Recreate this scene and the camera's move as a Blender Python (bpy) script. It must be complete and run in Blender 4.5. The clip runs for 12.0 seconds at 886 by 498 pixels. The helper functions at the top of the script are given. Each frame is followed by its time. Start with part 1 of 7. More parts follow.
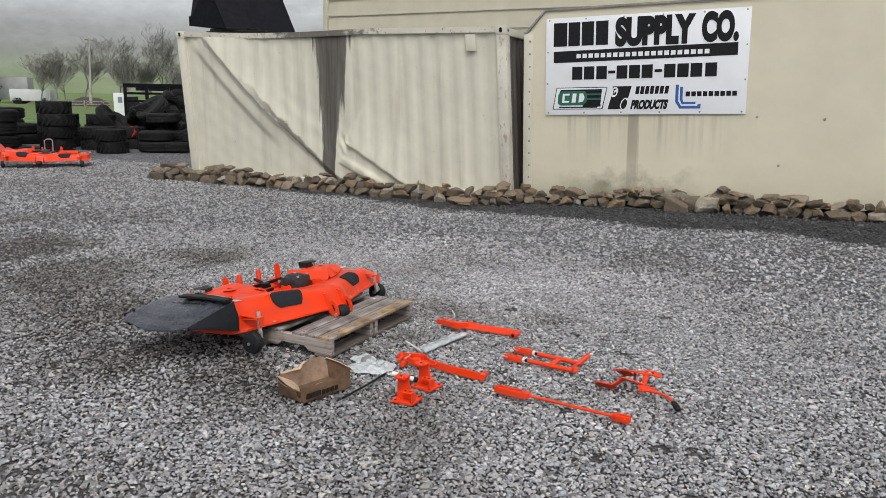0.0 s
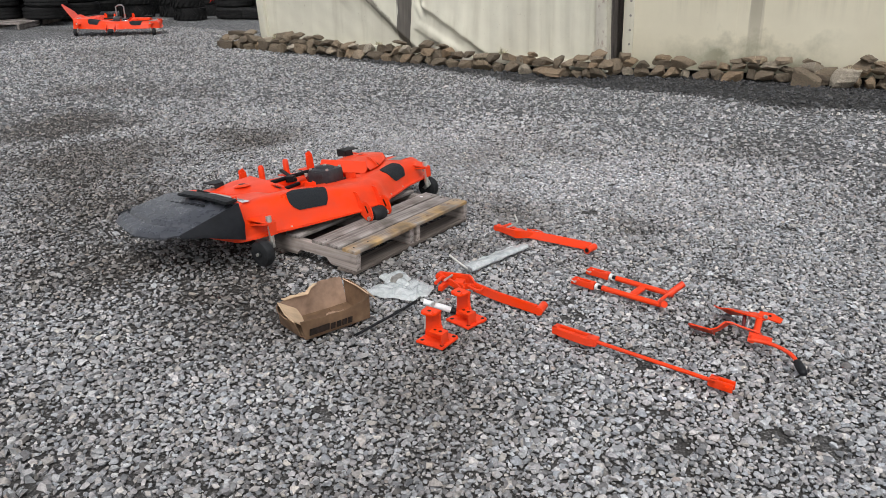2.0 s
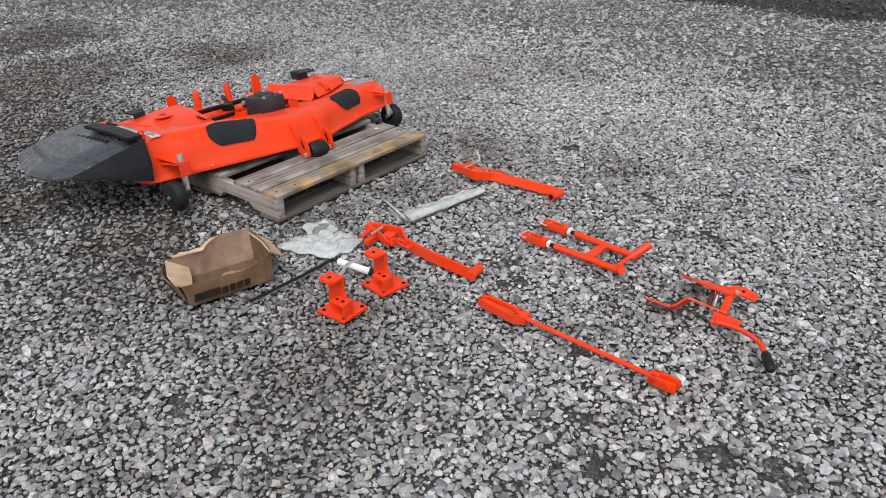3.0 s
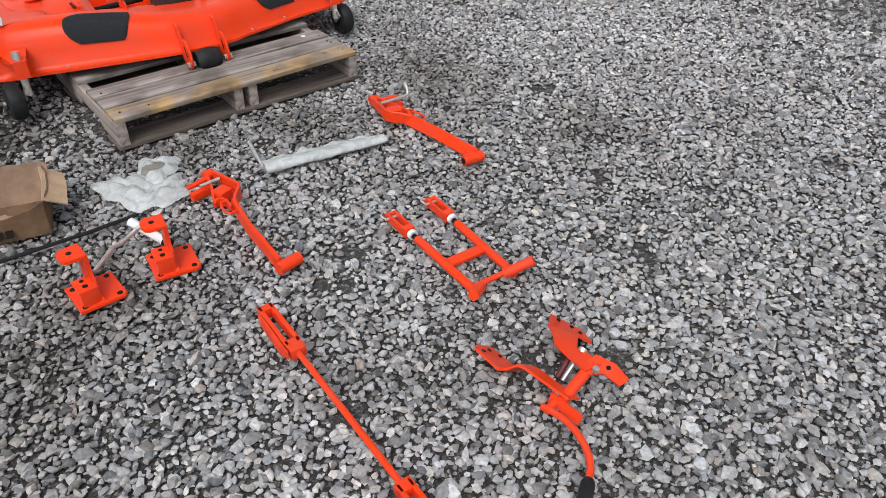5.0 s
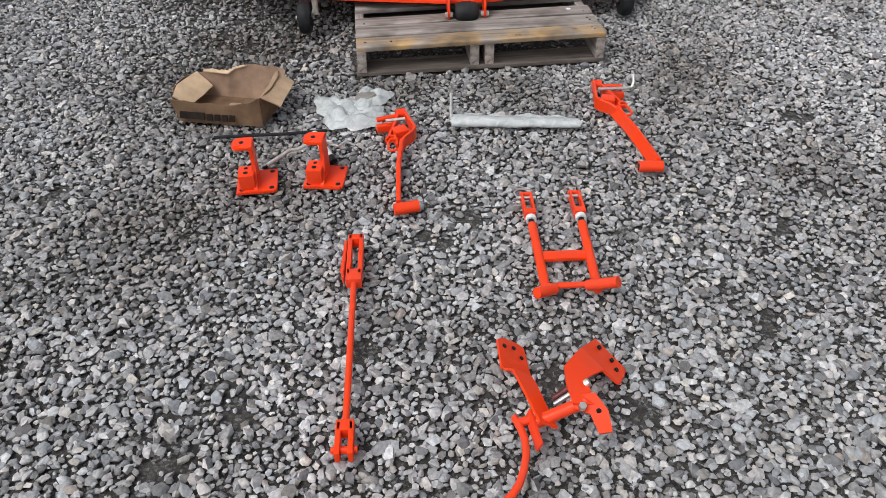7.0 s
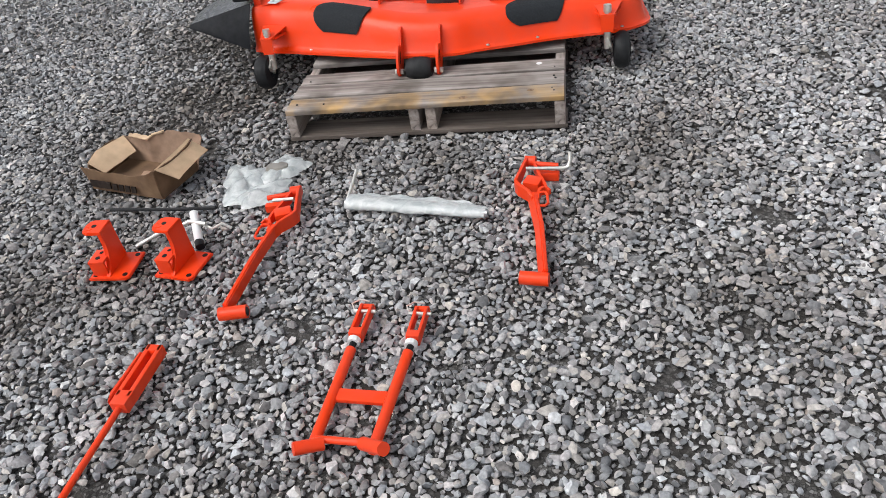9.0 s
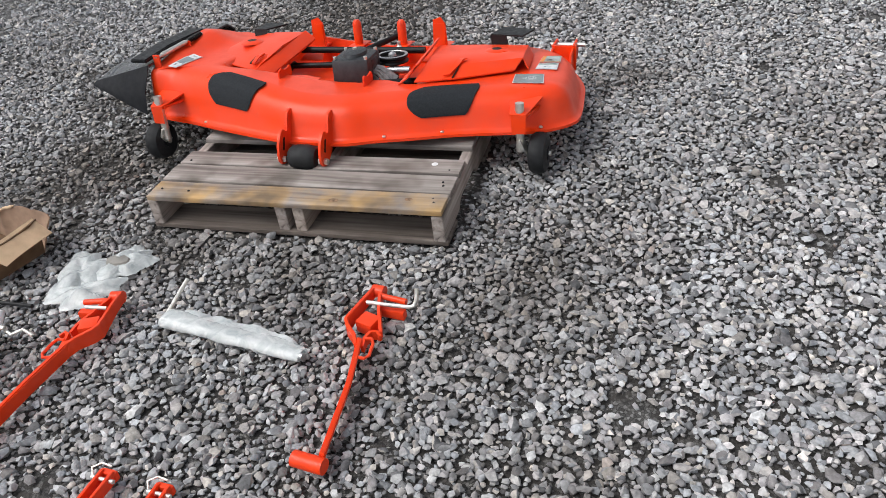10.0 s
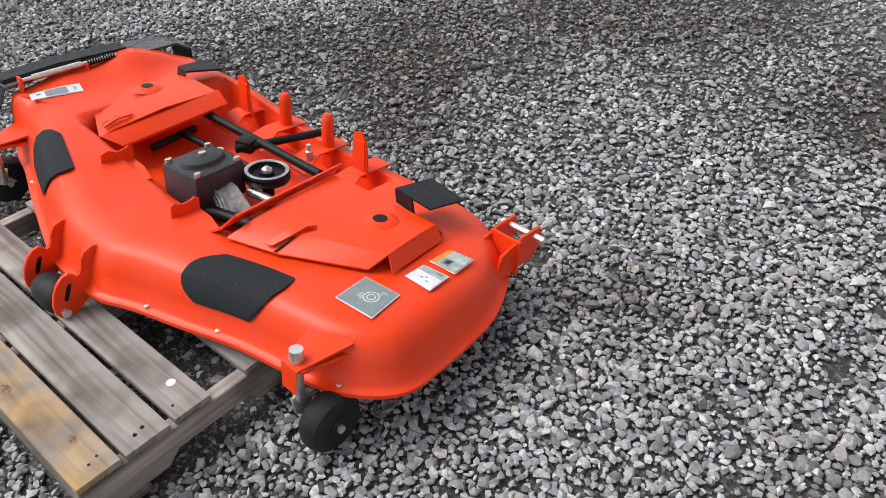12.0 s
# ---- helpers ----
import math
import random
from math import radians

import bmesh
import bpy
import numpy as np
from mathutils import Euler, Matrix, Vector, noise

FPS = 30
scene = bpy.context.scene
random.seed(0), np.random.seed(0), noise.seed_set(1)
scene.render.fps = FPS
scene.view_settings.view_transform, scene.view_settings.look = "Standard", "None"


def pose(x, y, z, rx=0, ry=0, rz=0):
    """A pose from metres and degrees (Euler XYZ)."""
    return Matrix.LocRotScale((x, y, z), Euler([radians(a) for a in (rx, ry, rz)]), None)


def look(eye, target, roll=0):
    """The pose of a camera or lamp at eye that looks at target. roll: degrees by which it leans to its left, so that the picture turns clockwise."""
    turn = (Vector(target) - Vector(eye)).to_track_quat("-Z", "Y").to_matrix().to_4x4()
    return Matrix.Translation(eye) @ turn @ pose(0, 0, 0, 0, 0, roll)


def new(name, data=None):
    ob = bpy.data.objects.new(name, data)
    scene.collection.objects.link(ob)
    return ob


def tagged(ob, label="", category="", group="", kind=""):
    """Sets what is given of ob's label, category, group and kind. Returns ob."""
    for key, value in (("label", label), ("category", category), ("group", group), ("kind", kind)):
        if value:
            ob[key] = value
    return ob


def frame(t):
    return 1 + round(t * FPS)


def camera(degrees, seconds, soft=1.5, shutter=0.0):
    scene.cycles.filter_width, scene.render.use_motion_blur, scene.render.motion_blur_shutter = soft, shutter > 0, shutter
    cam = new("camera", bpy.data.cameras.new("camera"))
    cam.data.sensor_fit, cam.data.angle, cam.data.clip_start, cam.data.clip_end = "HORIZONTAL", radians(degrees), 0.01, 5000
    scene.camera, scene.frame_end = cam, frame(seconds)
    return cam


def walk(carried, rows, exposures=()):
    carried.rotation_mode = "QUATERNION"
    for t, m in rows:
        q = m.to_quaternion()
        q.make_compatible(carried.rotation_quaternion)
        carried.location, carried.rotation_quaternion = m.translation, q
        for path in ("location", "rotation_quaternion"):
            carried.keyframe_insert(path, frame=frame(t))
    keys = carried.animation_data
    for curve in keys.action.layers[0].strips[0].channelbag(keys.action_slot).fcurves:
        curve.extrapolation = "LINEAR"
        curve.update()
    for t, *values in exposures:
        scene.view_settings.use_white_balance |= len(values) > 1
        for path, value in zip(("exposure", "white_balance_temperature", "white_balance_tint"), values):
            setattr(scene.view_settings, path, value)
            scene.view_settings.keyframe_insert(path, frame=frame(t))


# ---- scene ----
import itertools

cam = camera(61.0, 12.0, soft=0.85)
PATH = [
    (0, (0.141, -0.06, 1.587), (-0.737, 1.692, 1.184), 1.2),
    (0.5, (0.114, 0.085, 1.571), (-0.809, 1.801, 1.12), 0.8),
    (1, (0.125, 0.371, 1.539), (-0.845, 2.037, 1.008), 0.6),
    (1.5, (0.04, 0.627, 1.472), (-0.972, 2.234, 0.845), 0.5),
    (2, (-0.125, 0.934, 1.483), (-1.171, 2.474, 0.752), 0.2),
    (2.5, (-0.095, 1.257, 1.434), (-1.178, 2.72, 0.606), -0.2),
    (2.7, (-0.059, 1.424, 1.442), (-1.148, 2.855, 0.566), -0.4),
    (4.3, (0.039, 2.477, 1.379), (-1.095, 3.644, 0.216), 0.3),
    (4.5, (0.106, 2.6, 1.4), (-1.048, 3.727, 0.218), 0.5),
    (5, (0.105, 2.906, 1.366), (-1.109, 3.929, 0.15), 1.2),
    (5.5, (0.035, 3.208, 1.385), (-1.278, 4.071, 0.147), 2.9),
    (6, (0.107, 3.438, 1.382), (-1.381, 3.981, 0.16), 1.6),
    (6.5, (0.271, 3.532, 1.395), (-1.281, 3.832, 0.17), 0.7),
    (6.7, (0.39, 3.519, 1.381), (-1.157, 3.755, 0.136), 0.2),
    (8.3, (0.354, 4.268, 1.334), (-1.215, 4.115, 0.104), -8.5),
    (8.5, (0.209, 4.355, 1.315), (-1.354, 4.145, 0.085), -8.7),
    (9, (-0.07, 4.544, 1.319), (-1.614, 4.195, 0.097), -9.3),
    (9.5, (-0.304, 4.932, 1.338), (-1.844, 4.488, 0.142), -8.7),
    (10, (-0.676, 5.103, 1.295), (-2.211, 4.57, 0.129), -7.7),
    (10.5, (-1.05, 5.233, 1.324), (-2.575, 4.621, 0.184), -5.9),
    (11, (-1.418, 5.51, 1.334), (-2.897, 4.806, 0.186), -3.6),
    (11.5, (-1.826, 5.586, 1.276), (-3.198, 4.749, 0.085), -1.6),
    (12, (-2.225, 5.567, 1.324), (-3.406, 4.544, 0.076), -1.4),
]
walk(cam, [(t, look(eye, target, roll)) for t, eye, target, roll in PATH], exposures=[(0, -0.16), (1.5, -0.12), (2.5, -0.08), (4.5, -0.10), (6.5, -0.12), (8.5, 0.06), (9.5, 0.04), (11, 0.16), (12, 0.2)])

# ---- world and sun: an overcast, foggy day ----
world = bpy.data.worlds.new("overcast_sky")
scene.world = world
world.use_nodes = True
wn, wl = world.node_tree.nodes, world.node_tree.links
wn.clear()
sky = wn.new("ShaderNodeTexSky")
sky.sky_type = "NISHITA"
sky.sun_disc = False
sky.sun_elevation = radians(52)
sky.sun_rotation = radians(150)
sky.air_density, sky.dust_density = 1.0, 4.0
grey = wn.new("ShaderNodeHueSaturation")
grey.inputs["Saturation"].default_value = 0.34
back = wn.new("ShaderNodeBackground")
back.inputs["Strength"].default_value = 0.165
wout = wn.new("ShaderNodeOutputWorld")
wl.new(sky.outputs[0], grey.inputs["Color"])
wl.new(grey.outputs[0], back.inputs["Color"])
wl.new(back.outputs[0], wout.inputs["Surface"])

sun = new("sun", bpy.data.lights.new("sun", "SUN"))
sun.data.energy = 1.25
sun.data.angle = radians(35)
sun.data.color = (0.975, 0.99, 0.965)
sun.matrix_world = look((4, -6, 12), (0, 0, 0))


# ---- materials ----
class Mat:
    """A small node builder round one principled shader."""

    def __init__(self, name, rough=0.6, metal=0.0, colour=(0.5, 0.5, 0.5)):
        self.m = bpy.data.materials.new(name)
        self.m.use_nodes = True
        self.n, self.l = self.m.node_tree.nodes, self.m.node_tree.links
        self.p = self.n["Principled BSDF"]
        self.p.inputs["Roughness"].default_value = rough
        self.p.inputs["Metallic"].default_value = metal
        self.p.inputs["Base Color"].default_value = (*colour, 1)
        self.co = self.n.new("ShaderNodeTexCoord").outputs["Object"]

    def mapped(self, scale):
        q = self.n.new("ShaderNodeMapping")
        q.inputs["Scale"].default_value = scale if isinstance(scale, tuple) else (scale,) * 3
        self.l.new(self.co, q.inputs["Vector"])
        return q.outputs[0]

    def noise(self, scale, detail=4.0, rough=0.55, warp=0.0):
        q = self.n.new("ShaderNodeTexNoise")
        q.inputs["Scale"].default_value = 1.0
        q.inputs["Detail"].default_value = detail
        q.inputs["Roughness"].default_value = rough
        q.inputs["Distortion"].default_value = warp
        self.l.new(self.mapped(scale), q.inputs["Vector"])
        return q.outputs["Fac"]

    def voronoi(self, scale, feature="F1", out="Distance"):
        q = self.n.new("ShaderNodeTexVoronoi")
        q.feature = feature
        q.inputs["Scale"].default_value = 1.0
        self.l.new(self.mapped(scale), q.inputs["Vector"])
        return q.outputs[out]

    def island(self):
        return self.n.new("ShaderNodeNewGeometry").outputs["Random Per Island"]

    def piece(self):
        return self.n.new("ShaderNodeObjectInfo").outputs["Random"]

    def axis(self, k):
        q = self.n.new("ShaderNodeSeparateXYZ")
        self.l.new(self.co, q.inputs[0])
        return q.outputs[k]

    def ramp(self, fac, *stops):
        q = self.n.new("ShaderNodeValToRGB")
        e = q.color_ramp.elements
        while len(e) < len(stops):
            e.new(0.5)
        for el, (pos, c) in zip(e, stops):
            el.position = pos
            el.color = (c, c, c, 1) if isinstance(c, (int, float)) else (*c, 1)
        self.l.new(fac, q.inputs[0])
        return q.outputs[0]

    def mix(self, fac, a, b, how="MIX"):
        q = self.n.new("ShaderNodeMix")
        q.data_type, q.blend_type = "RGBA", how
        for sock, val in ((q.inputs[0], fac), (q.inputs[6], a), (q.inputs[7], b)):
            if isinstance(val, bpy.types.NodeSocket):
                self.l.new(val, sock)
            elif isinstance(val, tuple):
                sock.default_value = (*val, 1)
            else:
                sock.default_value = val if sock == q.inputs[0] else (val, val, val, 1)
        return q.outputs[2]

    def math(self, op, a, b=0.0):
        q = self.n.new("ShaderNodeMath")
        q.operation = op
        for sock, val in zip(q.inputs, (a, b)):
            if isinstance(val, bpy.types.NodeSocket):
                self.l.new(val, sock)
            else:
                sock.default_value = val
        return q.outputs[0]

    def colour(self, sock):
        self.l.new(sock, self.p.inputs["Base Color"])
        return self

    def rough(self, sock):
        self.l.new(sock, self.p.inputs["Roughness"])
        return self

    def bump(self, sock, strength=0.3, distance=0.01):
        q = self.n.new("ShaderNodeBump")
        q.inputs["Strength"].default_value = strength
        q.inputs["Distance"].default_value = distance
        self.l.new(sock, q.inputs["Height"])
        self.l.new(q.outputs[0], self.p.inputs["Normal"])
        return self


def paint(name, c, rough=0.35, coat=0.3, dust=0.25):
    q = Mat(name, rough)
    n = q.noise(9, 5)
    fine = q.noise(60, 3)
    worn = tuple(0.86 * v + 0.02 for v in c)
    col = q.mix(q.ramp(n, (0.35, 0.0), (0.7, 1.0)), c, worn)
    q.colour(q.mix(q.math("MULTIPLY", q.ramp(fine, (0.6, 0.0), (0.8, 1.0)), dust), col, (0.35, 0.2, 0.15)))
    q.rough(q.ramp(n, (0.3, rough * 0.8), (0.75, rough * 1.35)))
    q.p.inputs["Coat Weight"].default_value = coat
    q.p.inputs["Coat Roughness"].default_value = 0.2
    q.p.inputs["Specular IOR Level"].default_value = 0.26
    q.bump(q.noise(220, 2), 0.04, 0.002)
    return q.m


def plain(name, c, rough=0.6, metal=0.0, scale=20, vary=0.25, bump=0.15, dist=0.002):
    q = Mat(name, rough, metal)
    n = q.noise(scale, 5)
    lo, hi = tuple(v * (1 - vary) for v in c), tuple(min(1, v * (1 + vary)) for v in c)
    q.colour(q.ramp(n, (0.3, lo), (0.7, hi)))
    if max(c) < 0.03:
        q.p.inputs["Specular IOR Level"].default_value = 0.28
    q.rough(q.ramp(q.noise(scale * 2.3, 3), (0.3, max(0.05, rough - 0.1)), (0.7, min(1, rough + 0.12))))
    q.bump(q.noise(scale * 5, 3), bump, dist)
    return q.m


ORANGE = paint("orange_paint", (0.88, 0.050, 0.003), 0.34, 0.04, 0.06)
BLACK_PLASTIC = plain("black_plastic", (0.012, 0.013, 0.015), 0.5, scale=30)
BLACK_RUBBER = plain("black_rubber", (0.016, 0.017, 0.019), 0.62, scale=25, vary=0.4, bump=0.25)
GRIP = plain("grip_pad", (0.016, 0.019, 0.023), 0.8, scale=160, vary=0.28, bump=0.4, dist=0.002)
DULL_STEEL = plain("dull_steel", (0.36, 0.35, 0.34), 0.55, 0.7, scale=70, vary=0.35, bump=0.4)
# chute rubber with the sky's sheen lifted into its base colour
CHUTE = plain("sheen_lightened_rubber", (0.045, 0.048, 0.058), 0.30, scale=18, vary=0.3, bump=0.06)
CHUTE.node_tree.nodes["Principled BSDF"].inputs["Specular IOR Level"].default_value = 0.75
# the same rubber, darkened for the shaded front of the chute
SKIRT = plain("shade_darkened_rubber", (0.007, 0.008, 0.011), 0.7, scale=18, vary=0.3, bump=0.06)
BLACK_IRON = plain("black_iron", (0.010, 0.010, 0.011), 0.45, 0.3, scale=40)
CAST = plain("cast_gearbox_paint", (0.035, 0.038, 0.043), 0.5, 0.2, scale=50)
ZINC = plain("zinc_steel", (0.72, 0.71, 0.67), 0.42, 0.95, scale=60, vary=0.15)
STEEL = plain("bright_steel", (0.55, 0.55, 0.56), 0.35, 0.95, scale=50, vary=0.2)
WHITE_PAINT = plain("white_paint", (0.78, 0.79, 0.8), 0.5, scale=15, vary=0.05)
LABEL_GREY = plain("grey_label", (0.20, 0.25, 0.26), 0.4, scale=40, vary=0.12, bump=0.0)
LABEL_WHITE = plain("white_label", (0.72, 0.74, 0.76), 0.4, scale=40, vary=0.08, bump=0.0)
LABEL_PALE = plain("pale_grey_print", (0.36, 0.43, 0.42), 0.4, scale=60, vary=0.3, bump=0.0)
LABEL_BLACK = plain("black_print", (0.015, 0.015, 0.017), 0.5, scale=40, vary=0.1, bump=0.0)
LABEL_YELLOW = plain("orange_label_print", (0.75, 0.28, 0.03), 0.4, scale=40, vary=0.1, bump=0.0)


def cardboard():
    q = Mat("brown_cardboard", 0.85)
    n = q.noise(14, 5)
    base = q.ramp(n, (0.25, (0.085, 0.047, 0.026)), (0.55, (0.17, 0.100, 0.055)), (0.85, (0.25, 0.158, 0.09)))
    q.colour(base)
    q.bump(q.noise((6, 90, 6), 3), 0.25, 0.002)
    return q.m


def weathered_wood(name="weathered_pallet_wood", yellow=False, along=(45, 1.7, 45), board_tint=(1.0, 1.0, 1.0)):
    q = Mat(name, 0.85)
    grain = q.noise((5, 5, 5), 3)
    long = q.n.new("ShaderNodeTexNoise")
    long.inputs["Scale"].default_value = 1.0
    long.inputs["Detail"].default_value = 7.0
    long.inputs["Distortion"].default_value = 0.6
    q.l.new(q.mapped(along), long.inputs["Vector"])
    streak = long.outputs["Fac"]
    tone = q.ramp(streak, (0.24, (0.052, 0.043, 0.039)), (0.44, (0.225, 0.200, 0.187)), (0.78, (0.43, 0.40, 0.38)))
    warm = q.ramp(q.piece(), (0.0, (0.85, 0.85, 0.86)), (0.5, (1.0, 0.99, 0.98)), (1.0, (1.12, 1.08, 1.04)))
    col = q.mix(1.0, tone, warm, "MULTIPLY")
    col = q.mix(1.0, col, board_tint, "MULTIPLY")
    if yellow:
        col = q.mix(q.ramp(q.noise(6, 5), (0.40, 0.05), (0.60, 0.9)), col, q.mix(1.0, q.mix(0.5, tone, (0.6, 0.6, 0.6)), (1.15, 0.74, 0.30), "MULTIPLY"))
    q.colour(q.mix(q.ramp(grain, (0.47, 0.0), (0.66, 0.8)), col, (0.085, 0.068, 0.056)))
    q.bump(streak, 0.55, 0.006)
    return q.m


CARD = cardboard()
CARD_LIGHT = plain("inner_cardboard", (0.56, 0.40, 0.26), 0.85, scale=14, vary=0.2)
WOOD = weathered_wood()
WOOD_YELLOW = weathered_wood("yellowed_pallet_wood", True)
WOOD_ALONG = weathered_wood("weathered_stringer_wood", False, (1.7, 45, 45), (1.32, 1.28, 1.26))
# darker copy of the wood: the bottom boards' shade is in the colour
WOOD_SHADED = weathered_wood("shaded_pallet_wood", False, (45, 1.7, 45), (0.52, 0.49, 0.47))


BARE = ((-5.1, 5.3, 0.7), (-2.75, 3.1, 0.55), (-5.6, 4.0, 1.15), (-4.35, 3.5, 0.95), (-3.5, 3.0, 0.70), (-6.9, 4.6, 1.0))
# spots where the stones' tone is raised
LIGHTER_SPOTS = ((-1.9, 6.0, 1.3), (-3.4, 6.6, 1.2), (-0.7, 3.45, 0.45), (0.0, 7.8, 1.1))
# dusty spots; those along the pallet's front also paint its contact shade
DUST_AND_SHADE = ((-0.9, 1.5, 1.5), (-2.4, 3.0, 0.8), (-1.5, 2.85, 0.5), (-2.2, 4.75, 0.5), (-2.30, 3.65, 0.32), (-2.20, 4.12, 0.32), (-3.6, 5.0, 0.25), (-1.5, 4.9, 0.35), (-1.65, 3.2, 0.40))


def bare_patches(q):
    """Where wheels have worn the gravel down to brown dirt, and where dust and painted contact shade darken the stones.
    """
    n = q.noise(1.7, 6, 0.65)
    x, y = q.axis(0), q.axis(1)

    def spread(spots):
        mask = None
        for cx, cy, r in spots:
            dx, dy = q.math("SUBTRACT", x, cx), q.math("SUBTRACT", y, cy)
            d = q.math("SQRT", q.math("ADD", q.math("MULTIPLY", dx, dx), q.math("MULTIPLY", dy, dy)))
            v = q.math("ADD", q.math("MULTIPLY", d, -0.5 / r), q.math("MULTIPLY", n, 1.1))
            mask = v if mask is None else q.math("MAXIMUM", mask, v)
        return mask

    q.fresh = q.ramp(spread(LIGHTER_SPOTS), (0.05, 0.0), (0.5, 1.0))
    return q.math("MAXIMUM", q.ramp(spread(BARE), (0.10, 0.0), (0.42, 0.72)), q.ramp(spread(DUST_AND_SHADE), (0.05, 0.0), (0.5, 0.62)))


def damp_and_shade(q, col):
    """The strip along the foot of the wall that stays wet, with a ragged edge; its left end also paints the stones'
    shadow.
    """
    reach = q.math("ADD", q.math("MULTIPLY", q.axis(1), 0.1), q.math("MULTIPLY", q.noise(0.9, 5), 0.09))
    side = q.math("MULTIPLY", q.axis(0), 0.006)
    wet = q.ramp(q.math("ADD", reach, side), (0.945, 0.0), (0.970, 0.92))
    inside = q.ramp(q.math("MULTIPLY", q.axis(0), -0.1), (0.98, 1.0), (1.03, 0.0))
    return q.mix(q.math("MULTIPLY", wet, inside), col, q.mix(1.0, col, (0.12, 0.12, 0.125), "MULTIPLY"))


def gravel(name, joined):
    q = Mat(name, 0.8)
    pick = q.island() if joined else q.voronoi(38, "F1", "Color")
    tone = q.ramp(pick, (0.0, (0.14, 0.141, 0.145)), (0.22, (0.265, 0.268, 0.273)), (0.55, (0.388, 0.392, 0.397)), (0.85, (0.505, 0.508, 0.511)), (0.98, (0.63, 0.63, 0.625)), (1.0, (0.36, 0.31, 0.27)))
    # each stone leans a little to blue, violet or brown
    tint = q.ramp(q.math("FRACT", q.math("MULTIPLY", pick, 37.7)), (0.0, (0.95, 0.99, 1.05)), (0.4, (1.0, 1.0, 1.0)), (0.7, (1.03, 0.985, 1.0)), (1.0, (1.07, 1.0, 0.91)))
    tone = q.mix(1.0, tone, tint, "MULTIPLY")
    speck = q.ramp(q.noise(110, 4), (0.35, 0.72), (0.7, 1.15))
    col = q.mix(1.0, tone, speck, "MULTIPLY")
    dirt = q.math("MAXIMUM", bare_patches(q), q.ramp(q.noise(0.55, 6, 0.62, 0.5), (0.52, 0.0), (0.72, 0.6)))
    col = q.mix(dirt, col, q.mix(1.0, col, (0.33, 0.285, 0.245), "MULTIPLY"))
    col = q.mix(q.fresh, col, q.mix(1.0, col, (1.28, 1.27, 1.28), "MULTIPLY"))
    q.colour(damp_and_shade(q, col))
    q.bump(q.noise(160, 4), 0.5, 0.004)
    return q.m


GRAVEL = gravel("grey_crushed_gravel", True)


def ground_material():
    """Fine gravel and dirt between the stones; grass and fog-grey fields far out."""
    q = Mat("gravel_ground", 0.92)
    cell = q.voronoi(42, "F1", "Color")
    bw = q.n.new("ShaderNodeRGBToBW")
    q.l.new(cell, bw.inputs[0])
    tone = q.ramp(bw.outputs[0], (0.15, (0.045, 0.046, 0.048)), (0.5, (0.125, 0.127, 0.131)), (0.75, (0.27, 0.274, 0.28)), (0.95, (0.50, 0.50, 0.50)))
    gap = q.ramp(q.voronoi(42, "DISTANCE_TO_EDGE"), (0.0, 0.25), (0.12, 1.0))
    col = q.mix(1.0, tone, gap, "MULTIPLY")
    # stone dust shows between the loose stones, toned dark for the gaps' shade
    dx, dy = q.math("MULTIPLY", q.math("ADD", q.axis(0), 2.6), 1 / 2.2), q.math("MULTIPLY", q.math("SUBTRACT", q.axis(1), 4.05), 1 / 1.5)
    far_out = q.math("SQRT", q.math("ADD", q.math("MULTIPLY", dx, dx), q.math("MULTIPLY", dy, dy)))
    grit = q.n.new("ShaderNodeRGBToBW")
    q.l.new(q.voronoi(125, "F1", "Color"), grit.inputs[0])
    dust = q.mix(1.0, q.ramp(grit.outputs[0], (0.2, (0.035, 0.033, 0.032)), (0.55, (0.095, 0.092, 0.09)), (0.85, (0.27, 0.267, 0.265))), q.ramp(q.voronoi(125, "DISTANCE_TO_EDGE"), (0.0, 0.25), (0.15, 1.0)), "MULTIPLY")
    dust = q.mix(q.ramp(q.noise(14, 5, 0.7), (0.42, 0.0), (0.60, 0.75)), dust, (0.050, 0.045, 0.041))
    col = q.mix(q.ramp(q.math("MULTIPLY", far_out, 0.25), (0.33, 0.0), (0.62, 1.0)), dust, col)
    dirt = q.math("MAXIMUM", bare_patches(q), q.ramp(q.noise(0.55, 6, 0.62, 0.5), (0.50, 0.0), (0.72, 0.7)))
    col = q.mix(dirt, col, q.mix(1.0, col, (0.40, 0.34, 0.29), "MULTIPLY"))
    col = damp_and_shade(q, col)
    grass_n = q.noise(0.8, 6)
    grass = q.ramp(grass_n, (0.3, (0.095, 0.15, 0.04)), (0.7, (0.16, 0.22, 0.07)))
    # the yard ends past the heap of tyres
    far = q.math("ADD", q.math("MULTIPLY", q.axis(0), -0.75), q.math("MULTIPLY", q.axis(1), 0.66))
    edge = q.math("ADD", far, q.math("MULTIPLY", grass_n, 3.0))
    q.colour(q.mix(q.ramp(q.math("MULTIPLY", edge, 0.01), (0.275, 0.0), (0.285, 1.0)), col, grass))
    q.bump(q.voronoi(42, "F1"), 0.8, 0.012)
    return q.m


GROUND = ground_material()


def rubber_tyre():
    q = Mat("tyre_rubber", 0.75)
    n = q.noise(7, 5)
    col = q.ramp(n, (0.3, (0.006, 0.006, 0.0065)), (0.62, (0.014, 0.014, 0.0145)), (0.85, (0.045, 0.042, 0.038)))
    q.colour(q.mix(1.0, col, q.ramp(q.piece(), (0.0, 0.7), (1.0, 1.5)), "MULTIPLY"))
    q.p.inputs["Specular IOR Level"].default_value = 0.25
    q.bump(q.noise(60, 3), 0.3, 0.004)
    return q.m


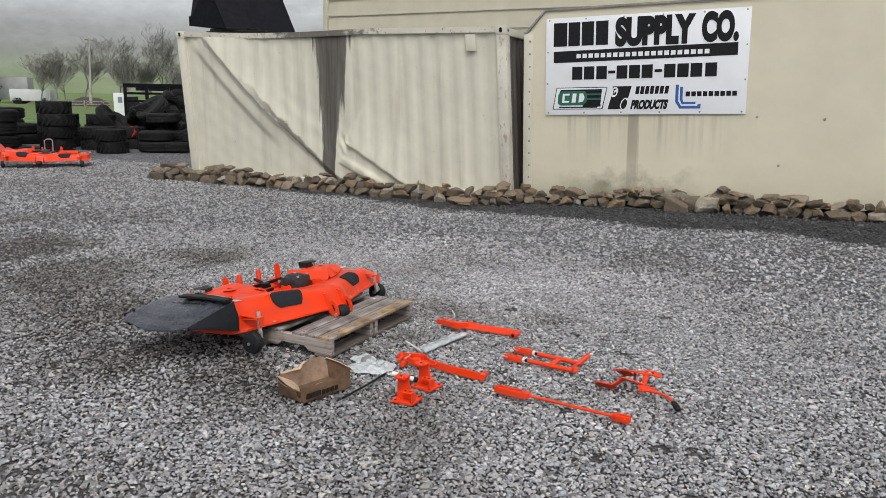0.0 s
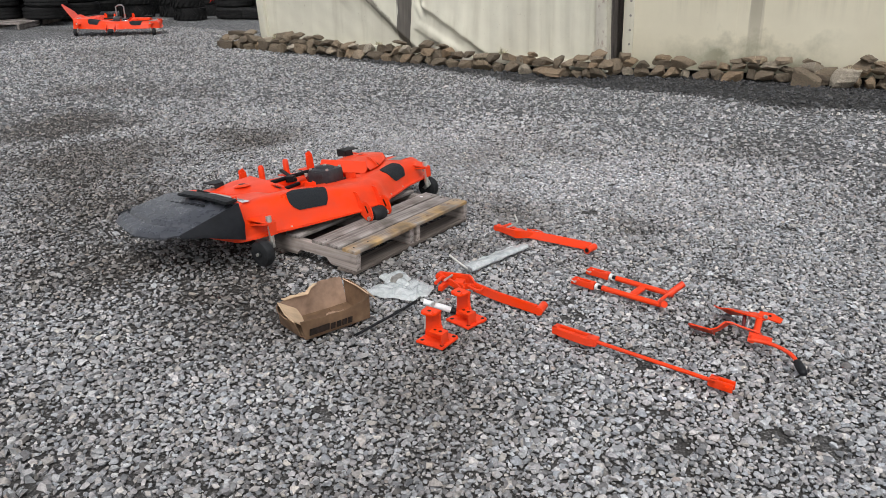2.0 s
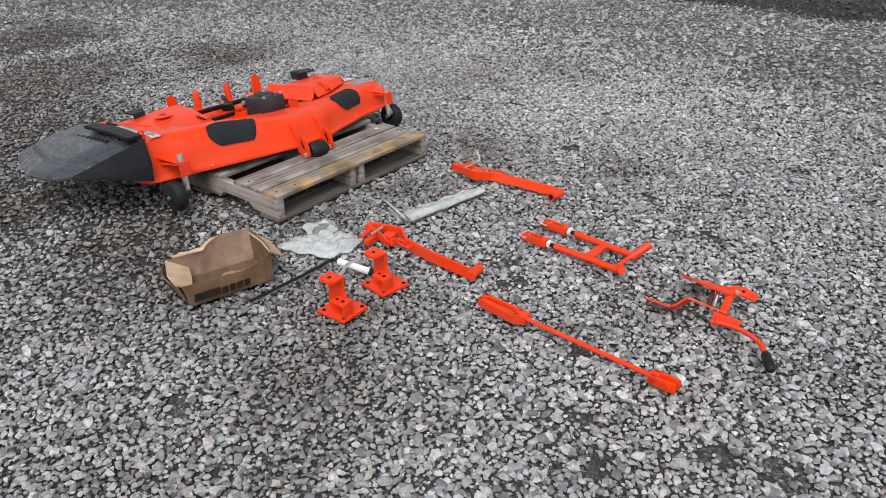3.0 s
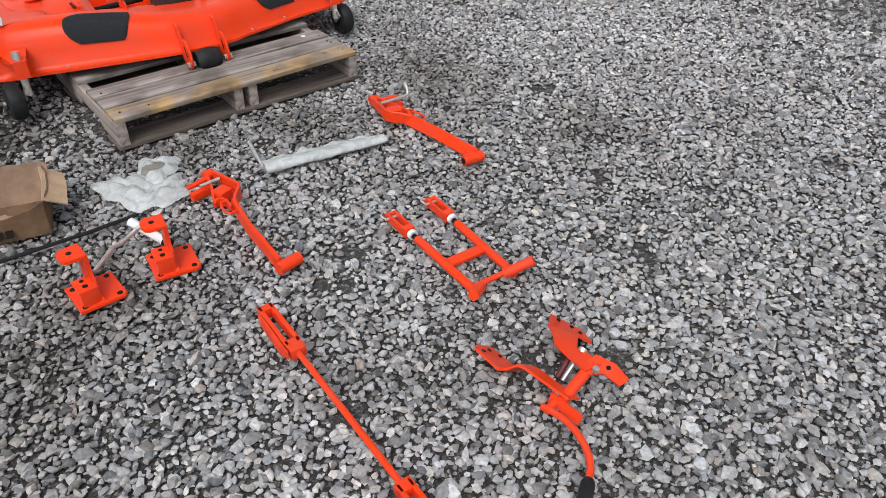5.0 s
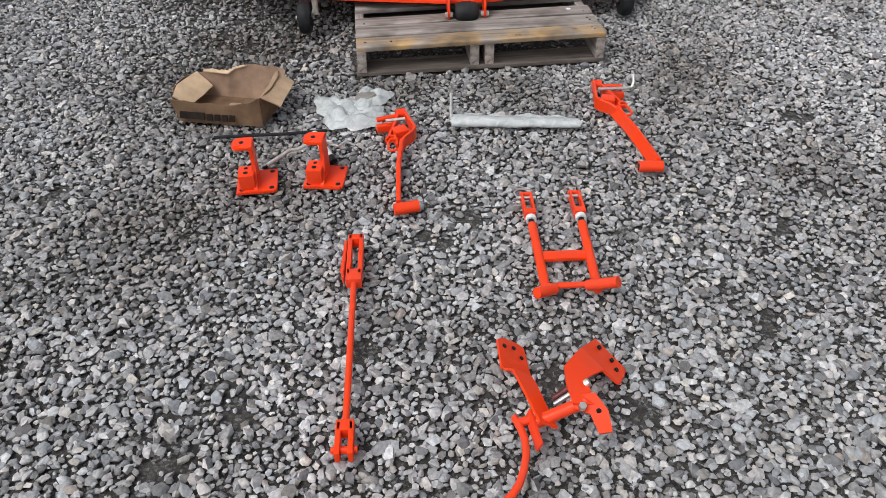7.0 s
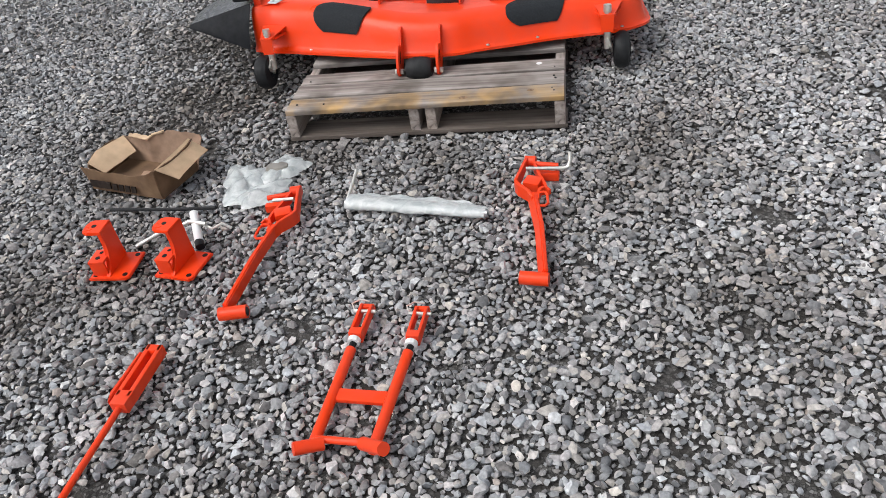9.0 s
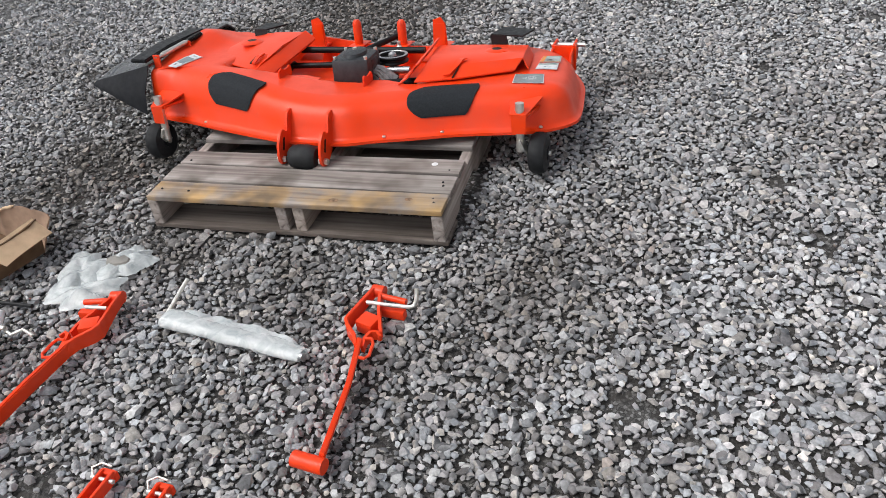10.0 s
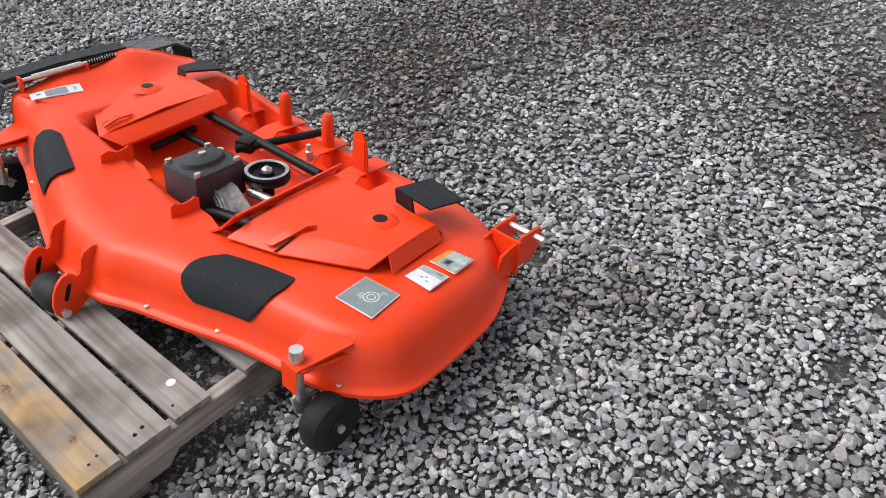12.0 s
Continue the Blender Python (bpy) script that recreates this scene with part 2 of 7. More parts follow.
TYRE = rubber_tyre()


def stone_wall():
    q = Mat("brown_fieldstone", 0.88)
    n = q.noise(9, 6)
    tone = q.ramp(q.piece(), (0.0, (0.11, 0.085, 0.060)), (0.35, (0.165, 0.128, 0.09)), (0.6, (0.215, 0.165, 0.115)), (0.8, (0.28, 0.195, 0.12)), (0.9, (0.30, 0.25, 0.19)), (1.0, (0.46, 0.40, 0.32)))
    col = q.mix(1.0, tone, q.ramp(n, (0.25, 0.45), (0.5, 0.95), (0.8, 1.35)), "MULTIPLY")
    moss = q.ramp(q.noise(3.2, 5), (0.58, 0.0), (0.75, 0.5))
    q.colour(q.mix(moss, col, (0.16, 0.16, 0.115)))
    q.bump(q.noise(26, 6), 0.6, 0.02)
    return q.m


FIELDSTONE = stone_wall()


def side_wall_material():
    """Cream paint, rust specks, and one black run-off stain, wide and streaky at the top, that ends at the crease."""
    q = Mat("stained_cream_side", 0.55)
    runs = q.noise((5.5, 5.5, 0.28), 6, 0.6)
    blot = q.noise(1.6, 6, 0.6)
    base = q.ramp(blot, (0.3, (0.60, 0.575, 0.48)), (0.7, (0.68, 0.655, 0.545)))
    col = q.mix(q.math("MULTIPLY", q.ramp(runs, (0.54, 0.0), (0.78, 1.0)), 0.5), base, (0.37, 0.335, 0.25))
    x = q.math("ADD", q.axis(0), q.math("MULTIPLY", q.axis(2), -0.03))
    streak = q.noise((17, 17, 0.5), 5, 0.7)
    off = q.math("ABSOLUTE", q.math("SUBTRACT", x, 2.87))
    edge = q.math("ADD", q.math("MULTIPLY", off, -6.0), q.math("MULTIPLY", streak, 0.5))
    band = q.math("MAXIMUM", q.ramp(q.math("ADD", edge, 1.0), (0.50, 0.0), (0.58, 0.95)), q.ramp(q.math("ADD", q.math("MULTIPLY", off, -3.4), q.math("ADD", q.math("MULTIPLY", streak, 1.3), q.math("MULTIPLY", q.math("SUBTRACT", q.axis(2), 1.0), 0.42))), (0.0, 0.0), (0.16, 0.90)))
    height = q.math("ADD", q.axis(2), q.math("MULTIPLY", q.axis(0), 0.89))
    above = q.ramp(q.math("MULTIPLY", height, 0.25), (0.668, 0.0), (0.690, 1.0))
    tone = q.ramp(q.noise((26, 26, 0.8), 5), (0.3, (0.045, 0.038, 0.034)), (0.7, (0.105, 0.09, 0.08)))
    col = q.mix(q.math("MULTIPLY", band, above), col, tone)
    # grime and the fold's shadow line, both painted along the crease
    near = q.math("ABSOLUTE", q.math("SUBTRACT", height, 2.80))
    dirt = q.math("ADD", q.math("MULTIPLY", near, -7.0), q.math("MULTIPLY", q.noise(4.0, 6, 0.7), 1.6))
    low = q.ramp(q.math("MULTIPLY", x, 0.2), (0.20, 0.0), (0.36, 0.8))
    col = q.mix(q.math("MULTIPLY", q.ramp(dirt, (0.25, 0.0), (0.60, 0.95)), low), col, (0.085, 0.07, 0.055))
    rust = q.ramp(q.noise(23, 5, 0.7), (0.66, 0.0), (0.74, 0.8))
    q.colour(q.mix(rust, col, (0.20, 0.125, 0.075)))
    q.bump(q.noise(7, 5), 0.15, 0.02)
    return q.m


def streaked(name, base, stain, amount=0.6):
    """Old cream paint with vertical run-off streaks and grime."""
    q = Mat(name, 0.55)
    runs = q.noise((5.5, 5.5, 0.28), 6, 0.6)
    blot = q.noise(1.6, 6, 0.6)
    fleck = q.noise(30, 5)
    tone = q.ramp(blot, (0.3, tuple(v * 0.88 for v in base)), (0.7, base))
    col = q.mix(q.math("MULTIPLY", q.ramp(runs, (0.56, 0.0), (0.80, 1.0)), amount), tone, stain)
    q.colour(q.mix(q.math("MULTIPLY", q.ramp(fleck, (0.66, 0.0), (0.76, 1.0)), 0.35), col, (0.23, 0.17, 0.11)))
    q.rough(q.ramp(blot, (0.3, 0.45), (0.7, 0.65)))
    q.bump(q.noise(3.5, 4), 0.12, 0.02)
    return q.m


CREAM = streaked("old_cream_paint", (0.70, 0.672, 0.56), (0.38, 0.345, 0.26), 0.45)
def trailer_side_material():
    """Cream panel: grey run-off below the sign, one darker run at its middle, green mould near the ground."""
    q = Mat("cream_trailer_panel", 0.5)
    blot = q.noise(1.3, 6, 0.6)
    col = q.ramp(blot, (0.3, (0.62, 0.575, 0.445)), (0.7, (0.70, 0.655, 0.515)))
    x, z = q.axis(0), q.axis(2)
    streak = q.noise((11, 11, 0.35), 6, 0.65)
    wide = q.math("MULTIPLY", q.ramp(q.math("MULTIPLY", x, 0.2), (0.09, 0.0), (0.14, 1.0), (0.56, 1.0), (0.62, 0.0)), q.ramp(q.math("MULTIPLY", z, 0.5), (0.28, 0.0), (0.60, 1.0), (0.64, 0.0)))
    col = q.mix(q.math("MULTIPLY", wide, q.ramp(streak, (0.45, 0.0), (0.75, 0.75))), col, (0.30, 0.275, 0.215))
    off = q.math("ABSOLUTE", q.math("SUBTRACT", x, 1.70))
    run = q.ramp(q.math("ADD", q.math("MULTIPLY", off, -7.0), q.math("MULTIPLY", streak, 1.3)), (-0.05, 0.0), (0.25, 0.9))
    below = q.ramp(q.math("MULTIPLY", z, 0.5), (0.05, 0.3), (0.35, 0.8), (0.60, 1.0), (0.63, 0.0))
    col = q.mix(q.math("MULTIPLY", run, below), col, (0.32, 0.29, 0.225))
    low = q.math("ADD", q.math("MULTIPLY", z, -1.5), q.math("MULTIPLY", q.noise(2.6, 6, 0.65), 1.9))
    mid = q.ramp(q.math("MULTIPLY", x, 0.2), (0.10, 0.25), (0.26, 1.0), (0.42, 1.0), (0.55, 0.2))
    col = q.mix(q.math("MULTIPLY", q.ramp(low, (0.25, 0.0), (0.85, 0.85)), mid), col, (0.20, 0.195, 0.13))
    speck = q.ramp(q.noise(36, 4, 0.6), (0.70, 0.0), (0.76, 0.6))
    q.colour(q.mix(speck, col, (0.28, 0.23, 0.16)))
    q.rough(q.ramp(blot, (0.3, 0.4), (0.7, 0.6)))
    q.bump(q.noise(2.5, 4), 0.10, 0.02)
    return q.m


def rail_material():
    """Cream paint peeling off a bent rail, black with grime over the stain."""
    q = Mat("peeling_cream_rail", 0.6)
    n = q.noise((9, 9, 9), 6, 0.7)
    off = q.math("ABSOLUTE", q.math("SUBTRACT", q.axis(0), 2.7))
    grime = q.ramp(q.math("ADD", q.math("MULTIPLY", off, -0.55), q.math("MULTIPLY", n, 1.5)), (0.15, 0.0), (0.45, 0.9))
    col = q.mix(grime, q.ramp(q.noise(3, 4), (0.3, (0.56, 0.53, 0.45)), (0.7, (0.68, 0.65, 0.55))), (0.09, 0.08, 0.07))
    flake = q.ramp(q.noise(15, 6, 0.7), (0.58, 0.0), (0.66, 0.85))
    q.colour(q.mix(flake, col, (0.20, 0.15, 0.12)))
    q.bump(n, 0.3, 0.01)
    return q.m


def post_material():
    """Cream post whose paint comes off in flakes."""
    q = Mat("flaking_cream_post", 0.6)
    col = q.ramp(q.noise(3, 5), (0.3, (0.52, 0.49, 0.42)), (0.7, (0.68, 0.655, 0.56)))
    flake = q.ramp(q.noise((14, 14, 5), 6, 0.7), (0.56, 0.0), (0.63, 0.85))
    q.colour(q.mix(flake, col, (0.33, 0.26, 0.22)))
    q.bump(q.noise(20, 4), 0.2, 0.006)
    return q.m


RAIL, FLAKING = rail_material(), post_material()
TRAILER_CREAM = trailer_side_material()
STAINED_SIDE = side_wall_material()
END_WALL = streaked("dark_brown_end_wall", (0.11, 0.095, 0.088), (0.05, 0.045, 0.042), 0.7)
SIDING = plain("tan_lap_siding", (0.54, 0.51, 0.40), 0.5, scale=4, vary=0.06, bump=0.05)
TRIM_GREY = plain("grey_metal_trim", (0.30, 0.285, 0.26), 0.5, 0.4, scale=10)
BUCKET_BLACK = plain("black_bucket_paint", (0.005, 0.0055, 0.009), 0.6, scale=6, vary=0.4, bump=0.1)
BUCKET_BLACK.node_tree.nodes["Principled BSDF"].inputs["Specular IOR Level"].default_value = 0.12


def film(name):
    q = Mat(name, 0.22, colour=(0.86, 0.88, 0.88))
    q.p.inputs["Alpha"].default_value = 0.70
    n = q.noise(26, 5, 0.6, 1.0)
    q.colour(q.ramp(n, (0.3, (0.50, 0.55, 0.56)), (0.7, (0.84, 0.87, 0.87))))
    q.bump(n, 0.4, 0.008)
    return q.m


FILM = film("clear_plastic_film")


# ---- mesh helpers ----
def finish(bm, name, mat, smooth=None):
    bmesh.ops.recalc_face_normals(bm, faces=bm.faces)
    me = bpy.data.meshes.new(name)
    bm.to_mesh(me)
    bm.free()
    for m in mat if isinstance(mat, (list, tuple)) else [mat]:
        me.materials.append(m)
    if smooth:
        me.shade_smooth()
        me.set_sharp_from_angle(angle=radians(smooth))
    return me


def part(name, bm, mat, parent=None, label="", m=None, smooth=35):
    ob = new(name, finish(bm, name, mat, smooth))
    if parent is not None:
        ob.parent = parent
    if m is not None:
        ob.matrix_basis = m
    return tagged(ob, label)


def empty(name, m, label, category, group="", kind=""):
    ob = new(name)
    ob.empty_display_size = 0.05
    ob.matrix_basis = m
    return tagged(ob, label, category, group, kind)


def box(bm, lo, hi, m=None, bevel=0.0):
    lo, hi = Vector(lo), Vector(hi)
    q = Matrix.LocRotScale((lo + hi) / 2, None, hi - lo)
    r = bmesh.ops.create_cube(bm, size=1.0, matrix=(m @ q) if m else q)
    if bevel:
        es = {e for v in r["verts"] for e in v.link_edges}
        bmesh.ops.bevel(bm, geom=list(es), offset=bevel, segments=2, affect="EDGES", profile=0.6)
    return bm


def cyl(bm, a, b, r, r2=None, seg=16, caps=True):
    a, b = Vector(a), Vector(b)
    d = b - a
    q = Matrix.Translation((a + b) / 2) @ d.to_track_quat("Z", "Y").to_matrix().to_4x4()
    bmesh.ops.create_cone(bm, cap_ends=caps, segments=seg, radius1=r, radius2=r if r2 is None else r2, depth=d.length, matrix=q)
    return bm


def plate(bm, pts, z0, z1, m=None, bevel=0.0):
    """A flat plate: the outline pts between the heights z0 and z1."""
    m = m or Matrix()
    lo = [bm.verts.new(m @ Vector((x, y, z0))) for x, y in pts]
    hi = [bm.verts.new(m @ Vector((x, y, z1))) for x, y in pts]
    fs = [bm.faces.new(lo[::-1]), bm.faces.new(hi)]
    n = len(pts)
    for i in range(n):
        fs.append(bm.faces.new((lo[i], lo[(i + 1) % n], hi[(i + 1) % n], hi[i])))
    if bevel:
        es = {e for f in fs[:2] for e in f.edges}
        bmesh.ops.bevel(bm, geom=list(es), offset=bevel, segments=2, affect="EDGES")
    return bm


def tube(bm, pts, r, seg=10, caps=True):
    """A round bar bent along pts."""
    pts = [Vector(p) for p in pts]
    rings, up = [], None
    for i, p in enumerate(pts):
        d = (pts[min(i + 1, len(pts) - 1)] - pts[max(i - 1, 0)]).normalized()
        if up is None:
            up = d.orthogonal().normalized()
        up = (up - d * up.dot(d)).normalized()
        side = d.cross(up)
        rr = r[i] if isinstance(r, (list, tuple)) else r
        rings.append([bm.verts.new(p + (up * math.cos(a) + side * math.sin(a)) * rr) for a in (2 * math.pi * k / seg for k in range(seg))])
    for a, b in zip(rings, rings[1:]):
        for k in range(seg):
            bm.faces.new((a[k], a[(k + 1) % seg], b[(k + 1) % seg], b[k]))
    if caps:
        bm.faces.new(rings[0][::-1])
        bm.faces.new(rings[-1])
    return bm


def strap(bm, pts, width, thick, side):
    """A flat bar bent along pts; side is the direction of its width."""
    pts, side = [Vector(p) for p in pts], Vector(side).normalized()
    rows = []
    for i, p in enumerate(pts):
        d = (pts[min(i + 1, len(pts) - 1)] - pts[max(i - 1, 0)]).normalized()
        n = d.cross(side).normalized() * thick / 2
        w = width[i] if isinstance(width, (list, tuple)) else width
        s = side * w / 2
        rows.append([bm.verts.new(p + o) for o in (-s - n, s - n, s + n, -s + n)])
    for a, b in zip(rows, rows[1:]):
        for k in range(4):
            bm.faces.new((a[k], a[(k + 1) % 4], b[(k + 1) % 4], b[k]))
    bm.faces.new(rows[0][::-1])
    bm.faces.new(rows[-1])
    return bm


def lathe(bm, profile, seg=24, m=None, closed=False):
    """Turns the profile of (radius, height) round z."""
    m = m or Matrix()
    rings = [[bm.verts.new(m @ Vector((r * math.cos(a), r * math.sin(a), z))) for a in (2 * math.pi * k / seg for k in range(seg))] for r, z in profile]
    pairs = list(zip(rings, rings[1:])) + ([(rings[-1], rings[0])] if closed else [])
    for a, b in pairs:
        for k in range(seg):
            bm.faces.new((a[k], a[(k + 1) % seg], b[(k + 1) % seg], b[k]))
    if not closed:
        for ring in (rings[0], rings[-1]):
            bm.faces.new(ring)
    return bm


def fresh():
    return bmesh.new()


def smoothstep(a, b, x):
    t = np.clip((x - a) / (b - a), 0.0, 1.0)
    return t * t * (3 - 2 * t)


def ground_height(x, y):
    """The yard: level round the pallet, rising a little towards the trailer, rolling fields beyond."""
    rise = 0.03 * np.maximum(x + 4.3, 0.0) * smoothstep(6.5, 10.5, y) * smoothstep(9.0, 4.0, x)
    out = -0.75 * x + 0.66 * y
    field = -1.3 * smoothstep(40.0, 110.0, out)
    wave = 0.012 * np.sin(x * 1.1 + 0.6) * np.sin(y * 0.9 + 1.0)
    return rise + field + wave * smoothstep(3.5, 7.0, np.hypot(x + 2.0, y - 4.0))


# ---- ground ----
def make_ground():
    n = 190
    t = np.linspace(-1, 1, n)
    s = np.sinh(t * 8.2) / np.sinh(8.2) * 1400 + t * 7.0
    gx, gy = np.meshgrid(s - 2.0, s + 4.0, indexing="ij")
    gz = ground_height(gx, gy)
    verts = np.stack([gx, gy, gz - 0.010], -1).reshape(-1, 3)
    i, j = np.meshgrid(np.arange(n - 1), np.arange(n - 1), indexing="ij")
    a = (i * n + j).ravel()
    faces = np.stack([a, a + n, a + n + 1, a + 1], -1)
    me = bpy.data.meshes.new("ground")
    me.from_pydata(verts.tolist(), [], faces.tolist())
    me.materials.append(GROUND)
    me.shade_smooth()
    return tagged(new("ground", me), "grey crushed gravel yard running out to green fields", "ground", kind="structure")


make_ground()

# ---- dented container ----
CONT = Matrix.Translation((-10.00, 10.05, 0.045)) @ Matrix.Rotation(0.0582, 4, "Z")
LEAN = Matrix(((1, 0, -0.060, 0), (0, 1, -0.030, 0), (0, 0, 1, 0), (0, 0, 0, 1)))
CL, CH, CD = 6.03, 2.52, 2.44


def line_side(x, z, a, b):
    """Signed distance to the crease from a to b (positive above it) and the share along it."""
    d = np.array(b, float) - np.array(a, float)
    ln = np.hypot(*d)
    d /= ln
    rx, rz = x - a[0], z - a[1]
    return rz * d[0] - rx * d[1], (rx * d[0] + rz * d[1]) / ln


def roof_sag(x):
    return -0.045 * np.sin(np.clip((x - 0.1) / 3.6, 0, 1) * math.pi)


def side_depth(x, z):
    ph = (x / 0.277) % 1.0
    rib = np.clip(np.minimum(np.abs(ph - 0.5) * 4 - 0.5, 1.0), 0, 1) * 0.018
    d1, s1 = line_side(x, z, (0.66, 2.38), (3.33, 0.0))
    d1 = d1 + 0.11 * np.sin(np.clip(s1, 0, 1) * math.pi)
    d2, s2 = line_side(x, z, (3.24, 0.76), (4.36, 0.09))
    in1 = smoothstep(-0.10, 0.02, s1) * smoothstep(1.25, 1.0, s1)
    in2 = smoothstep(-0.06, 0.06, s2) * smoothstep(1.2, 0.95, s2)
    flat = 1 - 0.70 * smoothstep(0.03, -0.05, d1) * in1
    out = rib * flat

    def fold(d, wide, low, deep, lip):
        """Across a fold, from below: a soft step outwards, a level band, a lip out to the sharp crease, then a slow return."""
        step = low * smoothstep(-wide - 0.15, -wide + 0.01, d)
        edge = deep * np.clip((d + lip) / lip, 0, 1) ** 1.5
        return np.where(d < 0, step + edge, (low + deep) * np.exp(-np.clip(d, 0, None) / 0.40))

    upper = smoothstep(0.62, 0.42, s1)
    out = out + in1 * fold(d1, 0.28, 0.010 + 0.060 * upper, 0.075, 0.13)
    # above the crease the sheet is pushed in a little and buckled
    out = out - in1 * 0.010 * np.exp(-np.clip(d1, 0, None) / 0.30) * smoothstep(-0.01, 0.01, d1) * smoothstep(0.1, 0.5, s1)
    out = out + in2 * fold(d2, 0.22, 0.035, 0.060, 0.06)
    # a shorter fold runs below that one
    d3, s3 = line_side(x, z, (3.08, 0.44), (3.80, 0.08))
    in3 = smoothstep(-0.06, 0.10, s3) * smoothstep(1.2, 0.9, s3)
    out = out + in3 * fold(d3, 0.08, 0.012, 0.036, 0.05) * smoothstep(0.16, 0.06, np.abs(d3))
    knot = np.exp(-(((x - 3.22) / 0.10) ** 2 + ((z - 0.72) / 0.12) ** 2))
    out = out + knot * 0.035 * np.sin(x * 38 + z * 20)
    pinch = 0.010 * np.sin((x + z * 0.4) * 46) * np.exp(-((z - 2.40) / 0.10) ** 2) * np.exp(-((x - 0.60) / 0.22) ** 2)
    wrinkle = 0.004 * np.sin(d1 * 21 + np.sin(x * 6.0) * 1.5) * np.exp(-((d1 - 0.30) / 0.28) ** 2) * smoothstep(0.35, 0.55, s1) * smoothstep(0.9, 0.7, s1)
    out = out + wrinkle + pinch
    lump = 0.007 * np.sin(x * 5.1 + z * 3.3) * np.sin(z * 4.7 - x * 1.9) * smoothstep(3.6, 2.4, x)
    small = 0.003 * np.sin(x * 11 + z * 7) * np.sin(z * 13 + x * 4)
    return out + lump + small


def make_container():
    c = empty("shipping_container", CONT, "dented cream shipping container with a black run-off stain", "container")
    nx, nz = 320, 112
    xs = np.linspace(0.09, CL - 0.13, nx)
    zs = np.linspace(0.10, CH - 0.08, nz)
    gx, gz = np.meshgrid(xs, zs, indexing="ij")
    gy = 0.05 - side_depth(gx, gz)
    zz = gz + roof_sag(gx) * (gz / CH)
    vs = np.stack([gx - 0.06 * zz, gy - 0.03 * zz, zz], -1).reshape(-1, 3)
    i, j = np.meshgrid(np.arange(nx - 1), np.arange(nz - 1), indexing="ij")
    a = (i * nz + j).ravel()
    me = bpy.data.meshes.new("side_wall")
    me.from_pydata(vs.tolist(), [], np.stack([a, a + nz, a + nz + 1, a + 1], -1).tolist())
    me.materials.append(STAINED_SIDE)
    me.shade_smooth()
    w = new("side_wall", me)
    w.parent = c
    tagged(w, "crushed corrugated cream side wall with diagonal creases")

    def piece(name, lo, hi, mat, bevel=0.008, label=""):
        b = box(fresh(), lo, hi, None, bevel)
        b.transform(LEAN)
        return part(name, b, mat, c, label)

    piece("corner_post", (-0.02, -0.01, 0.0), (0.13, 0.16, CH - 0.01), CREAM)
    piece("corner_post", (CL - 0.15, -0.015, 0.0), (CL, 0.16, CH), FLAKING, label="cream corner post with flaking rust spots")
    piece("corner_post", (0, CD - 0.16, 0), (0.15, CD, CH), CREAM)
    piece("corner_post", (CL - 0.15, CD - 0.16, 0), (CL, CD, CH), CREAM)
    piece("bottom_rail", (0.13, -0.005, 0.0), (CL - 0.15, 0.12, 0.12), CREAM)
    b = fresh()
    strap(b, [(x, 0.045, CH - 0.045 + float(roof_sag(x))) for x in np.linspace(0.13, CL - 0.15, 24)], 0.10, 0.085, (0, 1, 0))
    b.transform(LEAN)
    part("top_rail", b, RAIL, c, "bent cream top rail")
    # the roof of ribbed sheet
    b = fresh()
    strap(b, [(x, CD / 2, CH - 0.05 + float(roof_sag(x)) + 0.01 * (k % 2)) for k, x in enumerate(np.linspace(0.1, CL - 0.1, 44))], CD - 0.2, 0.012, (0, 1, 0))
    b.transform(LEAN)
    part("roof", b, CREAM, c)
    # the end wall, corrugated and dark brown
    b = fresh()
    pts = []
    for k in range(11):
        y = 0.14 + k * 0.205
        pts += [(CL - 0.05, y, 0), (CL - 0.05, y + 0.07, 0), (CL - 0.09, y + 0.10, 0), (CL - 0.09, y + 0.17, 0)]
    lo = [b.verts.new((x, min(y, CD - 0.1), 0.1)) for x, y, _ in pts]
    hi = [b.verts.new((x, min(y, CD - 0.1), CH - 0.08)) for x, y, _ in pts]
    for k in range(len(pts) - 1):
        b.faces.new((lo[k], lo[k + 1], hi[k + 1], hi[k]))
    b.transform(LEAN)
    part("end_wall", b, END_WALL, c, "dark corrugated end wall", smooth=None)
    piece("end_rail", (CL - 0.10, 0.15, CH - 0.12), (CL - 0.02, CD - 0.15, CH - 0.01), CREAM)
    piece("back_wall", (0.1, CD - 0.06, 0.1), (CL - 0.1, CD - 0.02, CH - 0.08), CREAM, 0)
    piece("far_end_wall", (0.02, 0.15, 0.1), (0.06, CD - 0.15, CH - 0.08), CREAM, 0)
    # castings with their oval holes
    for x0 in (-0.025, CL - 0.158):
        for z0 in (CH - 0.115, 0.0):
            cast = piece("corner_casting", (x0, -0.022, z0), (x0 + 0.165, 0.155, z0 + 0.118), CREAM, 0.01)
            b = fresh()
            for k in (-1, 1):
                cyl(b, (x0 + 0.083, -0.026, z0 + 0.06 + 0.012 * k), (x0 + 0.083, -0.0235, z0 + 0.06 + 0.012 * k), 0.024)
            b.transform(LEAN)
            part("hole", b, BLACK_IRON, cast, smooth=None)
    b = fresh()
    cyl(b, (CL + 0.004, 0.07, CH - 0.055), (CL + 0.009, 0.07, CH - 0.055), 0.026)
    b.transform(LEAN)
    part("end_hole", b, BLACK_IRON, c, smooth=None)
    # a small vent plate below the top rail
    piece("vent_plate", (5.40, -0.012, 2.17), (5.56, 0.03, 2.41), CREAM, 0.01)
    return c


make_container()

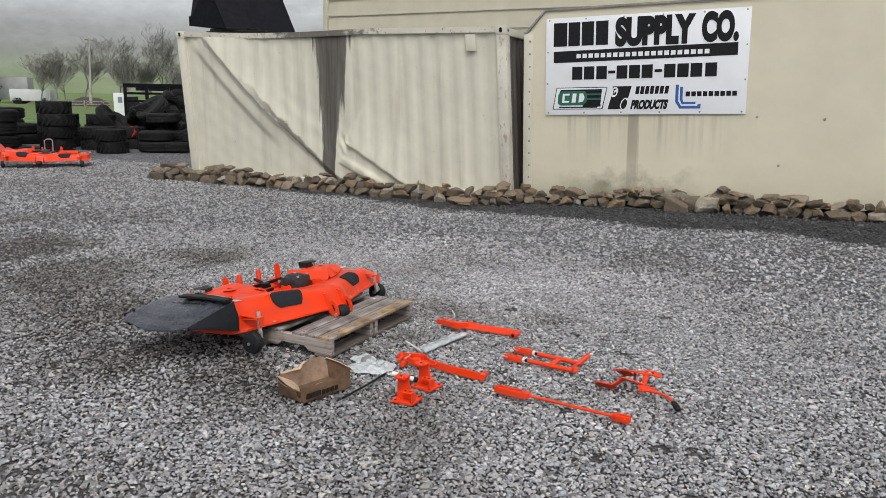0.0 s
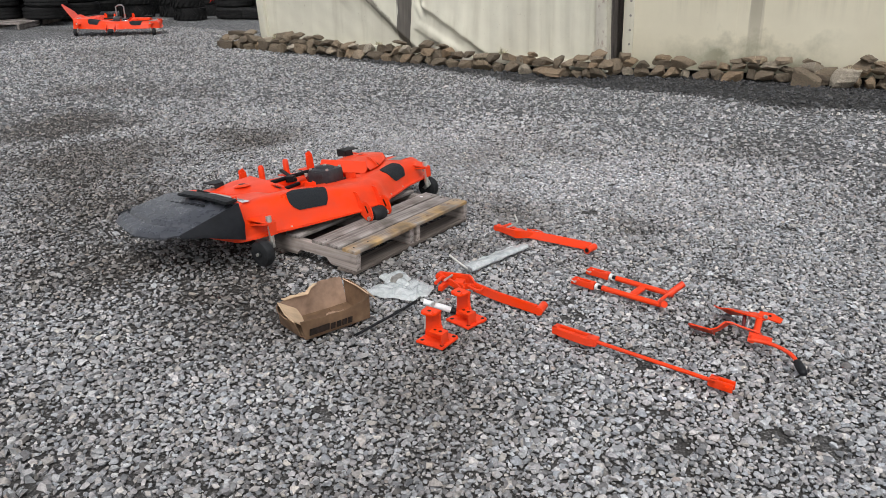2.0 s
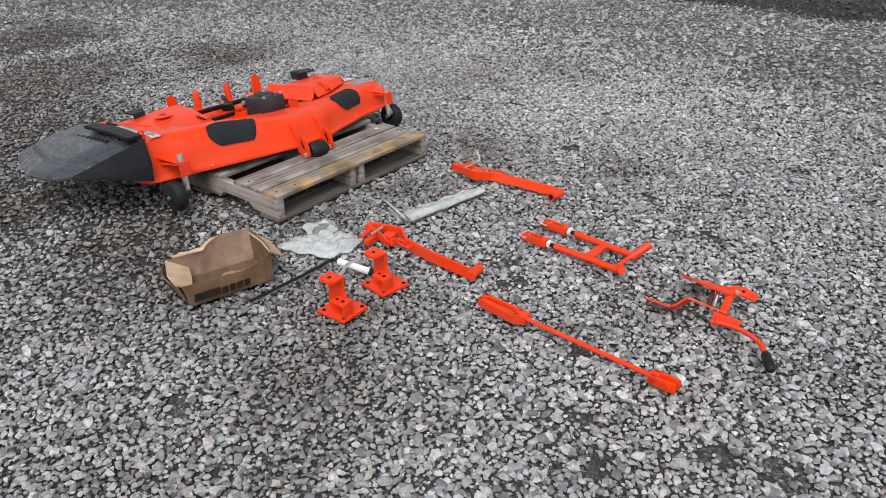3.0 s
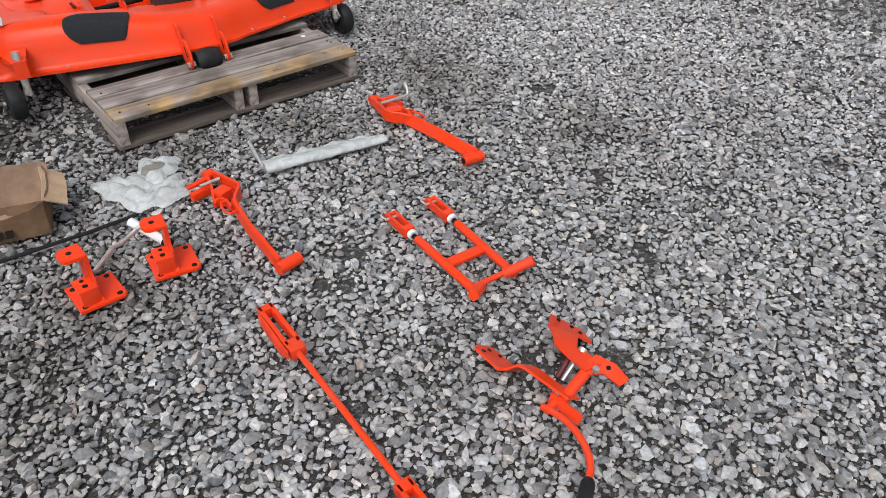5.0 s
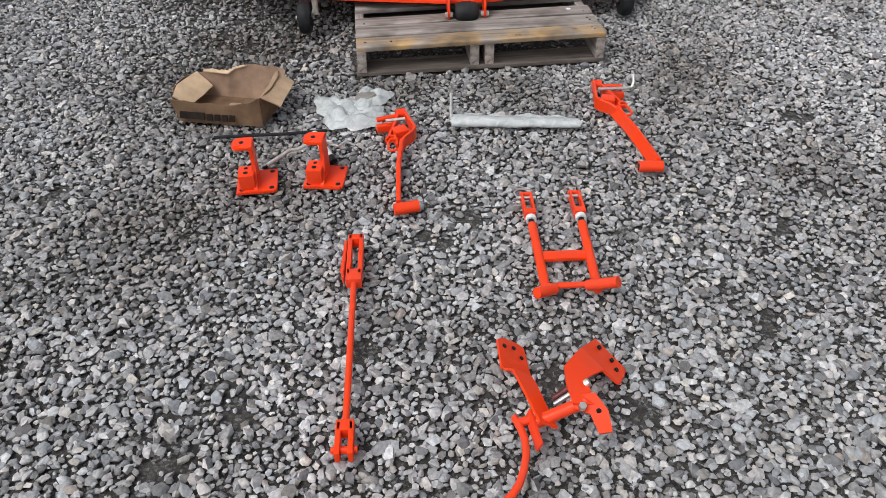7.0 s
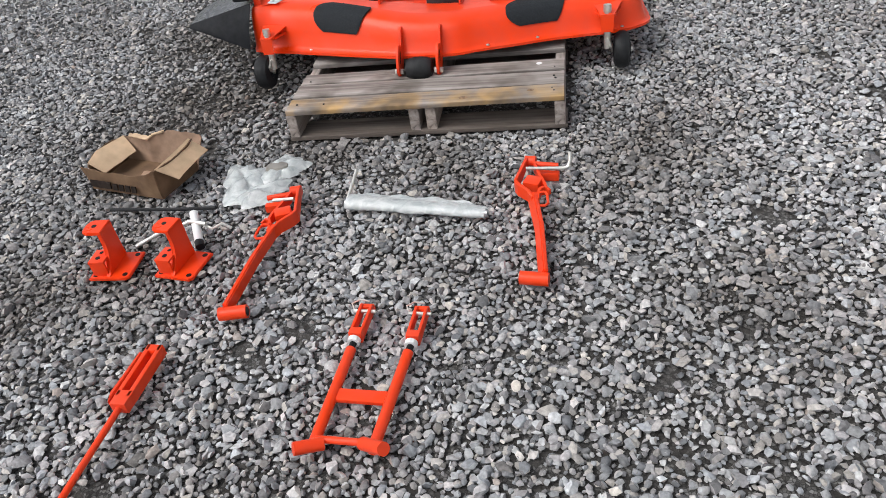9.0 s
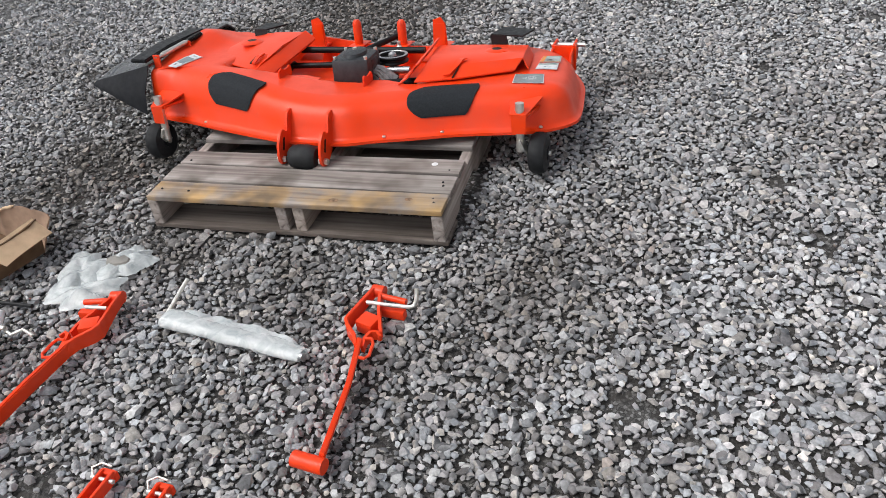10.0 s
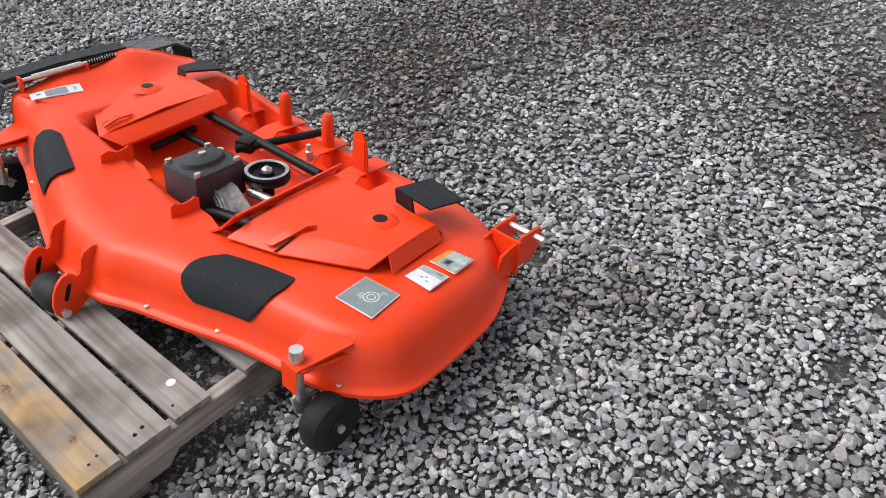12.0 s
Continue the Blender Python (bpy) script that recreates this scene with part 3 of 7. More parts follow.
# ---- trailer body with the sign ----
TRAILER = Matrix.Translation((-3.99, 10.80, 0.07)) @ Matrix.Rotation(radians(1.6), 4, "Z") @ Matrix.Rotation(radians(-2.0), 4, "Y")
TH, TL = 2.72, 7.6


def make_trailer():
    c = empty("trailer_body", TRAILER, "cream box trailer body resting on the ground beside the container", "trailer")
    out = [(0.06, 0), (TL, 0), (TL, TH), (0.38, TH), (0.10, TH - 0.30), (0.06, TH - 0.30)]
    up = Matrix.Rotation(radians(90), 4, "X")
    part("front_panel", plate(fresh(), out, -0.05, 0.0, up, 0.0), TRAILER_CREAM, c, "smooth cream panel with faint vertical stains", smooth=None)
    b = box(fresh(), (0.06, 0.06, 0), (0.11, 2.5, TH - 0.30))
    part("end_panel", b, TRAILER_CREAM, c)
    part("far_end_panel", box(fresh(), (TL - 0.05, 0.06, 0), (TL, 2.5, TH)), TRAILER_CREAM, c)
    part("back_panel", box(fresh(), (0, 2.5, 0), (TL, 2.55, TH)), TRAILER_CREAM, c)
    part("roof", box(fresh(), (0.3, 0.06, TH - 0.04), (TL, 2.5, TH)), TRAILER_CREAM, c)
    part("edge_strip", box(fresh(), (0.050, -0.022, 0.02), (0.19, -0.001, TH - 0.31), None, 0.005), CREAM, c, "pale riveted edge strip")
    b = fresh()
    strap(b, [(0.05, -0.012, TH - 0.30), (0.10, -0.012, TH - 0.28), (0.37, -0.012, TH + 0.01), (0.44, -0.012, TH + 0.015), (TL, -0.012, TH + 0.01)], 0.03, 0.03, (0, 1, 0))
    part("top_trim", b, TRIM_GREY, c, "weathered grey top trim")
    for k in range(13):
        part("rivet", cyl(fresh(), (0.145, -0.030, 0.12 + k * 0.182), (0.145, -0.021, 0.12 + k * 0.182), 0.014, 0.017, 8), TRIM_GREY, c)
    for x in (1.47, 3.28, 5.0, 6.6):
        part("seam", box(fresh(), (x - 0.006, -0.003, 0.02), (x + 0.006, 0.0, TH - 0.02)), TRAILER_CREAM, c)
    for x, z in ((3.32, 1.19), (4.13, 1.16), (3.62, 0.55)):
        part("bolt_head", cyl(fresh(), (x, -0.012, z), (x, 0.0, z), 0.014, 0.018, 10), TRIM_GREY, c)


make_trailer()


def text_mesh(words, size, bold=0.0, stretch=1.0):
    cu = bpy.data.curves.new("letters", "FONT")
    cu.body, cu.size, cu.offset, cu.extrude = words, size, bold, 0.0008
    ob = bpy.data.objects.new("letters", cu)
    scene.collection.objects.link(ob)
    bpy.context.view_layer.update()
    me = bpy.data.meshes.new_from_object(ob.evaluated_get(bpy.context.evaluated_depsgraph_get()))
    bpy.data.objects.remove(ob)
    co = np.array([v.co for v in me.vertices])
    co[:, 0] = (co[:, 0] - co[:, 0].min()) * stretch
    me.vertices.foreach_set("co", co.ravel())
    return me, float(co[:, 0].max())


def make_sign():
    w, h = 2.78, 1.375
    m = TRAILER @ Matrix.Translation((0.395, -0.026, 1.235)) @ Matrix.Rotation(radians(90), 4, "X")
    s = empty("company_sign", m, "white vinyl sign with black lettering fixed to the trailer", "sign")
    part("panel", box(fresh(), (0, 0, -0.012), (w, h, 0.0), None, 0.003), SIGN_WHITE, s)

    def mark(name, rects, mat, z=0.002):
        for pts in rects:
            b = fresh()
            if len(pts) == 4 and not isinstance(pts[0], tuple):
                x0, y0, x1, y1 = pts
                pts = [(x0, y0), (x1, y0), (x1, y1), (x0, y1)]
            plate(b, pts, z, z + 0.0015)
            part(name, b, mat, s, smooth=None)

    def words(txt, x, y, width, height, mat, z=0.0045):
        me, wd = text_mesh(txt, height / 0.70, 0.030 * height / 0.3)
        co = np.array([v.co for v in me.vertices])
        co[:, 0] *= width / wd
        me.vertices.foreach_set("co", co.ravel())
        me.materials.append(mat)
        ob = new("lettering", me)
        ob.parent = s
        ob.matrix_basis = Matrix.Translation((x, y, z))
        return ob

    # the first word of the name is a plain bar, as are the web address and the number below
    mark("name_bar", [(x, 0.975, x + w0, 1.305) for x, w0 in ((0.115, 0.20), (0.335, 0.17), (0.53, 0.175), (0.735, 0.175))], SIGN_INK)
    words("SUPPLY", 1.01, 0.975, 1.08, 0.335, SIGN_INK)
    words("CO.", 2.17, 0.985, 0.47, 0.335, SIGN_INK)
    mark("black_band", [[(0.12, 0.745), (2.64, 0.770), (2.64, 0.935), (0.12, 0.905)]], SIGN_INK)
    mark("address_bar", [(x, 0.802, x + 0.062, 0.862) for x in np.linspace(0.46, 2.22, 21)], SIGN_WHITE, 0.004)
    mark("number_bar", [(x, 0.50, x + 0.150, 0.682) for x in (0.40, 0.575, 0.755, 1.045, 1.22, 1.395, 1.70, 1.875, 2.05, 2.24)] + [(0.925, 0.575, 1.025, 0.615), (1.57, 0.575, 1.67, 0.615)], SIGN_INK)
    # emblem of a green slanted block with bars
    K = lambda pts: [(0.030 + x * 1.075, y * 1.03 - 0.006) for x, y in pts]
    mark("emblem_frame", [K([(0.08, 0.08), (0.77, 0.08), (0.83, 0.385), (0.13, 0.385)])], SIGN_INK)
    mark("emblem_ground", [K([(0.093, 0.090), (0.760, 0.090), (0.818, 0.375), (0.14, 0.375)])], SIGN_WHITE, 0.004)
    mark("emblem_block", [K([(0.50, 0.14), (0.735, 0.14), (0.760, 0.355), (0.20, 0.355), (0.165, 0.32), (0.50, 0.32)])] + [K([(0.50, y), (0.735 + y * 0.06, y), (0.738 + y * 0.06, y + 0.034), (0.50, y + 0.034)]) for y in (0.115, 0.17)], SIGN_INK, 0.005)
    mark("emblem_block", [K([(0.150, 0.165), (0.19, 0.135), (0.50, 0.135), (0.555, 0.19), (0.560, 0.29), (0.52, 0.335), (0.20, 0.335), (0.160, 0.29)])] + [K([(0.56, y), (0.74, y), (0.745, y + 0.022), (0.56, y + 0.022)]) for y in (0.21, 0.275)], SIGN_GREEN, 0.007)
    mark("emblem_marks", [K(p) for p in ([(0.215, 0.175), (0.305, 0.175), (0.31, 0.200), (0.245, 0.200), (0.25, 0.275), (0.315, 0.275), (0.32, 0.300), (0.22, 0.300)], [(0.345, 0.175), (0.40, 0.175), (0.415, 0.300), (0.36, 0.300)], [(0.44, 0.175), (0.50, 0.185), (0.525, 0.235), (0.505, 0.300), (0.455, 0.300)])], SIGN_WHITE, 0.009)
    mark("emblem_line", [K([(0.17, 0.100), (0.70, 0.100), (0.70, 0.118), (0.17, 0.118)])], SIGN_INK, 0.006)
    # emblem of two joined black shapes
    mark("joint_emblem", [[(0.93, 0.075), (1.13, 0.075), (1.13, 0.11), (1.19, 0.23), (1.22, 0.23), (1.265, 0.395), (1.00, 0.395), (0.98, 0.25)]], SIGN_INK)
    oval = lambda x, y, a, b0: [(x + a * math.cos(k) + 0.2 * b0 * math.sin(k), y + b0 * math.sin(k)) for k in np.linspace(0, 2 * math.pi, 18, endpoint=False)]
    mark("joint_ring", [oval(1.165, 0.145, 0.052, 0.085)], SIGN_WHITE, 0.0040)
    mark("joint_ring", [oval(1.165, 0.145, 0.040, 0.070)], SIGN_INK, 0.0060)
    mark("joint_notch", [oval(1.025, 0.315, 0.048, 0.072)], SIGN_WHITE, 0.0045)
    mark("joint_notch", [[(1.000, 0.275), (1.040, 0.275), (1.052, 0.320), (1.030, 0.320), (1.024, 0.295), (1.012, 0.295), (1.026, 0.345), (1.050, 0.345), (1.054, 0.362), (1.012, 0.362)]], SIGN_INK, 0.0065)
    mark("maker_bar", [[(x, 0.282), (x + 0.050, 0.282), (x + 0.064, 0.388), (x + 0.014, 0.388)] for x in np.linspace(1.315, 1.715, 7)], SIGN_INK)
    ob = words("PRODUCTS", 1.255, 0.082, 0.50, 0.112, SIGN_INK)
    co = np.array([v.co for v in ob.data.vertices])
    co[:, 0] += co[:, 1] * 0.2
    ob.data.vertices.foreach_set("co", co.ravel())
    # emblem of two blue angles and a thin word bar
    mark("angle_emblem", [[(1.865, 0.170), (1.925, 0.075), (2.20, 0.075), (2.205, 0.135), (2.165, 0.135), (2.160, 0.110), (1.945, 0.110), (1.905, 0.180), (1.905, 0.400), (1.865, 0.400)], [(1.925, 0.200), (1.955, 0.135), (2.135, 0.135), (2.135, 0.165), (1.975, 0.165), (1.962, 0.210), (1.962, 0.370), (1.925, 0.370)]], SIGN_BLUE)
    mark("maker_bar", [(x, 0.240, x + 0.058, 0.305) for x in np.linspace(2.00, 2.60, 9)], SIGN_INK)
    spots = [(x, y) for x in np.linspace(0.05, w - 0.05, 6) for y in (0.03, h - 0.03)] + [(x, y) for x in (0.03, w - 0.03) for y in (0.45, 0.9)]
    for x, y in spots:
        part("screw", cyl(fresh(), (x, y, 0.0), (x, y, 0.006), 0.013, 0.01, 8), TRIM_GREY, s)


SIGN_WHITE = plain("sign_white", (0.83, 0.85, 0.88), 0.45, scale=3, vary=0.03, bump=0.03)
SIGN_INK = plain("sign_black", (0.008, 0.0085, 0.010), 0.7, scale=10, vary=0.1, bump=0.0)
SIGN_GREEN = plain("sign_green", (0.015, 0.13, 0.085), 0.4, scale=10, vary=0.1, bump=0.0)
SIGN_BLUE = plain("sign_blue", (0.03, 0.12, 0.38), 0.4, scale=10, vary=0.1, bump=0.0)
make_sign()


# ---- building behind the container ----
def make_building():
    m = Matrix.Translation((-10.9, 15.35, 0)) @ Matrix.Rotation(radians(-3.0), 4, "Z")
    c = empty("warehouse", m, "tan warehouse with horizontal lap siding behind the container", "building")
    part("side_wall", box(fresh(), (0.1, 0.12, 0), (16, 0.3, 5.2)), SIDING, c)
    part("gable_wall", box(fresh(), (0.02, 0.12, 0), (0.1, 12, 5.2)), SIDING, c)
    part("far_wall", box(fresh(), (0.1, 11.9, 0), (16, 12, 5.2)), SIDING, c)
    part("corner_trim", box(fresh(), (-0.02, 0.0, 0), (0.10, 0.12, 5.25), None, 0.01), SIDING, c, "pale corner trim")
    me = None
    for k in range(14):
        b = fresh()
        strip = [(0.02, 0.0), (0.09, 0.0), (0.115, 0.372), (0.05, 0.372)]
        lo = [b.verts.new((0.1, 0.12 - (0.09 - y), z)) for y, z in strip]
        hi = [b.verts.new((16.0, 0.12 - (0.09 - y), z)) for y, z in strip]
        b.faces.new(lo)
        b.faces.new(hi[::-1])
        for i in range(4):
            b.faces.new((lo[i], lo[(i + 1) % 4], hi[(i + 1) % 4], hi[i]))
        if me is None:
            me = finish(b, "siding_board", SIDING)
        else:
            b.free()
        ob = new("siding_board", me)
        ob.parent = c
        ob.matrix_basis = Matrix.Translation((0, 0, 0.02 + k * 0.37))
    part("roof", plate(fresh(), [(-0.3, 5.25), (6.0, 7.2), (12.3, 5.25), (12.3, 5.1), (6.0, 7.05), (-0.3, 5.1)], -0.3, 16.3, Matrix(((0, 0, 1, 0), (1, 0, 0, 0), (0, 1, 0, 0), (0, 0, 0, 1)))), TRIM_GREY, c)


make_building()


# ---- loader bucket on the container's roof ----
def make_bucket():
    c = empty("loader_bucket", Matrix.Translation((-9.82, 10.86, 2.60)), "black steel loader bucket lying on the container roof", "loader bucket")
    # corners of the foot and of the narrower mouth, turned across the roof
    A, B, C = Vector((-1.122, 0.19, 0.168)), Vector((-0.022, 0.0, 0.08)), Vector((0.773, 1.04, 0.0))
    D = A + C - B
    up = Vector((0, 0, 1.05))
    At, Bt, Ct = Vector((-1.09, 0.39, 1.096)), Vector((-0.673, 0.19, 0.999)), Vector((0.127, 1.24, 1.032))
    Dt = At + Ct - Bt

    def sheet(name, pts, inward):
        b = fresh()
        n = Vector(inward).normalized() * 0.025
        f = [b.verts.new(p) for p in pts]
        g = [b.verts.new(p + n) for p in pts]
        b.faces.new(f)
        b.faces.new(g[::-1])
        for k in range(len(f)):
            b.faces.new((f[k], f[(k + 1) % len(f)], g[(k + 1) % len(f)], g[k]))
        return part(name, b, BUCKET_BLACK, c, smooth=None)

    sheet("side_plate", [A, B, Bt, At], C - B)
    sheet("side_plate", [D, C, Ct, Dt], B - C)
    sheet("back_sheet", [B, C, Ct, Bt], A - B)
    sheet("floor", [A, B, C, D], up)
    sheet("lip", [A, D, D + Vector((0, 0, 0.18)), A + Vector((0, 0, 0.18))], B - A)
    part("wear_bar", cyl(fresh(), B + Vector((0, -0.012, 0.0)), C + Vector((0.012, -0.01, 0.0)), 0.03, None, 8), BUCKET_BLACK, c)
    part("mount", box(fresh(), (-0.55, 0.12, -0.03), (0.35, 0.9, 0.10), None, 0.02), BLACK_IRON, c)
    part("bearer", box(fresh(), (-0.6, 0.08, -0.045), (0.75, 0.2, 0.05), None, 0.01), BLACK_IRON, c)


make_bucket()


# ---- pallet ----
PAL = Matrix.Translation((-2.394, 4.020, 0.0)) @ Matrix.Rotation(radians(-0.4), 4, "Z")


def make_pallet():
    c = empty("pallet", PAL, "weathered grey wooden pallet lying on the gravel under the mower deck", "pallet")
    # boards run along y; the front edge is at x = 0
    for x0, w in ((0.0, 0.092), (-0.102, 0.099), (-0.212, 0.086), (-0.386, 0.10), (-0.56, 0.09), (-0.75, 0.09), (-0.955, 0.10)):
        ob = part("top_board", box(fresh(), (-w / 2, -0.497, -0.009), (w / 2, 0.497, 0.009), None, 0.003), WOOD_YELLOW if x0 == 0.0 else WOOD, c, "yellowed front board" if x0 == 0.0 else "")
        ob.matrix_basis = pose(x0 - w / 2, 0, 0.116, random.uniform(-0.3, 0.3), random.uniform(-1.2, 1.2), random.uniform(-0.5, 0.5))
    for y in (-0.481, -0.03, 0.03, 0.481):
        pts = [(0.0, 0.018), (-0.17, 0.018), (-0.20, 0.052), (-0.38, 0.052), (-0.41, 0.018), (-0.72, 0.018), (-0.75, 0.052), (-0.93, 0.052), (-0.96, 0.018), (-1.055, 0.018), (-1.055, 0.106), (0.0, 0.106)]
        xz = Matrix(((1, 0, 0, 0), (0, 0, 1, 0), (0, 1, 0, 0), (0, 0, 0, 1)))
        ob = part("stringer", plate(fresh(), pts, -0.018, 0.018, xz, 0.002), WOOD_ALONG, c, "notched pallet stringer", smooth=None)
        ob.matrix_basis = Matrix.Translation((0.0 if abs(y) > 0.1 else -0.01, y, 0))
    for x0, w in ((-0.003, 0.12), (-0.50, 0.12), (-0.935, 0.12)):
        ob = part("bottom_board", box(fresh(), (-w, -0.505, 0.001), (0, 0.505, 0.0175), None, 0.003), WOOD_SHADED, c, "shade-darkened bottom board")
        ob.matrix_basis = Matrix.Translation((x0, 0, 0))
    for x, y in ((-0.045, 0.462), (-0.065, 0.455), (-0.04, -0.36), (-0.14, 0.466), (-0.16, 0.46), (-0.23, 0.462), (-0.045, -0.462), (-0.23, -0.462)):
        ob = part("nail", cyl(fresh(), (0, 0, 0), (0, 0, 0.0025), 0.0045, 0.003, 8), BLACK_IRON, c)
        ob.matrix_basis = Matrix.Translation((x, y, 0.125))
    ob = part("knot", lathe(fresh(), [(0.0005, 0.0022), (0.007, 0.0022), (0.011, 0.0)], 12), KNOT, c)
    ob.matrix_basis = Matrix.Translation((-0.055, 0.382, 0.125)) @ Matrix.Diagonal((1, 1.5, 1, 1))
    ob = part("knot", lathe(fresh(), [(0.0005, 0.0022), (0.007, 0.0022), (0.011, 0.0)], 12), KNOT, c)
    ob.matrix_basis = Matrix.Translation((-0.030, 0.150, 0.125)) @ Matrix.Diagonal((1, 1.6, 1, 1))
    ob = part("paint_spot", lathe(fresh(), [(0.0005, 0.003), (0.010, 0.002), (0.012, 0.0)], 12), WHITE_PAINT, c)
    ob.matrix_basis = Matrix.Translation((-0.264, 0.405, 0.125))


KNOT = plain("dark_wood_knot", (0.20, 0.125, 0.075), 0.85, scale=150, vary=0.6, bump=0.5)
make_pallet()

# ---- mower deck ----
# on the deck x runs across it to the closed end, y towards the front, z up from the top sheet
TIP = math.atan(0.12)
_u = Vector((0.0440, 0.9990, 0)).normalized()
_f = Vector((_u.y, -_u.x, 0))
_v = _f * math.cos(TIP) + Vector((0, 0, math.sin(TIP)))
_w = -_u.cross(_v)
if _w.z < 0:
    _w = -_w
DECK = Matrix(((_u.x, -_v.x, _w.x, -3.25), (_u.y, -_v.y, _w.y, 3.99), (_u.z, -_v.z, _w.z, 0.227), (0, 0, 0, 1)))
# x = u, y = -v keeps the frame right-handed
OUTLINE = [(0.14, 0.545), (0.24, 0.505), (0.37, 0.462), (0.50, 0.415), (0.63, 0.386), (0.72, 0.366), (0.80, 0.322), (0.85, 0.256), (0.852, 0.17), (0.842, 0.05), (0.825, -0.06), (0.76, -0.18), (0.66, -0.26), (0.53, -0.29), (0.30, -0.287), (0.05, -0.285), (-0.2, -0.287), (-0.45, -0.29), (-0.60, -0.28), (-0.69, -0.235), (-0.725, -0.12), (-0.73, 0.1), (-0.73, 0.27), (-0.722, 0.355), (-0.66, 0.378), (-0.54, 0.405), (-0.35, 0.465), (-0.14, 0.525), (-0.04, 0.547)]


def rounded(pts, n=200):
    """Closed Catmull-Rom curve through pts, resampled evenly."""
    p = np.array(pts, float)
    out = []
    for i in range(len(p)):
        a, b, c, d = p[i - 1], p[i], p[(i + 1) % len(p)], p[(i + 2) % len(p)]
        for t in np.linspace(0, 1, 16, endpoint=False):
            out.append(0.5 * (2 * b + (c - a) * t + (2 * a - 5 * b + 4 * c - d) * t * t + (3 * b - a - 3 * c + d) * t ** 3))
    out = np.array(out)
    seg = np.hypot(*(np.roll(out, -1, 0) - out).T)
    s = np.concatenate([[0], np.cumsum(seg)])
    q = np.linspace(0, s[-1], n, endpoint=False)
    closed = np.vstack([out, out[:1]])
    return np.stack([np.interp(q, s, closed[:, 0]), np.interp(q, s, closed[:, 1])], -1)


def swell(u, v):
    """The top sheet climbs towards the chute end and humps up over the discharge."""
    hump = 0.030 * np.exp(-((v + 0.02) / 0.085) ** 2) * smoothstep(-0.50, -0.67, u)
    edge = 0.030 * smoothstep(-0.58, -0.70, u) * smoothstep(0.36, 0.18, v) * smoothstep(-0.22, -0.12, v)
    return 0.050 * smoothstep(0.10, -0.46, u) + hump + edge


def well(u, v):
    inside = smoothstep(-0.44, -0.38, u) * smoothstep(0.36, 0.30, u) * smoothstep(0.30, 0.22, v) * smoothstep(-0.27, -0.20, v)
    crown = 0.006 * np.cos(u * 1.6)
    return crown - (0.070 + 0.035 * smoothstep(0.0, -0.30, u)) * inside


def deck_shell():
    ring = rounded(OUTLINE)
    tang = np.roll(ring, -1, 0) - np.roll(ring, 1, 0)
    nrm = np.stack([-tang[:, 1], tang[:, 0]], -1)
    nrm /= np.hypot(*nrm.T)[:, None]
    area = np.sum(ring[:, 0] * np.roll(ring[:, 1], -1) - np.roll(ring[:, 0], -1) * ring[:, 1])
    if area < 0:
        nrm = -nrm
    drop = 0.122 - 0.045 * smoothstep(0.1, -0.28, ring[:, 1])
    b = fresh()
    rows = []

    def row(inset, share, lift=0.0):
        p = ring + nrm * inset * (1 - 0.7 * smoothstep(-0.62, -0.70, ring[:, 0]))[:, None]
        up = swell(p[:, 0], p[:, 1]) * np.clip(1 - share, 0, 1)
        rows.append([b.verts.new((x, -y, -d * share + lift + s)) for (x, y), d, s in zip(p, drop, up)])

    for inset, share in ((0.006, 0.97), (-0.014, 1.03), (-0.014, 0.955), (-0.002, 0.93), (0.006, 0.86), (0.016, 0.55), (0.026, 0.32), (0.040, 0.15), (0.060, 0.045), (0.085, 0.0)):
        row(inset, share)
    inner = ring + nrm * 0.085 * (1 - 0.7 * smoothstep(-0.62, -0.70, ring[:, 0]))[:, None]
    cen = np.array([0.03, 0.08])
    for f in np.linspace(0.05, 0.97, 30):
        p = inner * (1 - f) + cen * f
        w = well(p[:, 0], p[:, 1]) + swell(p[:, 0], p[:, 1])
        rows.append([b.verts.new((x, -y, h)) for (x, y), h in zip(p, w)])
    n = len(ring)
    for a, c in zip(rows, rows[1:]):
        for k in range(n):
            b.faces.new((a[k], a[(k + 1) % n], c[(k + 1) % n], c[k]))
    b.faces.new(rows[-1])
    return b


def loc(u, v, w):
    return Vector((u, -v, w))


def quad_sheet(b, rows, thick):
    """A sheet through rows of points, given a thickness downwards."""
    g = [[b.verts.new(p) for p in r] for r in rows]
    g2 = [[b.verts.new(Vector(p) - Vector((0, 0, thick))) for p in r] for r in rows]
    for G in (g, g2):
        for r0, r1 in zip(G, G[1:]):
            for k in range(len(r0) - 1):
                b.faces.new((r0[k], r0[k + 1], r1[k + 1], r1[k]))
    edge = lambda G: [v for v in G[0]] + [r[-1] for r in G[1:]] + [v for v in G[-1][-2::-1]] + [r[0] for r in G[-2:0:-1]]
    e1, e2 = edge(g), edge(g2)
    for k in range(len(e1)):
        b.faces.new((e1[k], e1[(k + 1) % len(e1)], e2[(k + 1) % len(e1)], e2[k]))
    return b


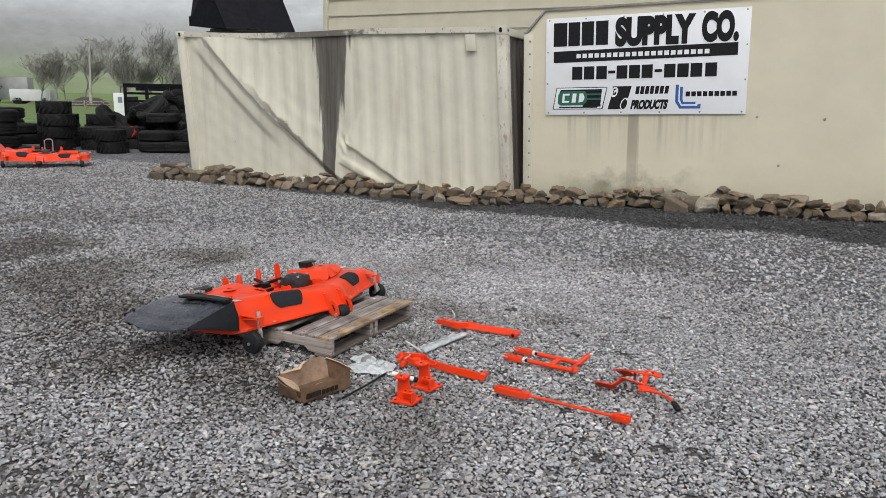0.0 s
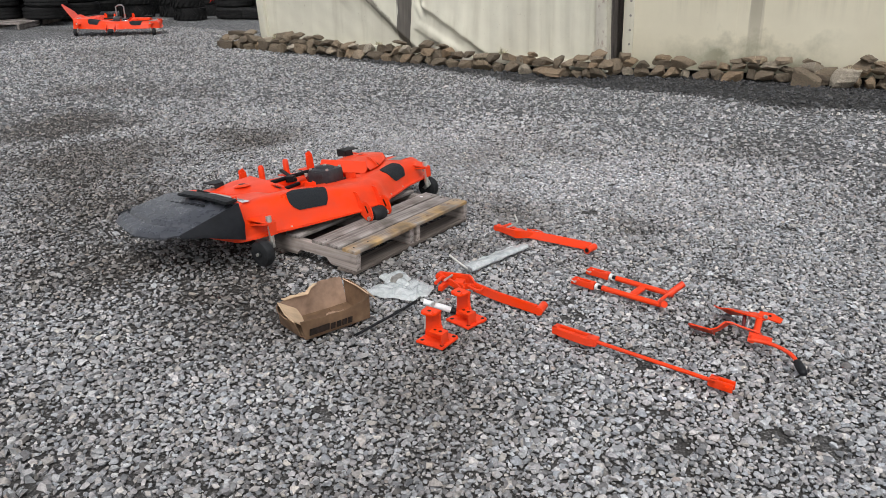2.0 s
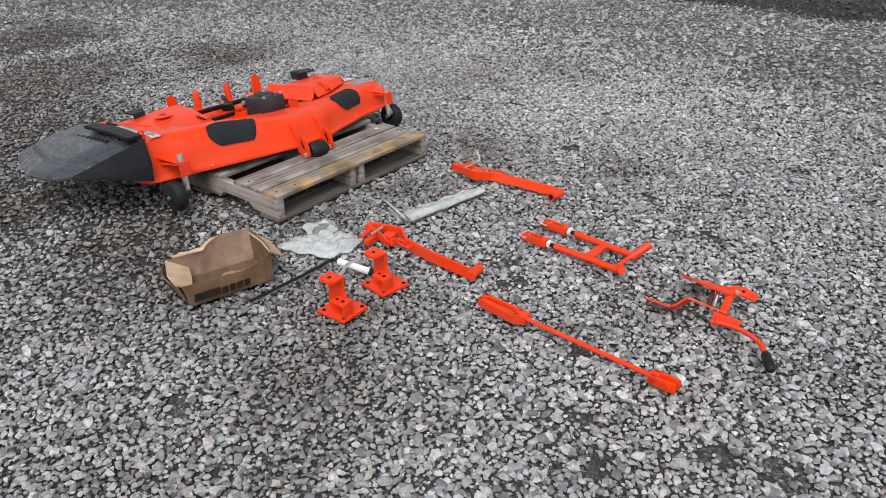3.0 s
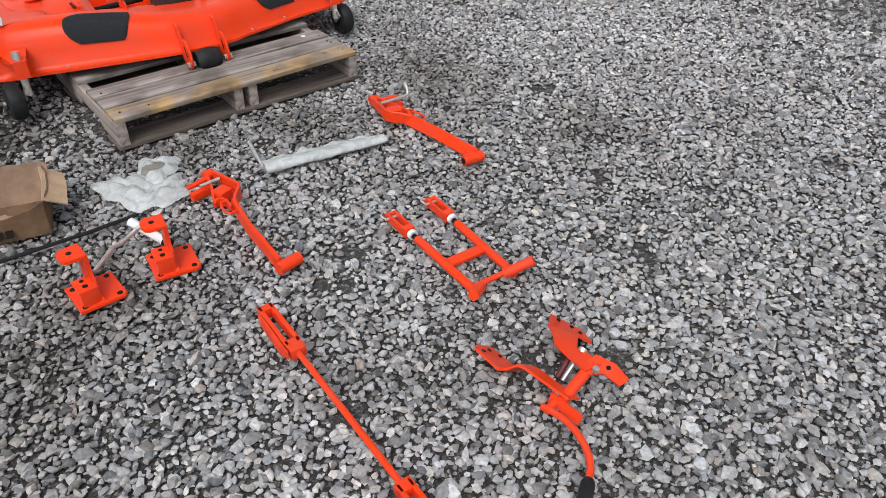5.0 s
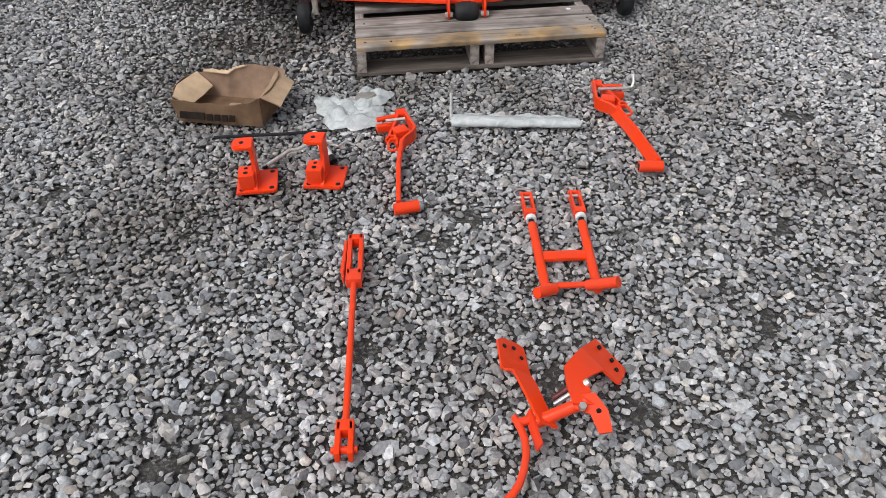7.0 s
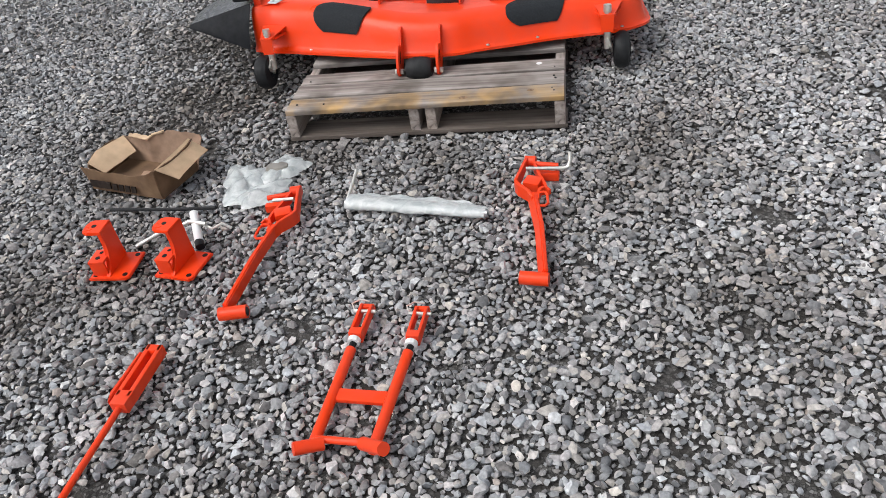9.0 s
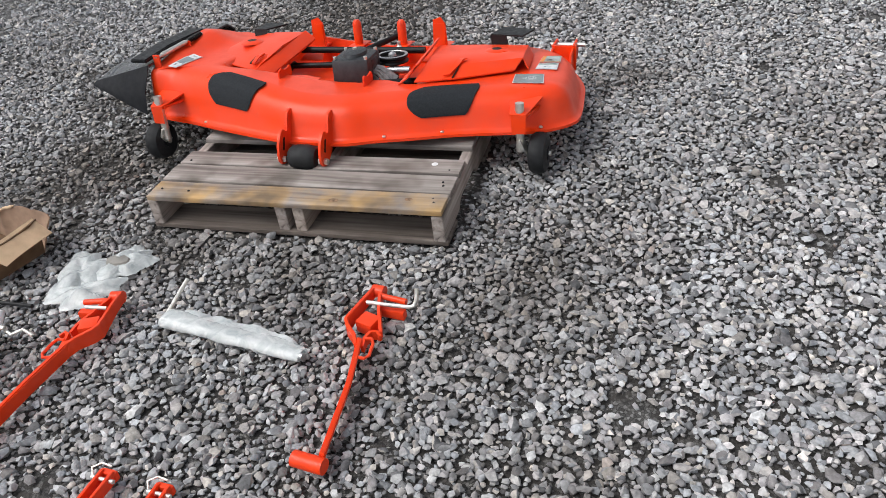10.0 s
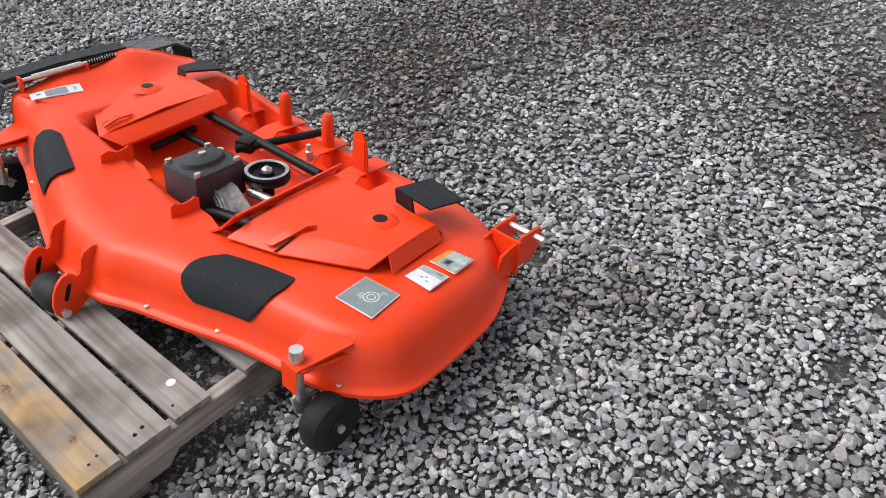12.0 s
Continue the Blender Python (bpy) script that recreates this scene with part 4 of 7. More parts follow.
def skin(b, rows, thick):
    """A sheet through rows of points, thickened along its own normal."""
    P = [[Vector(p) for p in r] for r in rows]
    n, k = len(P), len(P[0])
    up, lo = [], []
    for i in range(n):
        ru, rl = [], []
        for j in range(k):
            a = P[min(i + 1, n - 1)][j] - P[max(i - 1, 0)][j]
            c = P[i][min(j + 1, k - 1)] - P[i][max(j - 1, 0)]
            q = a.cross(c)
            q = q.normalized() * thick / 2 if q.length > 1e-9 else Vector((0, 0, thick / 2))
            ru.append(b.verts.new(P[i][j] + q))
            rl.append(b.verts.new(P[i][j] - q))
        up.append(ru)
        lo.append(rl)
    for G in (up, lo):
        for r0, r1 in zip(G, G[1:]):
            for j in range(k - 1):
                b.faces.new((r0[j], r0[j + 1], r1[j + 1], r1[j]))
    rim = lambda G: G[0] + [r[-1] for r in G[1:]] + G[-1][-2::-1] + [r[0] for r in G[-2:0:-1]]
    e1, e2 = rim(up), rim(lo)
    for j in range(len(e1)):
        b.faces.new((e1[j], e1[(j + 1) % len(e1)], e2[(j + 1) % len(e1)], e2[j]))
    return b


def slab(b, pts, thick):
    """A flat plate of any outline in space."""
    pts = [Vector(p) for p in pts]
    n = sum(((p - pts[0]).cross(q - pts[0]) for p, q in zip(pts[1:], pts[2:])), Vector()).normalized() * thick / 2
    f, g = [b.verts.new(p + n) for p in pts], [b.verts.new(p - n) for p in pts]
    b.faces.new(f)
    b.faces.new(g[::-1])
    for k in range(len(f)):
        b.faces.new((f[k], g[k], g[(k + 1) % len(f)], f[(k + 1) % len(f)]))
    return b


def make_deck(m, label, chute=True):
    c = empty("mower_deck", m, label, "mower deck", "mower decks")
    part("shell", deck_shell(), ORANGE, c, "stamped orange steel deck shell", smooth=60)
    for k, (u, v) in enumerate(((0.45, 0.425), (0.76, 0.345), (0.27, 0.49), (-0.45, 0.43))):
        part("rim_bolt", lathe(fresh(), [(0.007, 0), (0.007, 0.004), (0.004, 0.006), (0.0005, 0.006)], 8, Matrix.Translation(loc(u, v + 0.004, -0.112))), ZINC, c)

    # bent cover over the spindle at the closed end
    P = loc
    b = fresh()
    quad_sheet(b, [
        [P(0.318, 0.303, 0.015), P(0.446, 0.260, 0.016), P(0.630, 0.152, 0.016)],
        [P(0.335, 0.240, 0.046), P(0.47, 0.196, 0.048), P(0.652, 0.112, 0.048)],
        [P(0.316, 0.10, 0.050), P(0.47, 0.08, 0.052), P(0.645, 0.04, 0.050)],
        [P(0.300, -0.04, 0.047), P(0.46, -0.05, 0.049), P(0.632, -0.06, 0.046)],
        [P(0.292, -0.085, 0.004), P(0.46, -0.09, 0.004), P(0.628, -0.095, 0.004)],
    ], 0.004)
    ob = part("spindle_cover", b, ORANGE, c, "bent orange sheet cover")
    b = skin(fresh(), [[P(0.262, 0.31, 0.006), P(0.236, -0.06, 0.008)], [P(0.292, 0.303, 0.024), P(0.262, -0.065, 0.028)], [P(0.318, 0.275, 0.062), P(0.286, -0.070, 0.066)], [P(0.326, 0.272, 0.064), P(0.294, -0.068, 0.068)]], 0.004)
    part("flange", b, ORANGE, ob)
    part("flange", skin(fresh(), [[P(0.652, 0.112, 0.047), P(0.634, -0.06, 0.046)], [P(0.672, 0.118, 0.010), P(0.652, -0.066, 0.008)]], 0.003), ORANGE, ob)
    part("boss", lathe(fresh(), [(0.046, 0.0), (0.038, 0.004), (0.026, 0.008), (0.0185, 0.009), (0.0175, 0.007), (0.0175, 0.002)], 24, Matrix.Translation(P(0.540, 0.030, 0.048))), ORANGE, ob)
    part("spindle_hole", lathe(fresh(), [(0.0005, 0.0085), (0.0170, 0.0085), (0.0170, 0.005)], 16, Matrix.Translation(P(0.540, 0.030, 0.0485))), BLACK_IRON, ob)
    # raised clip over the notch in the front flap
    part("notch", skin(fresh(), [[P(0.440, 0.262, 0.019), P(0.445, 0.260, 0.019)], [P(0.452, 0.216, 0.045), P(0.455, 0.214, 0.045)]], 0.004), BLACK_IRON, ob)
    part("clip", skin(fresh(), [[P(0.412, 0.266, 0.028), P(0.432, 0.258, 0.028)], [P(0.430, 0.230, 0.046), P(0.452, 0.222, 0.047)], [P(0.440, 0.190, 0.060), P(0.462, 0.184, 0.060)], [P(0.446, 0.165, 0.056), P(0.468, 0.160, 0.056)]], 0.005), ORANGE, ob)
    guard = quad_sheet(fresh(), [[P(0.494, -0.064, 0.084), P(0.614, -0.059, 0.080)], [P(0.52, -0.165, 0.086), P(0.64, -0.150, 0.082)]], 0.005)
    skin(guard, [[P(0.494, -0.064, 0.081), P(0.552, -0.062, 0.080)], [P(0.500, -0.064, 0.048), P(0.562, -0.062, 0.040)]], 0.005)
    skin(guard, [[P(0.494, -0.064, 0.081), P(0.520, -0.165, 0.083)], [P(0.500, -0.066, 0.046), P(0.524, -0.165, 0.040)]], 0.005)
    part("belt_guard", guard, BLACK_PLASTIC, c, "small black belt guard")

    # the cover at the chute end rises out of the shell towards the rear, with a sloped flange over the well
    b = fresh()
    quad_sheet(b, [
        [loc(-0.302, 0.286, 0.034), loc(-0.360, 0.262, 0.041), loc(-0.470, 0.215, 0.047)],
        [loc(-0.298, 0.240, 0.050), loc(-0.370, 0.225, 0.053), loc(-0.500, 0.170, 0.050)],
        [loc(-0.285, 0.090, 0.078), loc(-0.400, 0.080, 0.079), loc(-0.540, 0.060, 0.060)],
        [loc(-0.270, -0.070, 0.089), loc(-0.400, -0.075, 0.086), loc(-0.540, -0.085, 0.062)],
        [loc(-0.272, -0.110, 0.030), loc(-0.390, -0.115, 0.040), loc(-0.525, -0.120, 0.045)],
    ], 0.004)
    ob = part("spindle_cover", b, ORANGE, c, "flat orange sheet cover with an overhanging flange")
    b = skin(fresh(), [[loc(-0.303, 0.284, 0.036), loc(-0.272, -0.075, 0.091)], [loc(-0.298, 0.281, 0.036), loc(-0.266, -0.076, 0.088)], [loc(-0.256, 0.246, 0.014), loc(-0.234, -0.080, 0.060)], [loc(-0.258, 0.244, 0.008), loc(-0.238, -0.080, 0.053)]], 0.004)
    part("flange", b, ORANGE, ob)
    hole = Matrix.Translation(loc(-0.434, 0.060, 0.0795))
    part("boss", lathe(fresh(), [(0.046, 0.0), (0.038, 0.004), (0.026, 0.008), (0.0185, 0.009), (0.0175, 0.007), (0.0175, 0.002)], 24, hole), ORANGE, ob)
    part("spindle_hole", lathe(fresh(), [(0.0005, 0.0085), (0.0170, 0.0085), (0.0170, 0.005)], 16, hole @ Matrix.Translation((0, 0, 0.0005))), BLACK_IRON, ob)
    part("clip", skin(fresh(), [[loc(-0.312, 0.262, 0.054), loc(-0.326, 0.258, 0.056)], [loc(-0.316, 0.222, 0.066), loc(-0.330, 0.218, 0.067)], [loc(-0.316, 0.175, 0.068), loc(-0.330, 0.172, 0.068)]], 0.005), ORANGE, ob)
    part("notch", skin(fresh(), [[loc(-0.330, 0.258, 0.0545), loc(-0.338, 0.254, 0.0545)], [loc(-0.334, 0.205, 0.0640), loc(-0.340, 0.203, 0.0640)]], 0.004), BLACK_IRON, ob)
    b = fresh()
    U = lambda u: -0.335 - (u - 0.318) * 0.62
    P = lambda u, v, w: loc(U(u), v - 0.028, w * 0.55 + float(swell(U(u), 0.3)))
    quad_sheet(b, [[P(0.500, -0.045, 0.01), P(0.592, -0.050, 0.01)], [P(0.500, -0.052, 0.085), P(0.595, -0.058, 0.082)], [P(0.430, -0.150, 0.085), P(0.590, -0.165, 0.082)]], 0.006)
    part("belt_guard", b, BLACK_PLASTIC, c, "small black belt guard")

    # rear lift posts
    for k, (u, flat) in enumerate(((-0.255, True), (-0.095, False), (0.097, False), (0.266, True))):
        b = fresh()
        if flat:
            s = 1 if u > 0 else -1
            box(b, loc(u - 0.022, -0.150, -0.005), loc(u + 0.022, -0.158, 0.10), Matrix(), 0)
            plate(b, [(-0.03, -0.005), (0.03, -0.005), (0.024, 0.10), (0.006, 0.125), (-0.024, 0.115)], 0, 0.007, Matrix.Translation(loc(u, -0.16, 0)) @ Matrix.Rotation(radians(90), 4, "X"))
            part("lift_bracket", b, ORANGE, c)
        else:
            lathe(b, [(0.0005, -0.01), (0.018, -0.01), (0.018, 0.088), (0.016, 0.100), (0.010, 0.108), (0.0005, 0.110)], 18, Matrix.Translation(loc(u, -0.187, 0.0)))
            part("lift_post", b, ORANGE, c)
        b = fresh()
        quad_sheet(b, [[loc(u - 0.05, -0.06, -0.02), loc(u + 0.05, -0.06, -0.02)], [loc(u - 0.03, -0.13, 0.012), loc(u + 0.03, -0.13, 0.012)], [loc(u - 0.03, -0.24, 0.012), loc(u + 0.03, -0.24, 0.012)]], 0.004)
        part("post_foot", b, ORANGE, c)

    # front lugs: an upright plate and the tab that it is bent from
    vw = Matrix(((0, 0, 1, 0), (-1, 0, 0, 0), (0, 1, 0, 0), (0, 0, 0, 1)))
    for u, v0, w0, k in ((-0.168, 0.262, 0.010, 1.0), (0.150, 0.268, 0.0, 0.85)):
        edge = [(v0, w0 - 0.02), (v0 - 0.002, w0 + 0.040 * k), (v0 + 0.010, w0 + 0.048 * k), (v0 + 0.026, w0 + 0.040 * k), (v0 + 0.046, w0 + 0.038 * k), (v0 + 0.066, w0 + 0.050 * k), (v0 + 0.086 * k, w0 + 0.044 * k), (v0 + 0.092 * k, w0 - 0.02)]
        ob = part("front_lug", plate(fresh(), edge, u - 0.003, u + 0.003, vw, 0.001), ORANGE, c)
        b = skin(fresh(), [[loc(u, v0, w0 + 0.004), loc(u, v0 + 0.092 * k, w0 + 0.004)], [loc(u + 0.06, v0 + 0.004, w0 + 0.006), loc(u + 0.06, v0 + 0.096 * k, w0 + 0.002)], [loc(u + 0.125, v0 + 0.020, w0 + 0.002), loc(u + 0.120, v0 + 0.095 * k, w0 - 0.004)]], 0.006)
        part("tab", b, ORANGE, ob)

    # gearbox
    g = part("gearbox", box(fresh(), (-0.085, -0.065, -0.045), (0.085, 0.065, 0.075), None, 0.018), CAST, c, "dark cast gearbox", Matrix.Translation(loc(0.062, 0.192, 0.012)) @ Matrix.Rotation(radians(6), 4, "Z") @ Matrix.Diagonal((0.80, 1.22, 0.86, 1)))
    part("cap", lathe(fresh(), [(0.052, 0.074), (0.048, 0.088), (0.030, 0.094), (0.0005, 0.094)], 24), CAST, g)
    part("cap_bolt", lathe(fresh(), [(0.009, 0.093), (0.009, 0.102), (0.0005, 0.103)], 8), ZINC, g)
    part("rib", box(fresh(), (-0.09, -0.03, 0.02), (0.09, 0.03, 0.062), None, 0.01), CAST, g)
    for x, y in ((-0.07, -0.05), (0.07, -0.05), (-0.07, 0.05), (0.07, 0.05)):
        part("bolt", lathe(fresh(), [(0.008, 0.07), (0.008, 0.083), (0.0005, 0.084)], 6, Matrix.Translation((x, y, 0))), ZINC, g)
    b = skin(fresh(), [[loc(0.128, 0.212, 0.018), loc(0.118, 0.158, 0.030)], [loc(0.150, 0.216, 0.008), loc(0.150, 0.156, 0.022)], [loc(0.186, 0.222, -0.030), loc(0.204, 0.156, -0.014)]], 0.005)
    hood = part("shaft_hood", b, DULL_STEEL, c, "bare grey cast hood over the input shaft")
    for v0, v1 in ((0.208, 0.217), (0.185, 0.190), (0.160, 0.160)):
        part("rib", skin(fresh(), [[loc(0.124, v0, 0.026), loc(0.126, v0, 0.012)], [loc(0.150, v0, 0.022), loc(0.150, v0, 0.004)], [loc(0.196, v1, -0.016), loc(0.192, v1, -0.034)]], 0.005), DULL_STEEL, hood)
    part("hood_side", skin(fresh(), [[loc(0.128, 0.214, 0.016), loc(0.130, 0.214, -0.05)], [loc(0.186, 0.224, -0.030), loc(0.176, 0.222, -0.06)]], 0.005), DULL_STEEL, hood)
    part("input_shaft", cyl(fresh(), loc(0.150, 0.122, -0.002), loc(0.232, 0.110, -0.002), 0.013, None, 14), STEEL, c, "bare steel stub shaft")
    part("red_block", box(fresh(), loc(0.030, 0.095, -0.01), loc(0.072, 0.060, 0.028), None, 0.004), HOSE, c, "dark red plastic block")

    # idler pulley and the black belt arms across the well
    p = part("idler_pulley", lathe(fresh(), [(0.0005, 0.0), (0.058, 0.0), (0.060, 0.004), (0.052, 0.010), (0.052, 0.016), (0.060, 0.022), (0.058, 0.026), (0.047, 0.026), (0.044, 0.014), (0.020, 0.014), (0.018, 0.022), (0.0005, 0.022)], 32), BLACK_IRON, c, "black idler pulley", Matrix.Translation(loc(0.150, 0.064, 0.014)))
    part("pulley_rim", lathe(fresh(), [(0.0555, 0.0262), (0.0575, 0.0275), (0.049, 0.0285), (0.0475, 0.0262)], 32, None, True), STEEL, p)
    part("hub", lathe(fresh(), [(0.016, 0.02), (0.014, 0.03), (0.006, 0.036), (0.0005, 0.036)], 12), STEEL, p)
    part("pulley_stem", cyl(fresh(), loc(0.150, 0.064, -0.06), loc(0.150, 0.064, 0.03), 0.016), BLACK_IRON, c)
    for a, bb, r in (((-0.275, -0.03, 0.028), (0.245, -0.035, 0.030), 0.0125), ((0.068, -0.20, 0.040), (-0.035, 0.035, 0.020), 0.0115), ((-0.28, 0.055, -0.012), (-0.02, 0.045, -0.005), 0.011), ((0.085, 0.250, -0.022), (0.285, 0.190, -0.022), 0.017), ((-0.30, 0.0, -0.02), (-0.26, 0.16, -0.02), 0.011)):
        part("belt_rod", cyl(fresh(), loc(*a), loc(*bb), r, None, 12), BLACK_IRON, c)
    part("rod_clamp", box(fresh(), (-0.035, -0.03, -0.02), (0.035, 0.03, 0.028), None, 0.01), BLACK_IRON, c, "", Matrix.Translation(loc(-0.035, -0.005, 0.02)) @ Matrix.Rotation(radians(24), 4, "Z") @ Matrix.Diagonal((0.72, 0.8, 0.75, 1)))
    part("spring_bolt", lathe(fresh(), [(0.011, 0.0), (0.011, 0.03), (0.007, 0.034), (0.007, 0.05), (0.0005, 0.05)], 10, Matrix.Translation(loc(0.112, -0.105, -0.005))), ZINC, c)
    part("spring_bolt", lathe(fresh(), [(0.010, 0.0), (0.010, 0.02), (0.0005, 0.022)], 10, Matrix.Translation(loc(-0.005, 0.10, 0.035))), ZINC, c)
    b = fresh()
    for k in range(9):
        lathe(b, [(0.0115, -0.0025), (0.014, 0.0), (0.0115, 0.0025)], 12, Matrix.Translation(loc(-0.30 + 0.0, 0, 0)) @ Matrix.Translation((0.385 + 0.009 * k, -0.03, 0.0)) @ Matrix.Rotation(radians(90), 4, "Y"))
    part("return_spring", b, ZINC, c)
    part("hose", tube(fresh(), [loc(-0.02, 0.12, 0.03), loc(0.03, 0.09, 0.045), loc(0.07, 0.10, 0.03), loc(0.09, 0.13, 0.0)], 0.008), HOSE, c, "short dark red hose")

    # step pads wrapped over the front shoulder
    ring = rounded(OUTLINE, 400)
    tang = np.roll(ring, -1, 0) - np.roll(ring, 1, 0)
    nrm = np.stack([-tang[:, 1], tang[:, 0]], -1)
    nrm /= np.hypot(*nrm.T)[:, None]
    if np.sum(ring[:, 0] * np.roll(ring[:, 1], -1) - np.roll(ring[:, 0], -1) * ring[:, 1]) < 0:
        nrm = -nrm

    front = ring[(ring[:, 1] > 0.2)]
    order = np.argsort(front[:, 0])
    fu, fv = front[order, 0], front[order, 1]
    fn = nrm[(ring[:, 1] > 0.2)][order]

    def on_shell(u, s):
        """A place on the front shoulder: s from 0 (down on the wall) to 1 (in on the top)."""
        sec = np.array([(0.012, 0.70), (0.016, 0.55), (0.026, 0.32), (0.040, 0.15), (0.060, 0.045), (0.085, 0.0), (0.115, -0.02), (0.15, -0.04), (0.18, -0.045)])
        x = np.arange(len(sec)) / (len(sec) - 1)
        ins, sh = np.interp(s, x, sec[:, 0]), np.interp(s, x, sec[:, 1])
        nx, ny = np.interp(u, fu, fn[:, 0]), np.interp(u, fu, fn[:, 1])
        return loc(u + nx * (ins - 0.004), np.interp(u, fu, fv) + ny * (ins - 0.004), -0.122 * sh + 0.006 + float(swell(u, 0.3)) * (1 - max(sh, 0.0)))

    # squarish pads with one rounded end
    for u0, u1, skew, top in ((0.352, 0.558, 0.030, 0.78), (-0.432, -0.212, 0.020, 0.69)):
        rows = []
        for s in np.linspace(0.14, top, 20):
            e = (s - 0.14) / (top - 0.14) * 2 - 1
            a = u0 + 0.05 * abs(e) ** 3.0
            z = u1 - 0.012 * abs(e) ** 4 + 0.010 * e
            rows.append([on_shell(a + (z - a) * t + skew * (s - 0.5), s) for t in np.linspace(0, 1, 15)])
        part("step_pad", quad_sheet(fresh(), rows, 0.004), GRIP, c, "black non-slip step pad", smooth=60)

    # front roller between two orange plates
    for u in (-0.050, 0.100):
        b = fresh()
        yz = Matrix(((0, 0, 1, 0), (-1, 0, 0, 0), (0, 1, 0, 0), (0, 0, 0, 1)))
        pts = [(0.46, -0.042), (0.500, -0.020), (0.520, -0.016), (0.540, -0.024), (0.552, -0.044), (0.556, -0.066), (0.560, -0.076), (0.570, -0.078), (0.576, -0.070), (0.586, -0.064), (0.600, -0.068), (0.616, -0.084), (0.628, -0.108), (0.634, -0.136), (0.632, -0.158), (0.622, -0.172), (0.604, -0.178), (0.584, -0.172), (0.562, -0.152), (0.538, -0.126), (0.50, -0.115), (0.48, -0.08)]
        plate(b, pts, u - 0.005, u + 0.005, yz, 0.001)
        ob = part("roller_plate", b, ORANGE, c)
        b = fresh()
        plate(b, [(0.584, -0.092), (0.589, -0.089), (0.595, -0.093), (0.608, -0.126), (0.604, -0.132), (0.598, -0.130)], u - 0.0058, u + 0.0058, yz)
        part("slot", b, BLACK_IRON, ob)
        part("axle_nut", cyl(fresh(), loc(u - 0.016, 0.612, -0.158), loc(u + 0.016, 0.612, -0.158), 0.011, None, 6), ZINC, ob)
    part("roller", lathe(fresh(), [(0.0005, -0.052), (0.030, -0.048), (0.038, -0.038), (0.042, -0.015), (0.042, 0.015), (0.038, 0.038), (0.030, 0.048), (0.0005, 0.048)], 28, Matrix.Translation(loc(0.025, 0.600, -0.152)) @ Matrix.Rotation(radians(90), 4, "Y")), BLACK_RUBBER, c, "black anti-scalp roller")

    # gauge wheels at the front corners
    def gauge_wheel(u, v, wheel_u, wheel_v):
        b = fresh()
        plate(b, [(u - 0.05, -(v - 0.09)), (u + 0.05, -(v - 0.09)), (u + 0.03, -(v + 0.012)), (u - 0.03, -(v + 0.012))], -0.052, -0.044)
        quad_sheet(b, [[loc(u - 0.055, v - 0.10, -0.02), loc(u + 0.055, v - 0.10, -0.02)], [loc(u - 0.024, v + 0.02, -0.042), loc(u + 0.024, v + 0.02, -0.042)], [loc(u - 0.022, v + 0.022, -0.10), loc(u + 0.022, v + 0.022, -0.10)]], 0.005)
        w = part("wheel_bracket", b, ORANGE, c)
        part("stem", cyl(fresh(), loc(u, v, -0.17), loc(u, v, -0.018), 0.013, None, 14), ZINC, w, "zinc-plated wheel stem")
        part("stem_nut", cyl(fresh(), loc(u, v, -0.034), loc(u, v, -0.010), 0.0155, 0.0145, 12), ZINC, w)
        b = fresh()
        strap(b, [loc(u, v, -0.13), loc(u + (wheel_u - u) * 0.25, v, -0.16), loc(u + (wheel_u - u) * 0.35, wheel_v, -0.185)], 0.04, 0.008, (0, 1, 0))
        part("fork", b, ZINC, w)
        t = lathe(fresh(), [(0.0005, -0.030), (0.046, -0.030), (0.062, -0.024), (0.069, -0.010), (0.069, 0.010), (0.062, 0.024), (0.046, 0.030), (0.0005, 0.030)], 30)
        wh = part("wheel", t, BLACK_RUBBER, c, "black gauge wheel", Matrix.Translation(loc(wheel_u, wheel_v, -0.188)) @ Matrix.Rotation(radians(90), 4, "Y"))
        part("wheel_hub", lathe(fresh(), [(0.024, -0.033), (0.024, 0.033)], 16), BLACK_PLASTIC, wh)
        part("axle", lathe(fresh(), [(0.009, -0.040), (0.009, 0.040)], 8), ZINC, wh)

    gauge_wheel(0.706, 0.412, 0.760, 0.378)
    gauge_wheel(-0.612, 0.462, -0.662, 0.440)

    # rear corner brackets with their pins
    for s, u in ((1, 0.70), (-1, -0.61)):
        b = fresh()
        yz = Matrix(((0, 0, 1, 0), (-1, 0, 0, 0), (0, 1, 0, 0), (0, 0, 0, 1)))
        for du in (0.0, 0.075):
            plate(b, [(-0.12, -0.080), (-0.14, -0.012), (-0.22, 0.010), (-0.285, 0.012), (-0.305, -0.03), (-0.27, -0.07)], u + s * du - 0.004, u + s * du + 0.004, yz, 0.001)
        ob = part("rear_bracket", b, ORANGE, c)
        part("cross_plate", box(fresh(), loc(u + s * 0.0425 - 0.045, -0.20, -0.085), loc(u + s * 0.0425 + 0.045, -0.192, 0.008)), ORANGE, ob)
        part("pin", cyl(fresh(), loc(u - s * 0.02, -0.265, -0.006), loc(u + s * 0.11, -0.265, -0.006), 0.009, None, 10), ZINC, ob)

